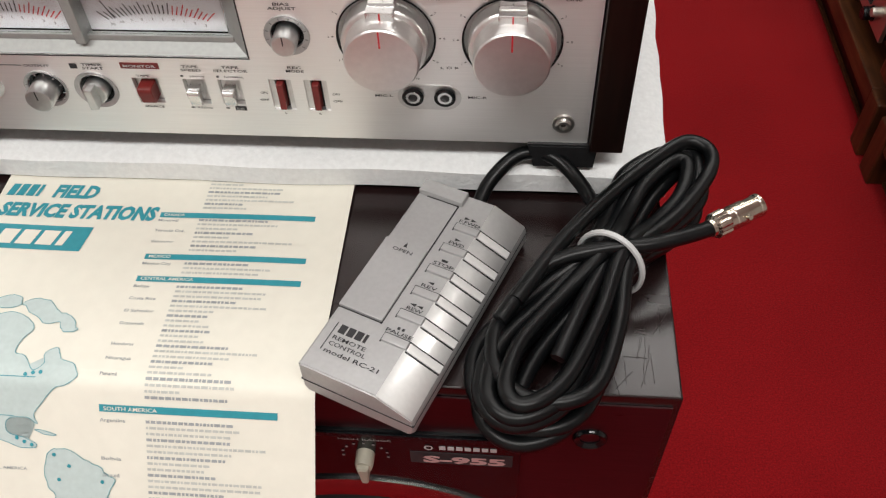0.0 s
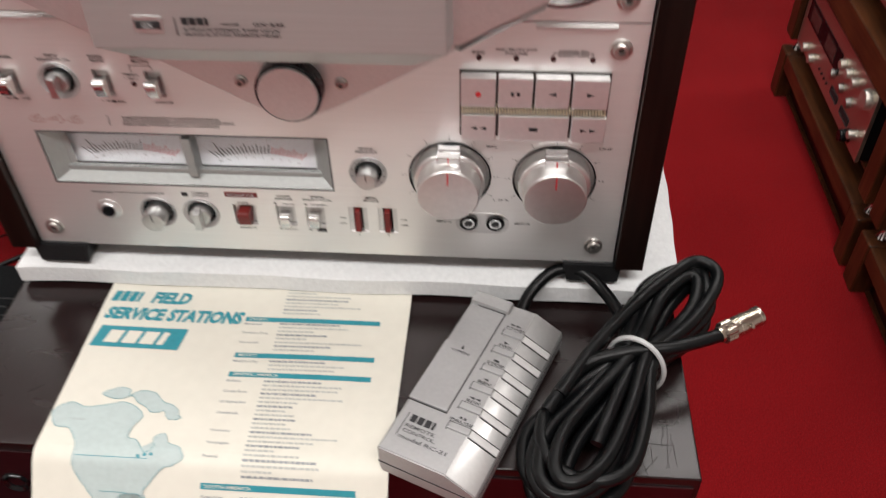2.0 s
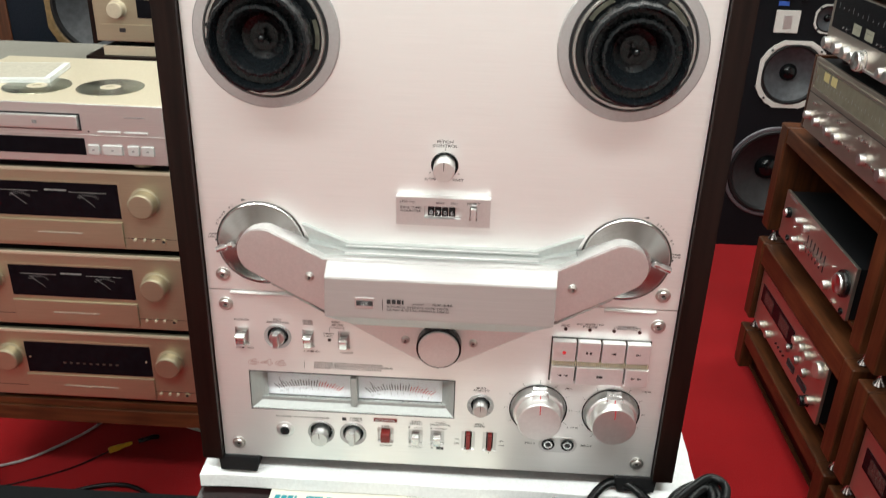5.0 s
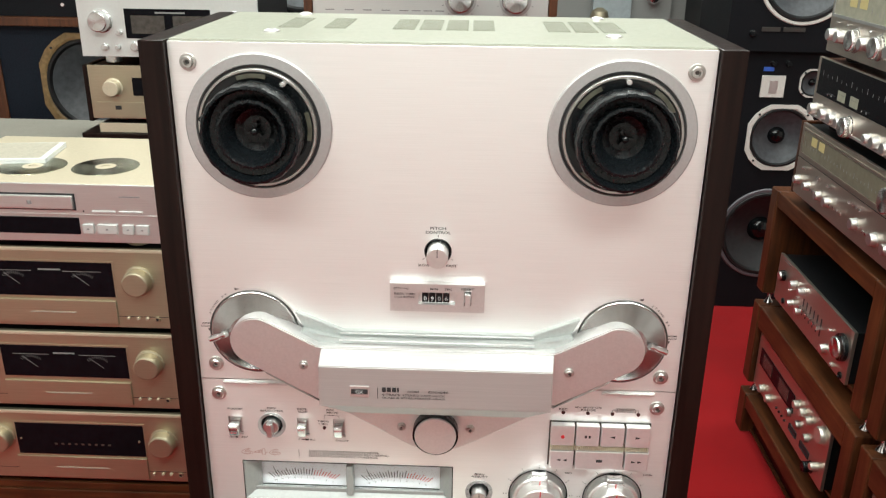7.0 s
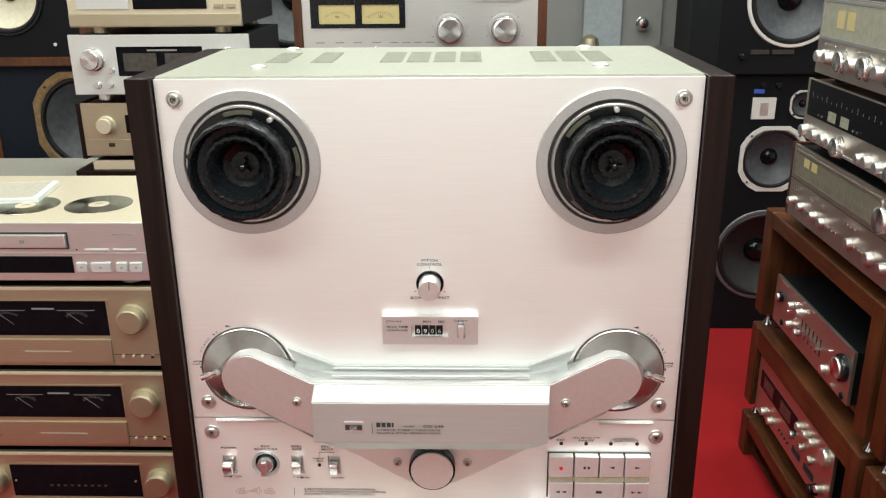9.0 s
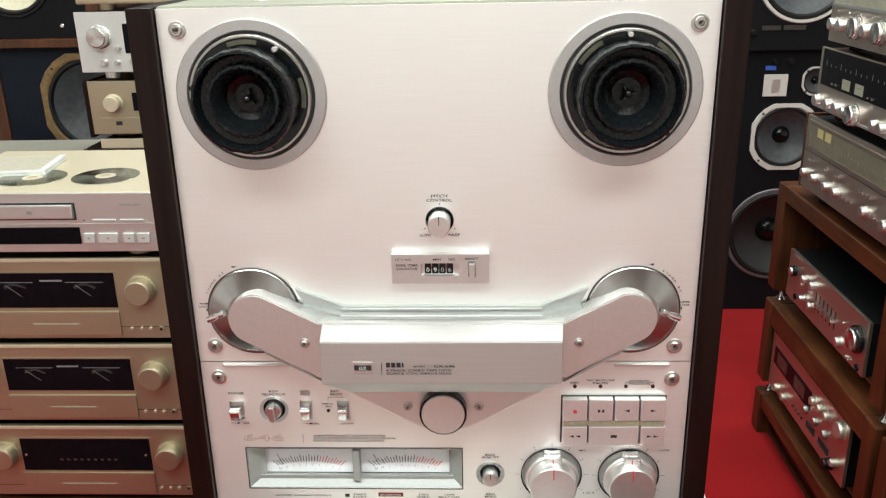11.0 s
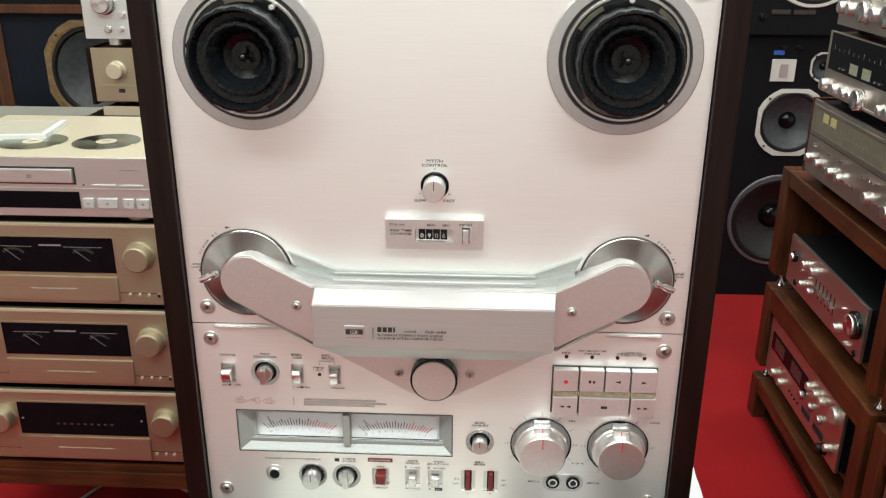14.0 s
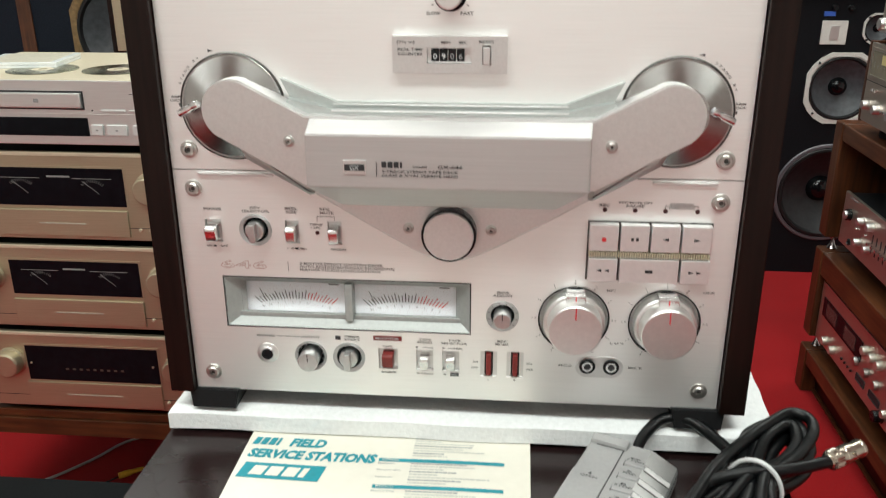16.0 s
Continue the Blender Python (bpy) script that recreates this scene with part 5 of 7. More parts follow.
for i, word in enumerate(("F.FWD", "FWD", "STOP", "REV", "REW", "PAUSE")):
    y = 0.1130 - i * 0.0163
    key = part("key", box(-0.0010, 0.0132, y - 0.0024, y + 0.0024, RH - 0.002, RH + 0.0016, 0.0006), REMOTE, remote, "narrow silver key")
    slab = box(0.0012, 0.0214, y - 0.0024, y + 0.0024, -0.001, 0.0012, 0.0004)
    slab.transform(tilt)
    part("key_face", slab, REMOTE_LIT, key)
    gaps = add(box(-0.0016, 0.0130, y + 0.0026, y + 0.0033, RH - 0.001, RH + 0.0004), box(-0.0016, -0.0010, y - 0.0030, y + 0.0030, RH - 0.001, RH + 0.0004))
    for dy in (-0.0030, 0.0030):
        g = box(0.0010, 0.0214, y + dy - 0.0004, y + dy + 0.0004, 0.0, 0.0006)
        g.transform(tilt)
        gaps = add(gaps, g)
    part("gap", gaps, INK, key)
    remote_text(word, 0.0055, y + 0.0050, 0.0021, 0.0030 * len(word) if word != "F.FWD" else 0.0125)
    m = bmesh.new()
    if word in ("F.FWD", "FWD", "REV", "REW"):
        sgn = 1 if "FWD" in word else -1
        for dx in ((-0.002, 0.002) if word in ("F.FWD", "REW") else (0,)):
            m.faces.new([m.verts.new((0.0050 + dx + px * sgn, y + 0.0078 + py, RH + 0.0003)) for px, py in ((-0.0018, -0.0010), (0.0018, 0), (-0.0018, 0.0010))])
    elif word == "STOP":
        m = box(0.0032, 0.0068, y + 0.0071, y + 0.0086, RH + 0.0001, RH + 0.0003)
    else:
        m = add(box(0.0030, 0.0044, y + 0.0070, y + 0.0086, RH + 0.0001, RH + 0.0003), box(0.0056, 0.0070, y + 0.0070, y + 0.0086, RH + 0.0001, RH + 0.0003))
    part("mark", m, INK, key)
part("lettering", text_bm("OPEN", -0.0185, 0.0840, 0.0021, width=0.0120, put=lambda u, w: (u, w, RH + 0.0019)), INK, rb)
m = bmesh.new()
m.faces.new([m.verts.new((-0.0185 + px, 0.0885 + py, RH + 0.0019)) for px, py in ((-0.0011, -0.0018), (0.0011, -0.0018), (0, 0.0018))])
part("mark", m, INK, rb)
# the maker's name is left as four plain blocks
for i in range(4):
    x = -0.0235 + i * 0.0048
    part("printed_bar", box(x, x + (0.0038 if i < 3 else 0.0016), 0.0240, 0.0292, RH, RH + 0.0003), INK, rb)
part("printed_bar", box(-0.0262, -0.0258, 0.0120, 0.0295, RH, RH + 0.0003), INK, rb)
remote_text("REMOTE", -0.0240, 0.0208, 0.0023, 0.0190, "L")
remote_text("CONTROL", -0.0240, 0.0170, 0.0023, 0.0210, "L")
remote_text("model RC-21", -0.0240, 0.0125, 0.0025, 0.0310, "L")

# ---- coiled cable with its plug ----
CR = 0.0043
coil = thing("coiled_cable", "thick black cable coiled and tied with a white tie", "cable", pose(0.20, -0.075, TOPZ), local=False)
tie_at = Vector((0.2135, -0.0745, 0))
up = Vector((0.05, 0.088, 0)).normalized()
side = Vector((up.y, -up.x, 0))


def loop(top_len, low_len, top_w, low_w, z, off, pinch):
    """One turn of the coil: a long figure through the tie, wide at both ends."""
    pts = []
    for w, l in ((pinch, 0.0), (top_w * 0.85, top_len * 0.42), (top_w, top_len * 0.74), (0.35 * top_w, top_len), (-0.45 * top_w, top_len * 0.98), (-top_w, top_len * 0.68), (-top_w * 0.75, top_len * 0.36), (-pinch, 0.0),
                 (-low_w * 0.72, -low_len * 0.36), (-low_w, -low_len * 0.70), (-0.55 * low_w, -low_len * 0.96), (0.30 * low_w, -low_len), (low_w * 0.92, -low_len * 0.78), (low_w * 0.72, -low_len * 0.38)):
        q = tie_at + up * l + side * (w + off)
        zz = z + 0.010 * math.exp(-(l / 0.03) ** 2)
        pts.append((q.x, q.y, max(zz, TOPZ + CR + 0.0006)))
    return pts


for top_len, low_len, top_w, low_w, z, off, pinch in ((0.100, 0.110, 0.018, 0.027, 0.7845, 0.000, 0.008), (0.094, 0.104, 0.024, 0.033, 0.7885, -0.003, 0.010), (0.102, 0.100, 0.013, 0.019, 0.7930, 0.003, 0.006),
                                                     (0.090, 0.109, 0.020, 0.024, 0.7985, -0.002, 0.007), (0.098, 0.094, 0.016, 0.030, 0.8030, 0.001, 0.009), (0.086, 0.101, 0.010, 0.015, 0.8070, 0.002, 0.004),
                                                     (0.092, 0.098, 0.007, 0.009, 0.7960, 0.004, 0.003), (0.096, 0.107, 0.022, 0.021, 0.8020, -0.001, 0.010)):
    part("cable_turn", tube(loop(top_len, low_len, top_w, low_w, z + 0.001, off, pinch), CR, 12, 7, True), CABLE, coil)
part("cable_lead", tube([(0.1405, -0.0270, 0.7935), (0.1480, -0.0120, 0.8010), (0.1640, 0.0010, 0.8090), (0.1830, -0.0010, 0.8100), (0.1990, -0.0180, 0.8060), (0.2080, -0.0450, 0.8080), (0.2110, -0.0740, 0.8120), (0.1960, -0.1120, 0.8120), (0.1850, -0.1380, 0.8060)], CR, 12, 8), CABLE, coil)
part("cable_lead", tube([(0.1560, -0.1180, 0.8080), (0.1780, -0.0880, 0.8150), (0.2080, -0.0780, 0.8190), (0.2320, -0.0740, 0.8190), (0.2540, -0.0660, 0.8190), (0.2670, -0.0600, 0.8190)], CR, 12, 8), CABLE, coil)
part("cable_lead", tube([(0.1640, -0.1080, 0.8120), (0.1890, -0.0700, 0.8180), (0.2180, -0.0280, 0.8120), (0.2440, 0.0000, 0.8110), (0.2620, 0.0130, 0.8120), (0.2740, 0.0060, 0.8110), (0.2710, -0.0120, 0.8090), (0.2480, -0.0480, 0.8120), (0.2220, -0.0740, 0.8150)], CR, 12, 8), CABLE, coil)
tie = [tie_at + side * (0.0185 * math.cos(a)) + Vector((0, 0, 0.8030 + 0.0225 * math.sin(a))) for a in (2 * math.pi * k / 16 for k in range(16))]
bm = tube(tie, 0.0017, 8, 5, True)
part("cable_tie", bm, TIE, coil, "white plastic cable tie")
con = lathe([(0.0, 0.0), (0.0048, 0.0), (0.0050, 0.002), (0.0068, 0.003), (0.0070, 0.010), (0.0064, 0.0105), (0.0064, 0.0140), (0.0068, 0.0145), (0.0068, 0.0220), (0.0062, 0.0225), (0.0062, 0.0300), (0.0066, 0.0305), (0.0066, 0.0325), (0.0050, 0.0328), (0.0048, 0.0220), (0.0, 0.0220)], 0, 0, 72, (18, 0.0003, (3, 4)), axis="z")
b = lathe([(0.0, 0.0092), (0.0013, 0.0090), (0.0016, 0.0070), (0.0010, 0.0060), (0.0010, 0.0050)], 0, 0, 14, axis="z")
b.transform(Matrix.Translation((0, 0, 0.0200)) @ Matrix.Rotation(radians(90), 4, "X"))
con = add(con, b)
con.transform(look((0.2640, -0.0615, 0.8190), (0.2900, -0.0450, 0.8200)) @ Matrix.Rotation(math.pi, 4, "X") @ Matrix.Rotation(radians(60), 4, "Z"))
part("plug", con, NICKEL, coil, "nickel-plated round plug")


# ---- kinds of hi-fi equipment; own axes: front at y = 0 facing -y, x across from the middle, z up from the base ----
def knob_on(parent, x, z, r, deep, mat=DULL_ALU, name="knob", y=0.0, seg=28, label=""):
    k = part(name, lathe([(0, y - deep), (r * 0.86, y - deep), (r * 0.95, y - deep * 0.94), (r, y - deep * 0.8), (r * 1.02, y - deep * 0.12), (r * 1.15, y - deep * 0.06), (r * 1.15, y)], x, z, seg), mat, parent, label)
    return k


def unit(name, label, category, m, w, h, d, face_mat, case_mat=CASE_BLACK, feet=True, group="", foot_mat=RUBBER, lift=0.012, size=1.0):
    t = thing(name, label, category, m, group, size=size)
    f = part("face_plate", box(-w / 2, w / 2, 0.0, 0.008, lift, h, 0.0012), face_mat, t)
    part("case", box(-w / 2 + 0.004, w / 2 - 0.004, 0.0085, d, lift + 0.002, h - 0.003, 0.001), case_mat, t)
    if feet:
        for x in (-w / 2 + 0.06, w / 2 - 0.06):
            for y in (0.045, d - 0.05):
                part("foot", lathe([(0.0, 0.0), (0.018, 0.0), (0.02, 0.002), (0.02, lift + 0.001), (0.0, lift + 0.001)], x, y, 24, axis="z"), foot_mat, t)
    return t, f


# ---- champagne amplifiers, player and rack at the west side ----
LX, LY, WEST = -0.739, 0.769, 1.031
rack = thing("equipment_rack", "low walnut equipment rack with a thick shelf", "rack", pose(LX, LY, 0))
part("shelf", box(-0.335, 0.231, 0.0, 0.475, 0.243, 0.2785, 0.002), WALNUT_LONG, rack, "walnut shelf board")
part("top_board", box(-0.335, 0.231, 0.004, 0.475, 0.2790, 0.2963, 0.002), WALNUT_LONG, rack, "thin walnut top board")
for x in (-0.335, 0.170):
    for y in (0.41,) if x > 0 else (0.0, 0.41):
        part("leg", box(x, x + 0.05, y, y + 0.05, 0.0, 0.2425, 0.002), WALNUT, rack)


# unseen board added to keep light from behind off the carpet below
part("back_panel", box(-0.335, 0.231, 0.463, 0.475, 0.0, 0.2425, 0.001), DARK_WOOD, rack)


def champagne_amp(x, z, h, window, flap, meters, knob_left):
    t, f = unit("integrated_amplifier", "champagne-gold amplifier with a dark meter window", "amplifier", pose(x, LY, z), 0.447, h, 0.40, GOLD, group="stack of champagne amplifiers", size=WEST)
    w = part("display_window", box(window[0], window[1], -0.0016, 0.002, window[2], window[3], 0.0006), WINDOW_BLACK, f, "dark glass window")
    part("window_edge", holed_plate(window[0] - 0.003, window[1] + 0.003, window[2] - 0.003, window[3] + 0.003, -0.0010, 0.001, [(window[0], window[1], window[2], window[3])]), GOLD, f)
    if meters:
        for cx in (window[0] + 0.055, window[1] - 0.055):
            zz = window[3] - 0.018
            part("meter_arc", add(box(cx - 0.034, cx + 0.034, -0.0019, -0.0016, zz, zz + 0.0008), ring_ticks(cx, zz - 0.030, 0.024, 0.029, -42, 42, 12, 0.0006, -0.0018)), GREY_INK, w, "faint meter scale")
            n = box(-0.0003, 0.0003, -0.0020, -0.0017, 0, 0.034)
            n.transform(Matrix.Translation((cx + 0.010, 0, zz - 0.026)) @ Matrix.Rotation(radians(-50), 4, "Y"))
            part("needle", n, GREY_INK, w)
        part("printed_bar", box(-0.020, 0.020, -0.0019, -0.0016, window[3] - 0.016, window[3] - 0.013), GREY_INK, w)
    else:
        for cx in (window[0] + 0.008, window[1] - 0.010):
            part("window_screw", plug(cx, (window[2] + window[3]) / 2, 0.0022, -0.0032, -0.001, 0.0005, 14), GOLD, w)
        for i in range(9):
            part("readout", box(-0.055 + i * 0.013, -0.049 + i * 0.013, -0.0019, -0.0016, window[2] + 0.022, window[2] + 0.026), SMOKE, w)
    fl = part("flap", box(flap[0], flap[1], -0.0036, 0.002, flap[2], flap[3], 0.0014), GOLD, f, "hinged champagne flap")
    part("printed_bar", box(flap[0] + 0.075, flap[1] - 0.075, -0.0040, -0.0035, (flap[2] + flap[3]) / 2 - 0.001, (flap[2] + flap[3]) / 2 + 0.001), IVORY, fl)
    kz = (window[2] + window[3]) / 2
    knob_on(f, 0.158, kz, 0.024, 0.022, GOLD, label="turned champagne knob", seg=40)
    if knob_left:
        knob_on(f, -0.158, kz, 0.024, 0.022, GOLD, label="turned champagne knob", seg=40)
    for x in (0.132, 0.150, 0.166):
        part("push_button", plug(x, flap[2] + 0.014, 0.0028, -0.005, 0.0, 0.0006, 14), GOLD_LIGHT, f)
    j = part("jack", lathe([(0.0, -0.001), (0.003, -0.001), (0.0032, -0.003), (0.0052, -0.003), (0.0055, 0.0)], 0.184, flap[2] + 0.012, 20), GOLD, f)
    part("hole", lathe([(0.0, -0.0013), (0.0031, -0.0013)], 0.184, flap[2] + 0.012, 16), INK, j)
    for zz in (0.034,):
        part("groove", box(-0.2232, 0.2232, -0.0003, 0.0003, zz, zz + 0.0010), INK, f)
    part("top_lip", box(-0.2238, 0.2238, -0.0016, 0.006, h - 0.007, h - 0.0005, 0.0012), GOLD_LIGHT, f)
    return t


champagne_amp(LX + 0.007, 0.2965, 0.1645, (-0.127, 0.121, 0.068, 0.137), (-0.133, 0.122, 0.016, 0.064), False, True)
champagne_amp(LX - 0.001, 0.4665, 0.1680, (-0.118, 0.117, 0.075, 0.139), (-0.120, 0.118, 0.018, 0.066), True, True)
champagne_amp(LX - 0.002, 0.6400, 0.1650, (-0.122, 0.113, 0.072, 0.138), (-0.120, 0.113, 0.018, 0.065), True, True)
CDX = -0.741
cd, f = unit("disc_player", "silver disc player with a pale beige top", "disc player", pose(CDX, 0.757, 0.8104), 0.428, 0.1195, 0.32, SILVER, SILVER_LIGHT, foot_mat=GOLD, lift=0.0155, size=WEST)
part("top_panel", box(-0.212, 0.212, 0.004, 0.318, 0.1185, 0.1205, 0.001), GOLD_LIGHT, cd, "pale beige lacquered top")
tray = part("tray", box(-0.19, 0.068, -0.006, 0.002, 0.076, 0.100, 0.0020), SILVER, f, "disc tray front")
part("tray_gap", holed_plate(-0.193, 0.071, 0.073, 0.103, -0.0006, 0.001, [(-0.19, 0.068, 0.076, 0.100)]), INK, f)
part("tray_mark", box(-0.010, -0.002, -0.0064, -0.0058, 0.085, 0.091), GREY_INK, tray)
part("display_window", box(-0.19, 0.073, -0.0014, 0.002, 0.030, 0.060, 0.0006), WINDOW_BLACK, f, "dark display window")
part("divider", box(-0.214, 0.214, -0.0012, 0.001, 0.0648, 0.0662), SILVER, f)
for x, w in ((0.088, 0.019), (0.121, 0.034), (0.157, 0.019), (0.182, 0.021)):
    b = part("push_button", box(x - w / 2, x + w / 2, -0.0040, 0.002, 0.032, 0.049, 0.0010), SILVER_LIGHT, f)
    part("mark", box(x - 0.002, x + 0.002, -0.0044, -0.0039, 0.0395, 0.0420), GREY_INK, b)
for x in (0.118, 0.165):
    part("slot_button", box(x - 0.020, x + 0.020, -0.0024, 0.001, 0.0705, 0.0735, 0.0006), SILVER_LIGHT, f)
part("lamp", plug(0.083, 0.0722, 0.0015, -0.001, 0.001, 0.0003, 12), INK, f)
for x, z in ((0.165, 0.098),):
    part("printed_bar", box(x - 0.018, x + 0.018, -0.0004, 0.0, z, z + 0.0016), GREY_INK, f)


def compact_disc(x, y, z):
    d = thing("compact_disc", "shiny compact disc lying flat", "disc", pose(x, y, z), "loose compact discs")
    ring = part("disc", lathe([(0.0075, 0.0002), (0.0075, 0.0012), (0.0595, 0.0012), (0.06, 0.0008), (0.06, 0.0002), (0.0075, 0.0002)], 0, 0, 64, axis="z"), DISC, d)
    part("hub", lathe([(0.0076, 0.0004), (0.0076, 0.0015), (0.0180, 0.0015), (0.0185, 0.0013)], 0, 0, 40, axis="z"), GOLD_LIGHT, ring, "clear gold hub")
    return d


compact_disc(-0.6550, 0.8670, 0.9347)
compact_disc(-0.7890, 0.8590, 0.9347)
case = thing("jewel_case", "clear plastic disc case lying on the player", "disc case", pose(-0.853, 0.931, 0.9347, 0, 0, 8))
part("tray", box(-0.071, 0.071, -0.0625, 0.0625, 0.0, 0.005, 0.0008), CLEAR_PLASTIC, case)
part("lid", box(-0.071, 0.071, -0.0625, 0.0625, 0.0052, 0.0102, 0.0008), CLEAR_PLASTIC, case)
part("insert", box(-0.058, 0.060, -0.058, 0.058, 0.0103, 0.0106), IVORY, case, "faded paper insert")

# cables on the carpet under the rack
c = thing("signal_cable", "grey signal cable with a yellow plug on the carpet", "cable", pose(-0.80, 0.98, 0), local=False)
part("jacket", tube([(-1.15, 0.86, 0.004), (-1.02, 0.92, 0.004), (-0.93, 1.02, 0.004), (-0.88, 1.10, 0.005), (-0.80, 1.16, 0.004)], 0.0032, 8, 8), GREY_CABLE, c)
pl = lathe([(0.0, 0.0), (0.006, 0.0), (0.0075, 0.004), (0.0075, 0.024), (0.0055, 0.030), (0.0050, 0.046), (0.003, 0.056), (0.0, 0.056)], 0, 0, 20, axis="z")
pl.transform(look((-0.833, 0.965, 0.008), (-0.770, 1.010, 0.010)) @ Matrix.Rotation(math.pi, 4, "X"))
part("plug", pl, YELLOW, c, "yellow plug")
part("jacket", tube([(-0.775, 1.006, 0.008), (-0.745, 1.02, 0.012), (-0.735, 1.03, 0.006)], 0.006, 8, 6), BLACK, c)
part("jacket", tube([(-0.833, 0.965, 0.006), (-0.90, 0.90, 0.003), (-1.0, 0.84, 0.003), (-1.1, 0.80, 0.003)], 0.0018, 8, 8), BLACK, c)
c = thing("power_cable", "black power cable looped on the carpet", "cable", pose(-0.75, 0.82, 0), local=False)
part("jacket", tube([(-1.10, 0.60, 0.006), (-0.95, 0.74, 0.006), (-0.84, 0.83, 0.006), (-0.74, 0.85, 0.006), (-0.66, 0.80, 0.006), (-0.62, 0.72, 0.006), (-0.60, 0.55, 0.006)], 0.0055, 10, 8), CABLE, c)
pl = lathe([(0.0, 0.0), (0.006, 0.0), (0.007, 0.01), (0.006, 0.03), (0.003, 0.033), (0.003, 0.042), (0.0, 0.042)], 0, 0, 18, axis="z")
pl.transform(Matrix.Translation((-0.715, 0.775, 0.0)))
part("plug", pl, BLACK, c)
c = thing("speaker_cable", "white cable with a red plug on the carpet", "cable", pose(-0.68, 1.03, 0), local=False)
part("jacket", tube([(-0.80, 1.22, 0.004), (-0.75, 1.14, 0.004), (-0.69, 1.085, 0.004), (-0.62, 1.06, 0.004)], 0.0035, 8, 8), GREY_CABLE, c)
part("plug", tube([(-0.62, 1.06, 0.006), (-0.60, 1.055, 0.006), (-0.575, 1.05, 0.006)], 0.006, 10, 4), RED_PLASTIC, c)

# ---- black power amplifier beside the loudspeaker ----
LID = material("matt_black_lid", (0.005, 0.0058, 0.0065), 0.62, 0.0, 300, 0.2, bump=0.04, stain=0.2, spec=0.07)
RIB = material("worn_black_rib", (0.02, 0.022, 0.024), 0.4, 0.0, 300, 0.2)
# black for the shade inside the lid slots, which are solid blocks here
PIT = material("slot_shade", (0.001, 0.001, 0.001), 0.9, 0.0, 100, 0.1, spec=0.0)
pa = thing("power_amplifier", "black slotted power amplifier on a low black stand", "amplifier", pose(-0.50, 0.0, 0.36), local=False)
part("case", box(-0.735, -0.240, -0.36, 0.272, 0.36, 0.516, 0.003), LID, pa)
lid = part("slotted_lid", box(-0.732, -0.243, -0.357, 0.269, 0.5165, 0.5195, 0.0008), LID, pa)
for j in range(12):
    y = 0.214 - j * 0.0128
    part("rib", box(-0.725, -0.262, y, y + 0.0014, 0.5195, 0.5205, 0.0003, 1), RIB, lid)
    for i in range(12):
        x = -0.722 + i * 0.0300 + (0.0150 if j % 2 else 0.0)
        if x < -0.395 and 0 < j < 11:
            part("slot", box(x, x + 0.0125, y - 0.0012, y + 0.0026, 0.5195, 0.5209), PIT, lid)
solo("amplifier_stand", add(box(-0.72, -0.255, -0.34, 0.255, 0.33, 0.359, 0.002), box(-0.72, -0.69, -0.34, 0.255, 0.0, 0.33, 0.002), box(-0.285, -0.255, -0.34, 0.255, 0.0, 0.33, 0.002)), CASE_BLACK, "plain black stand under the power amplifier", "stand")
compact_disc(-0.358, -0.008, 0.5195)

# ---- wooden-framed receivers along the east side ----
RX = 0.82


def frame_tier(y0, y1, z0, z1, d, group):
    """One open walnut case: two thick sides, top, thin floor, back; front at x = RX."""
    w, h, side = y1 - y0, z1 - z0, 0.050
    lid = 0.062 if 0.05 < z0 < 0.3 else 0.042
    t = thing("wooden_case", "open-fronted red walnut equipment case", "case", pose(RX, (y0 + y1) / 2, z0, 0, 0, -90), group)
    part("side_board", box(-w / 2, -w / 2 + side, 0.0, d, 0.0, h, 0.005, 3), WALNUT, t)
    part("side_board", box(w / 2 - side, w / 2, 0.0, d, 0.0, h, 0.005, 3), WALNUT, t)
    part("top_board", box(-w / 2 + side + 0.0005, w / 2 - side - 0.0005, 0.002, d, h - lid, h - 0.001, 0.004, 3), WALNUT_LONG, t)
    part("bottom_board", box(-w / 2 + side + 0.0005, w / 2 - side - 0.0005, 0.030, d, 0.001, 0.008, 0.001), WALNUT, t)
    part("back_panel", box(-w / 2 + side + 0.0005, w / 2 - side - 0.0005, d - 0.012, d - 0.002, 0.009, h - lid - 0.001), CASE_BLACK, t)
    if z0 < 0.05:
        # dark board stands in for the shaded recess of the lowest tier
        part("recess_shade_board", box(-w / 2 + side + 0.0005, w / 2 - side - 0.0005, 0.036, 0.05, 0.009, h - lid - 0.001, 0.002), DARK_WOOD, t)
    else:
        for x in (-w / 2 + 0.025, w / 2 - 0.025):
            for y in (0.03, d - 0.03):
                part("spike", lathe([(0.0, -0.038), (0.010, -0.038), (0.012, -0.035), (0.005, -0.022), (0.004, -0.012), (0.011, -0.006), (0.011, 0.0)], x, y, 18, axis="z"), CHROME, t, "turned metal spike foot")
    return t


def lever_on(f, x, z, w=0.005, h=0.006, deep=0.010):
    return part("lever", box(x - w / 2, x + w / 2, -deep, 0.0, z - h / 2, z + h / 2, 0.0008), CHROME, f)


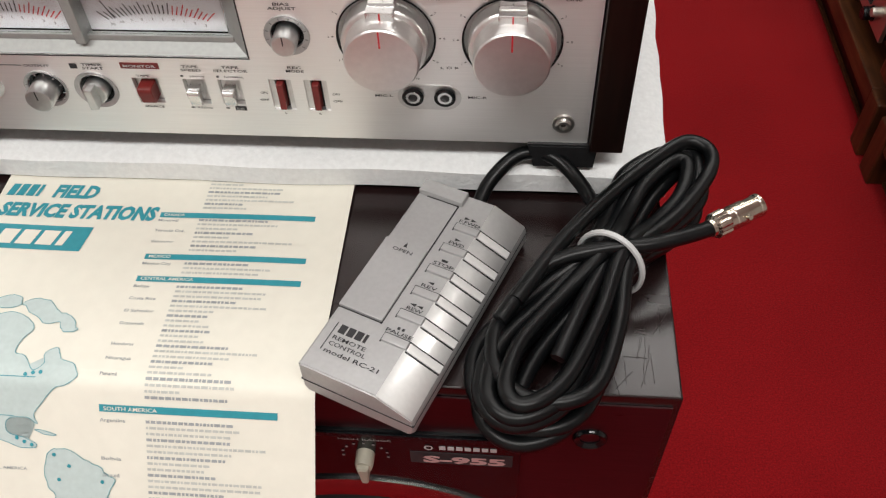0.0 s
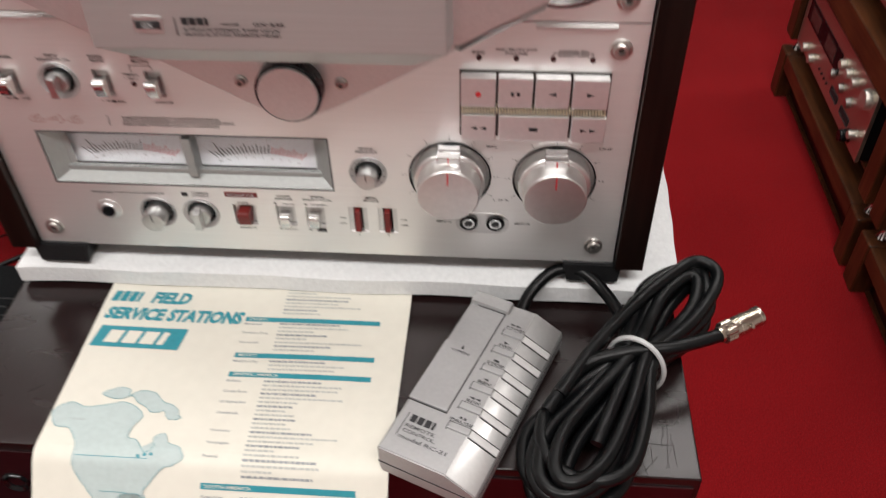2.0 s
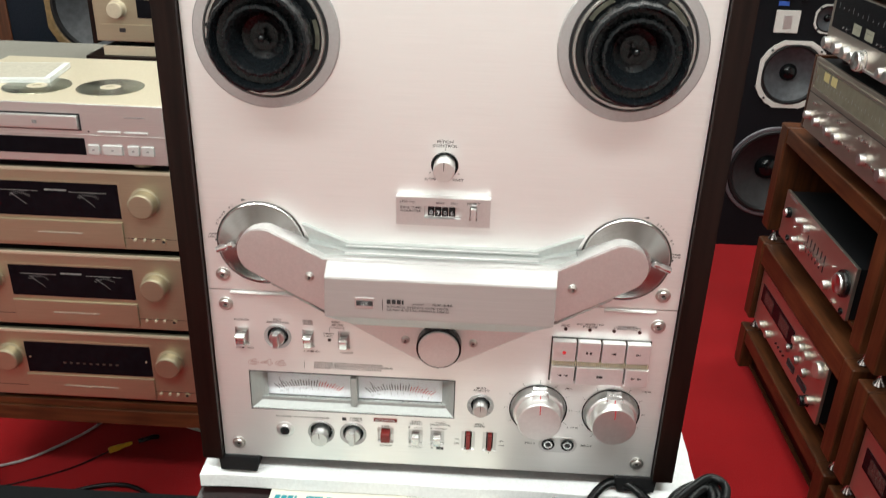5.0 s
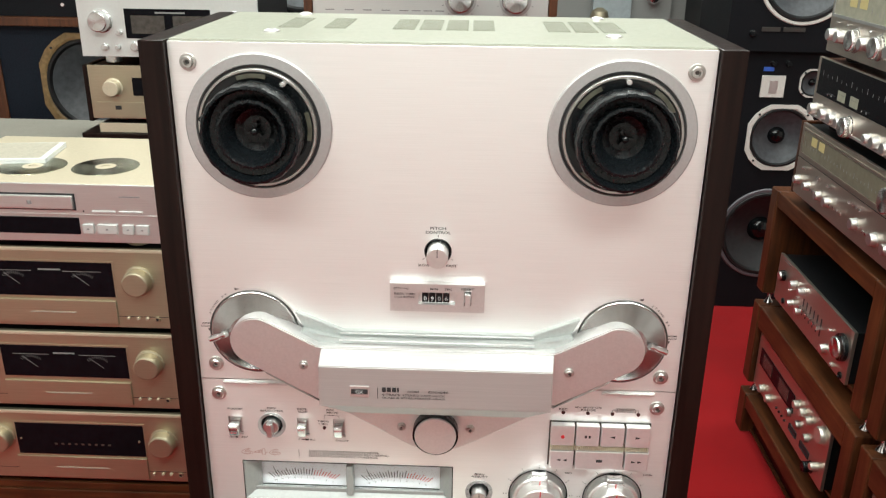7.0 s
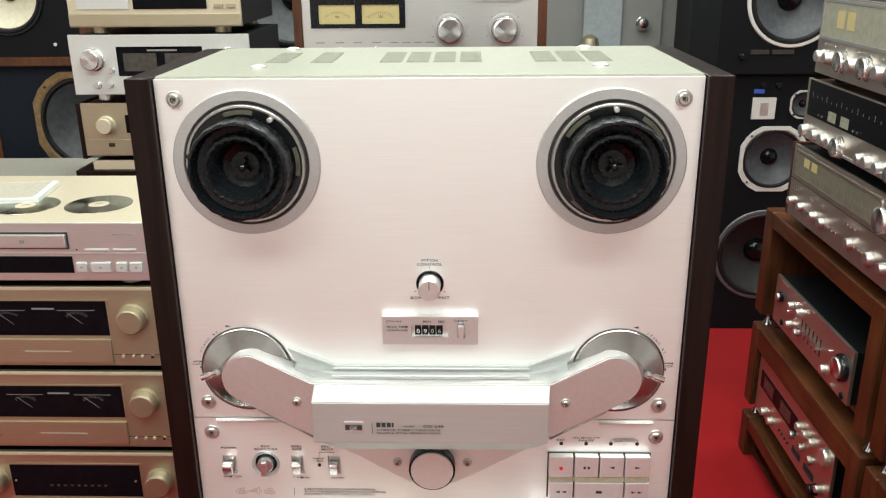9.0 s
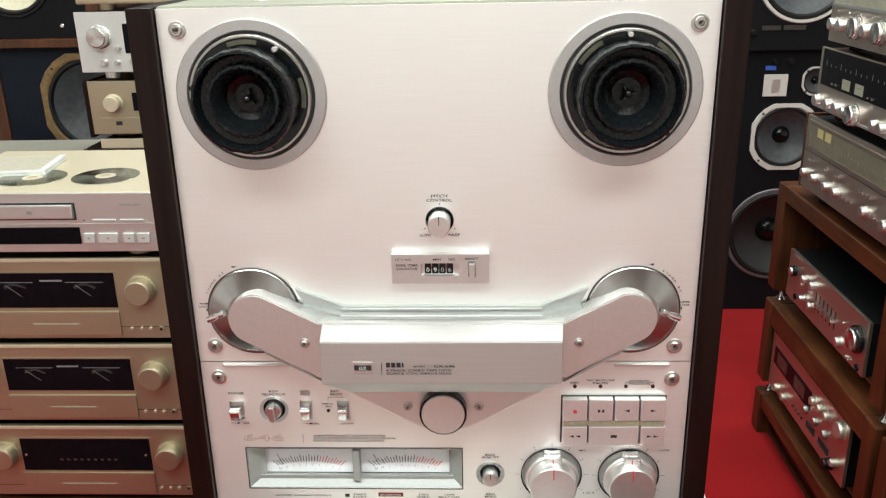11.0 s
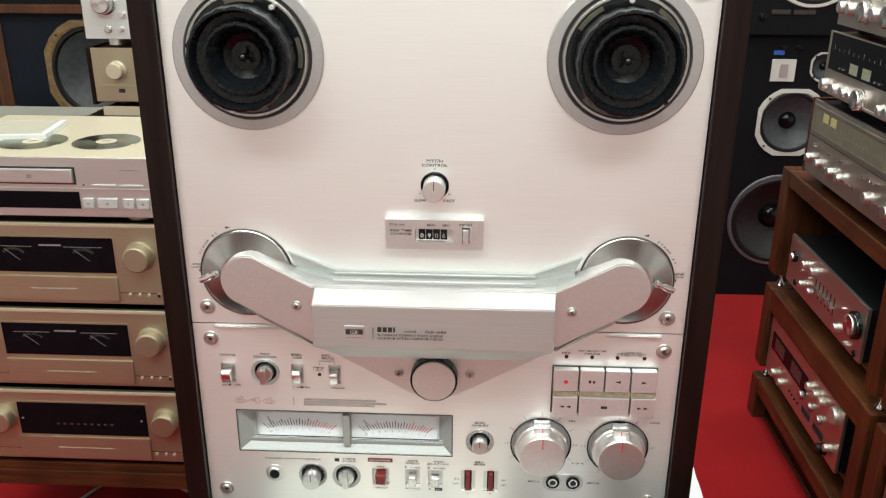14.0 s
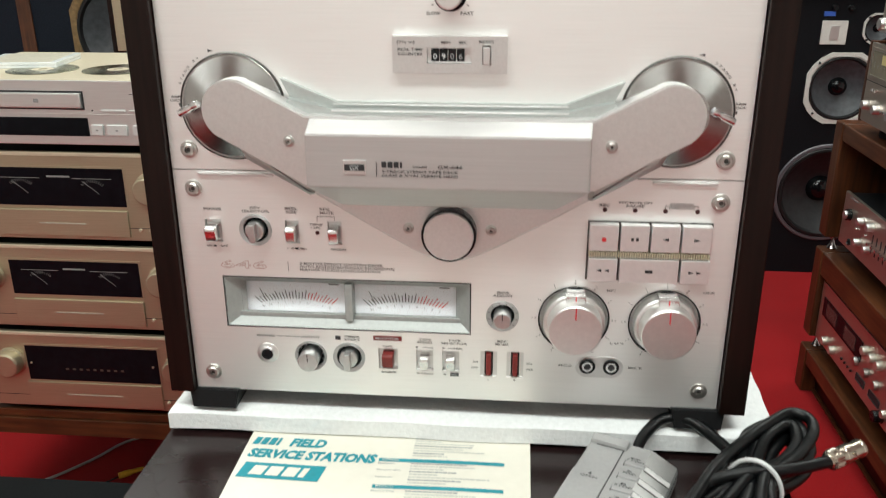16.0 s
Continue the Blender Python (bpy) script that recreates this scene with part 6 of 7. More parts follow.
def tuner_face(f, w):
    dial = part("dial_window", box(-w / 2 + 0.020, w / 2 - 0.085, -0.0012, 0.002, 0.134, 0.187, 0.0006), DIM_DIAL, f, "dim tuner dial window")
    part("dial_frame", holed_plate(-w / 2 + 0.014, w / 2 - 0.079, 0.128, 0.193, -0.0024, 0.001, [(-w / 2 + 0.020, w / 2 - 0.085, 0.134, 0.187)]), WARM_SILVER, f)
    for i in range(24):
        x = -w / 2 + 0.035 + i * (w - 0.14) / 23
        part("dial_mark", box(x, x + 0.0008, -0.0016, -0.0011, 0.152, 0.158 if i % 4 else 0.164), GREY_INK, dial)
    for x in (-0.20, -0.155):
        part("meter", box(x, x + 0.032, -0.0016, -0.0010, 0.162, 0.182), METER_YELLOW, dial, "small yellow meter")
    knob_on(f, w / 2 - 0.045, 0.161, 0.026, 0.024, SPUN, seg=40)
    for x, r in ((-0.241, 0.010), (-0.182, 0.010), (-0.107, 0.010), (-0.057, 0.011), (0.088, 0.012), (0.180, 0.013), (0.235, 0.011)):
        knob_on(f, x, 0.068, r, 0.013, KNOB_ALU)
    for x in (-0.209, -0.196, -0.121, -0.108, -0.057, -0.044, 0.061, 0.078, 0.095, 0.114):
        lever_on(f, x, 0.106)
    for x in (-0.145, -0.130, -0.030, -0.010, 0.010, 0.030, 0.120, 0.140, 0.155):
        lever_on(f, x, 0.070)
    part("seam", box(-w / 2, w / 2, -0.0006, 0.0004, 0.1195, 0.1210), INK, f)


def receiver_face(f, w):
    dial = part("dial_window", box(-w / 2 + 0.016, w / 2 - 0.016, -0.0012, 0.002, 0.076, 0.156, 0.0006), WINDOW_BLACK, f, "dark receiver dial window")
    for x in (-0.125, -0.060):
        m = part("meter", box(x, x + 0.040, -0.0018, -0.0010, 0.082, 0.104), GREEN_DIAL, dial, "small pale meter")
        part("scale_marks", box(x + 0.005, x + 0.035, -0.0021, -0.0018, 0.096, 0.0965), INK, m)
    for i in range(18):
        x = -w / 2 + 0.04 + i * (w - 0.08) / 17
        part("dial_mark", box(x, x + 0.0010, -0.0016, -0.0011, 0.120, 0.126 if i % 3 else 0.132), GREY_INK, dial)
    for x in (-0.170, -0.150, 0.010, 0.030):
        lever_on(f, x, 0.086, 0.004, 0.004, 0.006)
    for x, r in ((-0.240, 0.013), (-0.177, 0.012), (-0.128, 0.013), (-0.087, 0.011), (-0.046, 0.021), (0.057, 0.010), (0.091, 0.012), (0.140, 0.012), (0.190, 0.016), (0.230, 0.012)):
        knob_on(f, x, 0.040, r, 0.014 if r < 0.02 else 0.018, SPUN if r > 0.015 else KNOB_ALU, seg=32)
    part("lower_lip", box(-w / 2 - 0.001, w / 2 + 0.001, -0.003, 0.006, 0.0225, 0.028, 0.001), SILVER, f)


def bright_face(f, w):
    dial = part("dial_window", box(-w / 2 + 0.016, w / 2 - 0.03, -0.0012, 0.002, 0.098, 0.172, 0.0006), GREEN_DIAL, f, "pale receiver dial window")
    part("dial_frame", holed_plate(-w / 2 + 0.010, w / 2 - 0.024, 0.092, 0.178, -0.0026, 0.001, [(-w / 2 + 0.016, w / 2 - 0.03, 0.098, 0.172)]), SILVER, f)
    for x in (-0.150, -0.100):
        part("meter", box(x, x + 0.036, -0.0018, -0.0010, 0.120, 0.156), METER_YELLOW, dial, "small yellow meter")
    for i in range(14):
        x = -0.04 + i * 0.018
        part("dial_mark", box(x, x + 0.0010, -0.0016, -0.0011, 0.112, 0.120 if i % 3 else 0.128), GREY_INK, dial)
    for x, r in ((-0.205, 0.013), (-0.160, 0.013), (-0.095, 0.022), (-0.040, 0.013), (0.018, 0.022), (0.080, 0.014), (0.140, 0.022), (0.200, 0.014)):
        knob_on(f, x, 0.055, r, 0.017, SPUN if r > 0.02 else KNOB_ALU, seg=32)
    for i in range(6):
        lever_on(f, -0.18 + i * 0.055, 0.084, 0.004, 0.004)


def amplifier_face(f):
    part("knob_collar", lathe([(0.010, -0.010), (0.0135, -0.010), (0.0140, 0.0)], -0.186, 0.080, 32), BLACK, f)
    for x, z, r in ((-0.186, 0.080, 0.0105), (-0.107, 0.089, 0.0095), (-0.054, 0.093, 0.0095), (-0.107, 0.038, 0.0085), (-0.052, 0.041, 0.0085), (0.117, 0.028, 0.0105)):
        knob_on(f, x, z, r, 0.015, KNOB_ALU)
    for x, z in ((-0.13, 0.064), (-0.078, 0.066), (0.126, 0.079), (0.090, 0.010), (0.158, 0.012), (0.166, 0.010)):
        part("dot_button", plug(x, z, 0.0025, -0.006, 0.0, 0.0006, 12), CHROME, f)
    for i in range(6):
        x = -0.042 + i * 0.0226
        slot = part("slot", box(x - 0.003, x + 0.003, -0.0004, 0.001, 0.036, 0.080), INK, f)
        part("lever", box(x - 0.0034, x + 0.0034, -0.012, 0.0, 0.054, 0.061, 0.0006), CHROME, slot)
    big = knob_on(f, 0.192, 0.071, 0.024, 0.020, SPUN, seg=44, label="large turned volume knob")
    part("knob_collar", lathe([(0.026, -0.008), (0.0305, -0.008), (0.0310, 0.0)], 0.192, 0.071, 44), BLACK, big)
    for x, z in ((-0.166, 0.018), (0.206, 0.010)):
        part("jack", lathe([(0.0, -0.001), (0.004, -0.001), (0.005, -0.004), (0.008, -0.003), (0.008, 0.0)], x, z, 18), BLACK, f)
    part("printed_bar", box(-0.20, -0.15, -0.0004, 0.0, 0.118, 0.121), GREY_INK, f)


def control_face(f):
    win = part("meter_window", box(-0.222, 0.037, -0.0016, 0.002, 0.072, 0.121, 0.0006), WINDOW_BLACK, f, "black twin meter window")
    for x in (-0.196, -0.072):
        part("meter", box(x, x + 0.070, -0.0022, -0.0014, 0.080, 0.113), SMOKE, win)
    for x, z, r in ((-0.170, 0.022, 0.0105), (-0.117, 0.023, 0.0105), (0.060, 0.113, 0.0105), (0.100, 0.115, 0.0105), (0.138, 0.117, 0.0105)):
        knob_on(f, x, z, r, 0.013, IVORY_KNOB)
    for x, z in ((0.020, 0.066), (0.080, 0.068), (0.136, 0.068)):
        knob_on(f, x, z, 0.0105, 0.010, DULL_ALU)
    knob_on(f, 0.212, 0.126, 0.020, 0.014, IVORY_KNOB, seg=36)
    for a, b in ((0.030, 0.080), (0.106, 0.164)):
        part("slot", box(a, b, -0.0008, 0.001, 0.026, 0.044, 0.003), INK, f)
    for x in (-0.06, -0.04, -0.02, 0.0):
        part("dot_button", plug(x, 0.030, 0.003, -0.004, 0.0, 0.0006, 12), BLACK, f)
    knob_on(f, 0.182, 0.020, 0.013, 0.020, BLACK)
    knob_on(f, 0.214, 0.044, 0.009, 0.018, IVORY_KNOB)


RIM = material("pale_rubber_rim", (0.13, 0.125, 0.14), 0.4, 0.3, 200, 0.08)
CLOTH = material("pale_woven_cloth", (0.34, 0.325, 0.28), 0.85, 0.0, 420, 0.12, bump=0.3, stain=0.12, spec=0.2)
DIM_DIAL = material("dim_tuner_dial", (0.2, 0.18, 0.13), 0.2, 0.0, 60, 0.1, stain=0.2)
IVORY_KNOB = material("pale_metal_knob", (0.66, 0.63, 0.56), 0.35, 0.8, 200, 0.06)
for y1 in (1.550, 0.846):
    y0 = y1 - 0.678
    frame_tier(y0, y1, 0.0, 0.125, 0.40, "stacked wooden cases")
    frame_tier(y0, y1, 0.163, 0.400, 0.40, "stacked wooden cases")
    frame_tier(y0, y1, 0.438, 0.727, 0.40, "stacked wooden cases")
    t, f = unit("amplifier", "silver control amplifier with a black meter window in a wooden case", "amplifier", pose(RX + 0.012, y1 - 0.3075, 0.1715, 0, 0, -90), 0.495, 0.154, 0.36, WARM_SILVER, group="cased amplifiers", feet=False, lift=0.0)
    control_face(f)
    t, f = unit("amplifier", "silver amplifier with lever switches in a wooden case", "amplifier", pose(RX + 0.018, y1 - 0.321, 0.4465, 0, 0, -90), 0.464, 0.126, 0.34, WARM_SILVER, group="cased amplifiers", feet=False, lift=0.0)
    amplifier_face(f)
t, f = unit("tuner", "silver tuner with a dim dial and many round knobs", "tuner", pose(RX, 1.140, 0.727, 0, 0, -90), 0.540, 0.202, 0.36, WARM_SILVER, CASE_BLACK, group="stack of receivers", lift=0.030)
tuner_face(f, 0.540)
part("side_cheek", box(-0.2835, -0.2708, 0.0, 0.36, 0.026, 0.204, 0.002), WALNUT, t, "thin walnut side cheek")
part("side_cheek", box(0.2708, 0.2835, 0.0, 0.36, 0.026, 0.204, 0.002), WALNUT, t, "thin walnut side cheek")
t, f = unit("receiver", "silver receiver with a dark dial in a wooden sleeve", "receiver", pose(RX, 1.120, 0.932, 0, 0, -90), 0.520, 0.158, 0.36, WARM_SILVER, WALNUT, group="stack of receivers", lift=0.022)
receiver_face(f, 0.520)
t, f = unit("receiver", "silver receiver with a pale dial and bright knobs", "receiver", pose(RX, 1.115, 1.0905, 0, 0, -90), 0.480, 0.182, 0.36, WARM_SILVER, CASE_BLACK, group="stack of receivers", lift=0.016)
bright_face(f, 0.480)


# ---- loudspeakers in the distance ----
def hollow_cabinet(parent, x0, x1, y0, y1, z0, z1, mat, rounds):
    """A box whose front board has the drivers' round openings."""
    body = part("cabinet", box(x0, x1, y1 - 0.018, y1, z0, z1), mat, parent)
    for a in (x0, x1 - 0.018):
        part("side_board", box(a, a + 0.018, y0 + 0.0195, y1 - 0.0185, z0, z1), mat, body)
    for a in (z0, z1 - 0.018):
        part("end_board", box(x0 + 0.0185, x1 - 0.0185, y0 + 0.0195, y1 - 0.0185, a, a + 0.018), mat, body)
    part("baffle", holed_plate(x0, x1, z0, z1, y0, y0 + 0.019, [], rounds), mat, body)
    return body


def driver(parent, cx, cz, r, y, cone=CONE, ring=None, cap=GLOSS_BLACK, octagon=False, name="driver", dome=0.28):
    """A driver in a round opening: frame, rolled surround, sunken cone, domed cap."""
    if octagon:
        pts = [(cx + r * 1.16 * math.cos(radians(a)), cz + r * 1.16 * math.sin(radians(a))) for a in (22, 38, 52, 68, 112, 128, 142, 158, 202, 218, 232, 248, 292, 308, 322, 338)]
        bm, rows = bmesh.new(), []
        for rr, yy in ((None, y), (None, y - 0.006), (1.03, y - 0.006), (0.985, y - 0.003), (0.985, y + 0.004)):
            rows.append([bm.verts.new((px, yy, pz) if rr is None else (cx + (px - cx) * rr * r / math.hypot(px - cx, pz - cz), yy, cz + (pz - cz) * rr * r / math.hypot(px - cx, pz - cz))) for px, pz in pts])
        for p, q in zip(rows, rows[1:]):
            for k in range(len(pts)):
                bm.faces.new((p[k], p[(k + 1) % len(pts)], q[(k + 1) % len(pts)], q[k]))
        bmesh.ops.recalc_face_normals(bm, faces=bm.faces[:])
        d = part(name, bm, ring or WHITE_FRAME, parent, "cast eight-sided driver frame")
        for a in (45, 135, 225, 315):
            part("bolt", plug(cx + r * 1.08 * math.cos(radians(a)), cz + r * 1.08 * math.sin(radians(a)), 0.004, y - 0.009, y - 0.005, 0.001, 12), INK, d)
    else:
        d = part(name, lathe([(r * 0.97, y + 0.002), (r * 0.98, y - 0.006), (r * 1.04, y - 0.006), (r * 1.06, y - 0.003), (r * 1.06, y)], cx, cz, 56), ring or BLACK, parent)
    part("surround", lathe([(r * 0.99, y - 0.001), (r * 0.95, y - 0.008), (r * 0.90, y - 0.008), (r * 0.86, y + 0.001)], cx, cz, 56), SURROUND, d)
    deep = r * 0.36
    part("cone", lathe([(r * 0.865, y + 0.001), (r * 0.72, y + deep * 0.30), (r * 0.52, y + deep * 0.68), (r * dome, y + deep), (0, y + deep)], cx, cz, 56), cone, d)
    part("dust_cap", lathe([(r * dome, y + deep), (r * dome * 0.9, y + deep - r * 0.09), (r * dome * 0.6, y + deep - r * 0.17), (0, y + deep - r * 0.21)], cx, cz, 36), cap, d)
    return d


SY = 2.37
sp = thing("loudspeaker", "tall black four-way loudspeaker with white-framed drivers", "loudspeaker", pose(1.14, SY, 0), local=False)
hollow_cabinet(sp, 0.895, 1.365, SY, SY + 0.40, 0.0, 0.968, BAFFLE, [(1.118, 0.300, 0.165), (1.118, 0.664, 0.110), (1.205, 0.859, 0.046)])
driver(sp, 1.118, 0.300, 0.165, SY, CONE, RIM)
driver(sp, 1.118, 0.664, 0.110, SY, CONE_GREY, octagon=True)
driver(sp, 1.205, 0.859, 0.046, SY, CONE_GREY, octagon=True)
hb = part("tweeter_plate", box(1.024, 1.106, SY - 0.006, SY, 0.808, 0.884, 0.002), WHITE_FRAME, sp, "white tweeter plate")
part("tweeter_slot", box(1.052, 1.080, SY - 0.008, SY - 0.005, 0.823, 0.868, 0.001), SATIN, hb)
part("badge", box(1.026, 1.062, SY - 0.004, SY, 0.898, 0.913, 0.001), BLUE, sp, "small blue badge")
for x in (1.058, 1.110):
    knob_on(sp, x, 0.925, 0.010, 0.012, BLACK, y=SY)
sp = thing("loudspeaker", "black loudspeaker with a pale-rimmed woofer on another loudspeaker", "loudspeaker", pose(1.14, SY, 0.969), local=False)
hollow_cabinet(sp, 0.880, 1.380, SY - 0.03, SY + 0.36, 0.969, 1.62, BAFFLE, [(1.120, 1.215, 0.150)])
driver(sp, 1.120, 1.215, 0.150, SY - 0.03, CONE_GREY, WHITE_FRAME)
for a, b in ((0.990, 1.052), (1.062, 1.135)):
    part("name_plate", box(a, b, SY - 0.034, SY - 0.03, 1.035, 1.050, 0.001), SOCKET, sp)
knob_on(sp, 0.962, 1.028, 0.010, 0.012, BLACK, y=SY - 0.03)

LYY = 2.02
sp = thing("loudspeaker", "dark loudspeaker with a tan-rimmed large driver", "loudspeaker", pose(-1.33, LYY, 0), local=False)
hollow_cabinet(sp, -1.66, -0.96, LYY, LYY + 0.45, 0.0, 1.050, NAVY_BAFFLE, [(-1.185, 0.870, 0.150)])
part("side_trim", box(-1.515, -1.470, LYY - 0.006, LYY, 0.0, 1.050, 0.002), WALNUT, sp)
driver(sp, -1.185, 0.870, 0.150, LYY, CONE_GREY, TAN_RING, octagon=True)
solo("wall_shelf", box(-1.80, -1.02, LYY - 0.03, LYY + 0.45, 1.052, 1.078, 0.003), WALNUT, "reddish wooden board lying between two loudspeakers", "board")
sp = thing("loudspeaker", "black loudspeaker with a cream cone", "loudspeaker", pose(-1.33, LYY, 1.079), local=False)
hollow_cabinet(sp, -1.66, -1.165, LYY, LYY + 0.40, 1.079, 1.72, BAFFLE, [(-1.385, 1.265, 0.118)])
part("side_trim", box(-1.1645, -1.125, LYY - 0.003, LYY + 0.40, 1.079, 1.72, 0.002), WALNUT, sp)
driver(sp, -1.385, 1.265, 0.118, LYY, CONE_CREAM, BLACK, dome=0.2)
part("screw", plug(-1.245, 1.115, 0.006, LYY - 0.004, LYY, 0.001, 14), CHROME, sp)
sp = thing("loudspeaker", "blue-black loudspeaker standing behind the amplifiers", "loudspeaker", pose(-0.55, 2.3, 0), local=False)
hollow_cabinet(sp, -0.80, -0.36, 2.3, 2.65, 0.0, 1.62, NAVY_BAFFLE, [(-0.560, 1.235, 0.165)])
driver(sp, -0.560, 1.235, 0.165, 2.3, CONE_GREY, BLACK)

# ---- stack of separates behind the deck, west ----
store = thing("storage_box", "pale grey cloth-covered box beside a dark cabinet", "box", pose(-1.28, 1.60, 0.0))
part("body", box(-0.245, 0.245, 0.0, 0.30, 0.0, 0.730, 0.004), CLOTH, store)
part("lid", box(-0.250, 0.250, -0.004, 0.304, 0.7305, 0.784, 0.005), CLOTH, store, "pale cloth lid")
SX, SYY = -0.737, 1.5
solo("equipment_cabinet", box(-0.99, -0.48, 1.49, 1.95, 0.0, 0.845, 0.004), DARK_WOOD, "dark wooden cabinet carrying a stack of separates", "cabinet")
t, f = unit("amplifier", "slim champagne unit under the stack", "amplifier", pose(SX + 0.02, SYY, 0.8455), 0.455, 0.024, 0.34, GOLD_LIGHT, DARK_WOOD, feet=False, lift=0.0)
t, f = unit("preamplifier", "champagne preamplifier with wooden side cheeks", "amplifier", pose(SX, SYY, 0.870), 0.440, 0.148, 0.34, GOLD, DARK_WOOD)
knob_on(f, -0.158, 0.092, 0.021, 0.022, GOLD_LIGHT, seg=40)
knob_on(f, 0.158, 0.092, 0.021, 0.022, GOLD_LIGHT, seg=40)
part("display_window", box(-0.108, 0.108, -0.0014, 0.002, 0.072, 0.118, 0.0006), WINDOW_BLACK, f)
part("flap", box(-0.205, 0.205, -0.0024, 0.002, 0.014, 0.055, 0.001), GOLD, f)
part("badge", box(-0.158, -0.142, -0.0034, -0.002, 0.036, 0.046, 0.0005), INK, f)
for s in (-1, 1):
    part("side_cheek", box(min(s * 0.2205, s * 0.232), max(s * 0.2205, s * 0.232), 0.0, 0.34, 0.004, 0.148, 0.001), DARK_WOOD, t)
t, f = unit("amplifier", "pale silver amplifier with a dark meter window", "amplifier", pose(SX, SYY, 1.020), 0.452, 0.167, 0.36, SILVER_LIGHT, CASE_BLACK, foot_mat=KNOB_ALU, lift=0.020)
knob_on(f, -0.168, 0.107, 0.025, 0.028, SPUN, seg=40)
knob_on(f, 0.170, 0.107, 0.025, 0.028, SPUN, seg=40)
w = part("display_window", box(-0.108, 0.108, -0.0014, 0.002, 0.066, 0.138, 0.0006), WINDOW_BLACK, f, "dark glass window")
for cx in (-0.05, 0.055):
    part("meter_face", box(cx - 0.042, cx + 0.042, -0.0018, -0.0013, 0.078, 0.122), SMOKE, w)
part("printed_bar", box(-0.030, 0.045, -0.0018, -0.0013, 0.127, 0.131), GREY_INK, w)
for x, z, r in ((-0.124, 0.080, 0.006), (-0.165, 0.044, 0.008), (-0.132, 0.044, 0.006), (-0.088, 0.046, 0.010), (0.088, 0.046, 0.010)):
    knob_on(f, x, z, r, 0.012, CHROME)
t, f = unit("disc_player", "pale gold disc player on round brass feet", "disc player", pose(SX + 0.003, SYY - 0.01, 1.188), 0.425, 0.115, 0.36, GOLD_LIGHT, CASE_BLACK, foot_mat=GOLD, lift=0.018)
part("front_lip", box(-0.2125, 0.2125, -0.003, 0.002, 0.020, 0.049, 0.0016), GOLD, f)
part("tray", box(-0.05, 0.13, -0.003, 0.002, 0.060, 0.096, 0.001), WINDOW_BLACK, f)
part("drawer", box(-0.19, -0.06, -0.003, 0.002, 0.060, 0.096, 0.001), SILVER_LIGHT, f)
part("push_button", box(0.148, 0.170, -0.004, 0.002, 0.062, 0.072, 0.0008), GOLD, f)
part("push_button", box(0.178, 0.200, -0.004, 0.002, 0.062, 0.072, 0.0008), GOLD, f)

# ---- second reel deck, behind ----
BY = 1.15
solo("display_plinth", box(-0.36, 0.22, BY - 0.02, BY + 0.40, 0.0, 1.06, 0.004), DARK_WOOD, "dark plinth carrying the second tape deck", "plinth")
d2 = thing("reel_tape_deck", "silver reel tape deck with yellow meters and walnut sides", "tape deck", pose(-0.0685, BY, 1.061))
fp = part("face_plate", box(-0.2400, 0.2400, 0.0, 0.008, 0.004, 0.45, 0.0012), SILVER, d2)
part("case", box(-0.238, 0.238, 0.0085, 0.22, 0.004, 0.446), CASE_BLACK, d2)
for s in (-1, 1):
    part("side_panel", box(min(s * 0.2405, s * 0.2580), max(s * 0.2405, s * 0.2580), -0.004, 0.225, 0.0, 0.455, 0.0015), WALNUT, d2)
bz = part("meter_bezel", holed_plate(-0.2220, -0.0290, 0.1655, 0.2250, -0.003, 0.001, [(-0.2050, -0.1310, 0.1740, 0.2120), (-0.1170, -0.0410, 0.1740, 0.2120)]), BLACK, fp, "dark meter frame")
for a, b in ((-0.2050, -0.1310), (-0.1170, -0.0410)):
    card = part("meter_card", box(a, b, -0.0008, 0.0012, 0.1740, 0.2120), METER_YELLOW, bz, "yellowed meter card")
    cx = (a + b) / 2
    part("scale_marks", ring_ticks(cx, 0.160, 0.034, 0.039, -42, 42, 13, 0.0007, -0.0011), INK, card)
    part("lettering", text_bm("VU", cx, 0.188, 0.0050, width=0.0085, y=-0.0011), INK, card)
for x in (0.0620, 0.1730):
    k = knob_on(fp, x, 0.1600, 0.025, 0.030, SPUN, seg=48, label="large turned level knob")
    part("knob_collar", lathe([(0.027, -0.004), (0.0320, -0.004), (0.0325, 0.0)], x, 0.160, 48), RING_GREY, k)
    part("dial_marks", ring_ticks(x, 0.160, 0.0360, 0.0385, -140, 140, 10, 0.0010, -0.0004), INK, fp)
for i, x in enumerate((-0.205, -0.165, -0.128, -0.090, -0.053, -0.028, -0.004, 0.020)):
    knob_on(fp, x, 0.1200, 0.004 if i not in (1, 3) else 0.007, 0.012, CHROME if i else BLACK)
    part("printed_bar", box(x - 0.009, x + 0.009, -0.0004, 0.0, 0.1355, 0.1375), GREY_INK, fp)
for x in (0.103, 0.127):
    part("jack", lathe([(0.0, -0.001), (0.004, -0.001), (0.005, -0.004), (0.008, -0.003), (0.008, 0.0)], x, 0.118, 18), BLACK, fp)
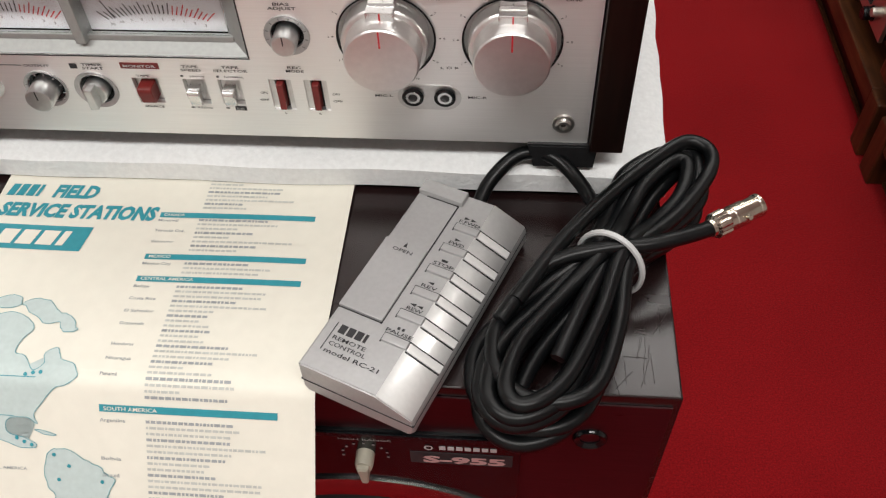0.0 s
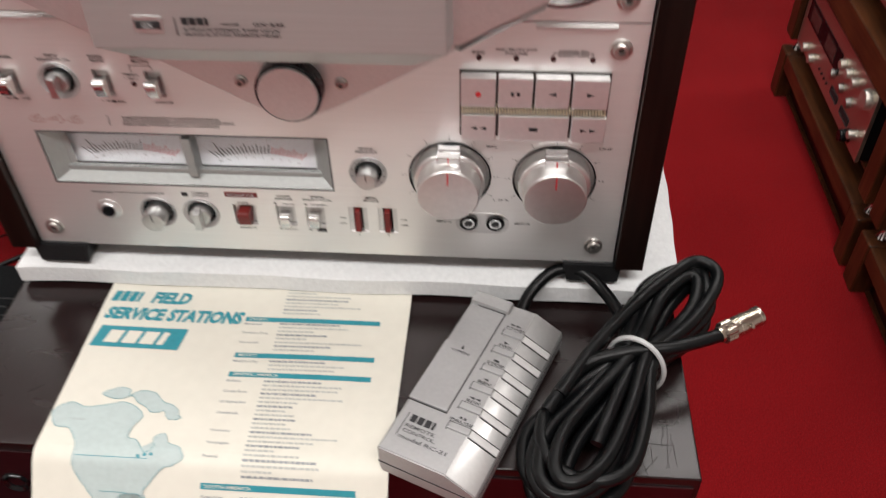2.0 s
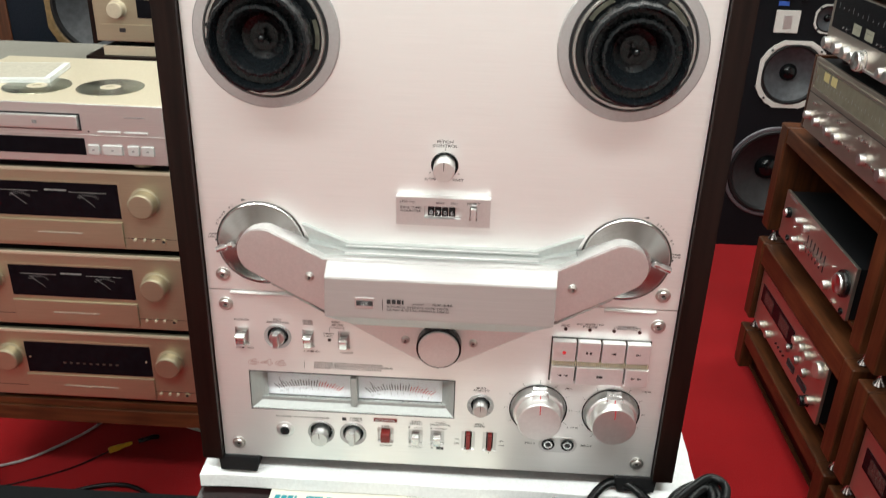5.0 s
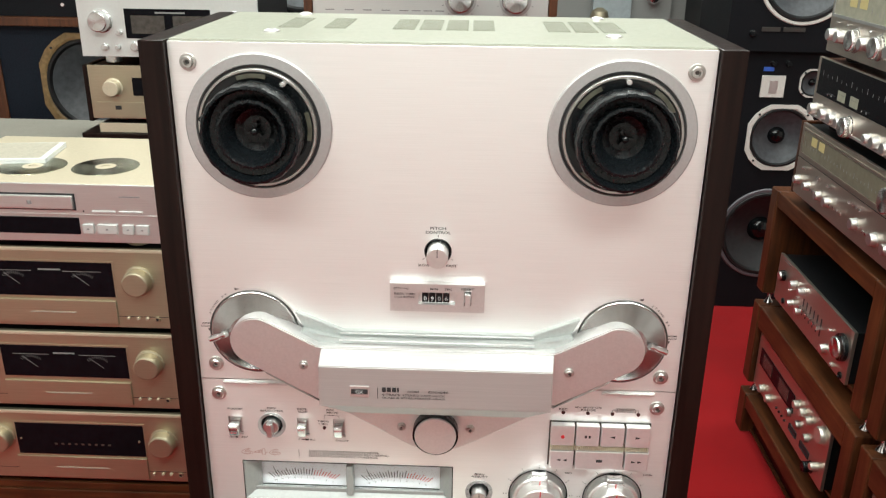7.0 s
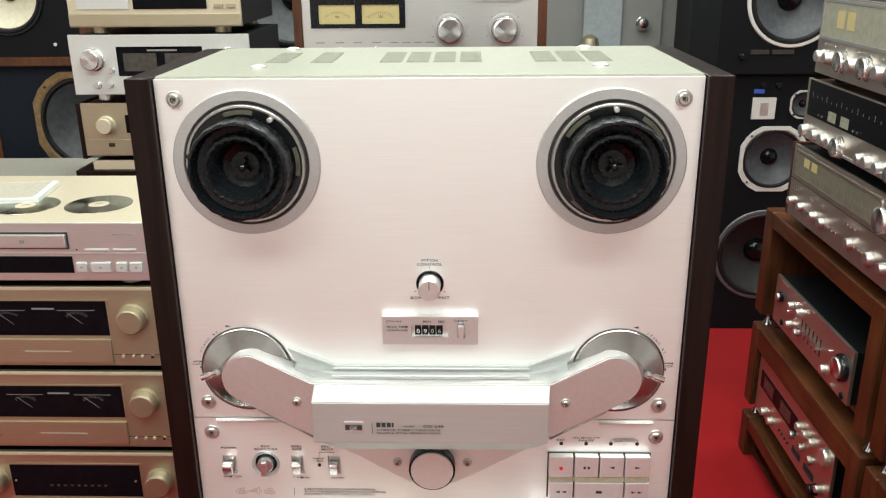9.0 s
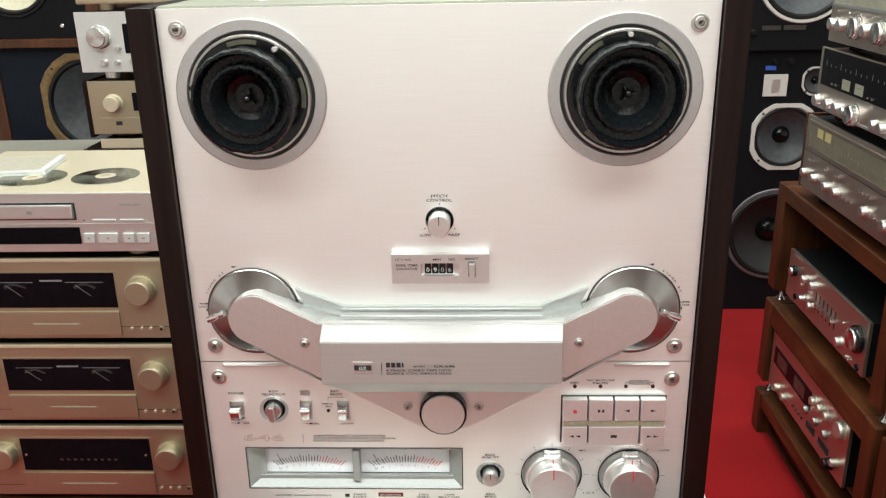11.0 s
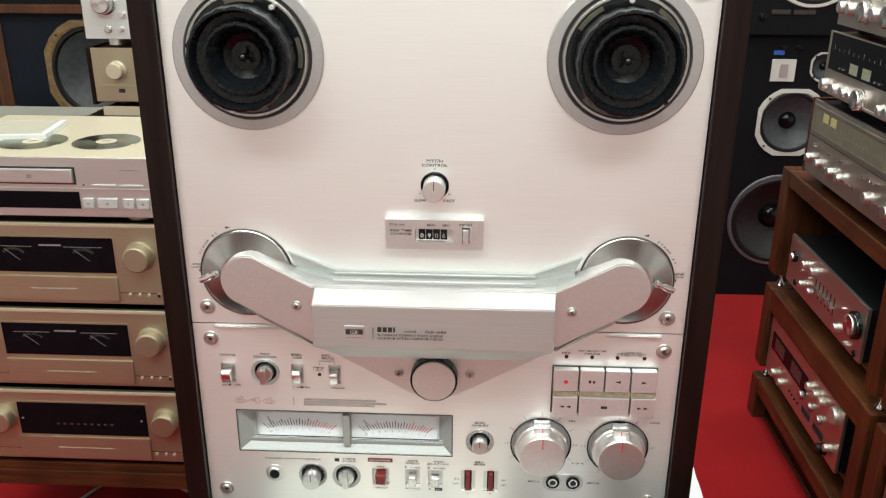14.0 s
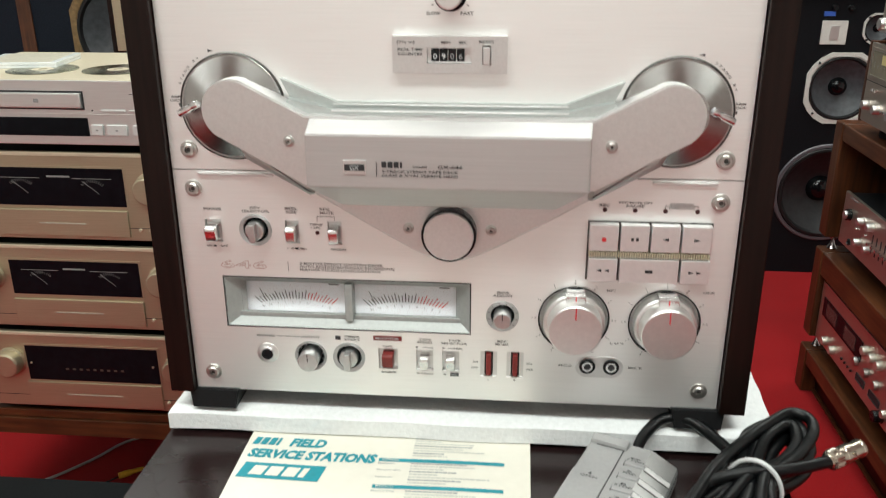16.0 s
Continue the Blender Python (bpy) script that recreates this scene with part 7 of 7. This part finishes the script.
for x0, x1 in ((0.105, 0.130), (0.132, 0.180), (0.182, 0.206)):
    part("key", box(x0, x1, -0.006, 0.0, 0.217, 0.240, 0.001), SILVER_LIGHT, fp)

# ---- back of the shop ----
door = thing("door_1", "grey flat door with a dark round knob", "door", pose(0.86, 3.47, 0), kind="structure")
part("leaf", box(-0.24, 0.07, 0.0, 0.03, 0.0, 2.05, 0.003), WALL_GREY, door)
part("door_knob", lathe([(0.0, -0.05), (0.022, -0.045), (0.03, -0.03), (0.022, -0.012), (0.014, -0.008), (0.028, 0.0)], -0.02, 1.055, 28), CHROME, door, "dark chrome knob")
solo("wall_panel", box(0.565, 0.740, 3.44, 3.495, 0.0, 2.05, 0.003), PALE_PANEL, "pale blue-grey glazed panel beside a door", "panel", kind="structure")
solo("brass_bell", lathe([(0.0, 0.896), (0.03, 0.896), (0.042, 0.915), (0.044, 0.965), (0.036, 0.995), (0.015, 1.010), (0.0, 1.012)], 0.59, 3.39, 28, axis="z"), GOLD, "small round brass ornament on a ledge", "ornament")
solo("ledge", box(0.40, 0.78, 3.34, 3.439, 0.860, 0.8955, 0.003), WALL_GREY, "narrow grey ledge along the back wall", "ledge")
cb = thing("wall_cabinet", "dark open cabinet with pale boxes by the back wall", "cabinet", pose(1.15, 3.15, 0))
part("body", box(-0.16, 0.40, 0.0, 0.30, 0.0, 1.9, 0.003), CASE_BLACK, cb)
part("notice", box(-0.150, -0.075, -0.004, 0.0, 1.05, 1.30), CLEAR_PLASTIC, cb, "pale notice sheet")
part("notice", box(-0.09, -0.045, -0.004, 0.0, 0.985, 1.035), CLEAR_PLASTIC, cb, "pale notice sheet")
cb = thing("hanging_cables", "black cables hanging by the back wall", "cables", pose(1.12, 2.98, 0.9))
for i in range(5):
    part("cable", tube([(0.006 * i, 0.0, 0.75), (0.01 * i - 0.01, -0.02, 0.45), (0.012 * i + 0.01 * math.sin(i * 2), -0.01, 0.1), (0.02 * i - 0.03, 0.02, -0.05), (0.02 * i, 0.03, -0.9)], 0.006, 8, 8), CABLE, cb)
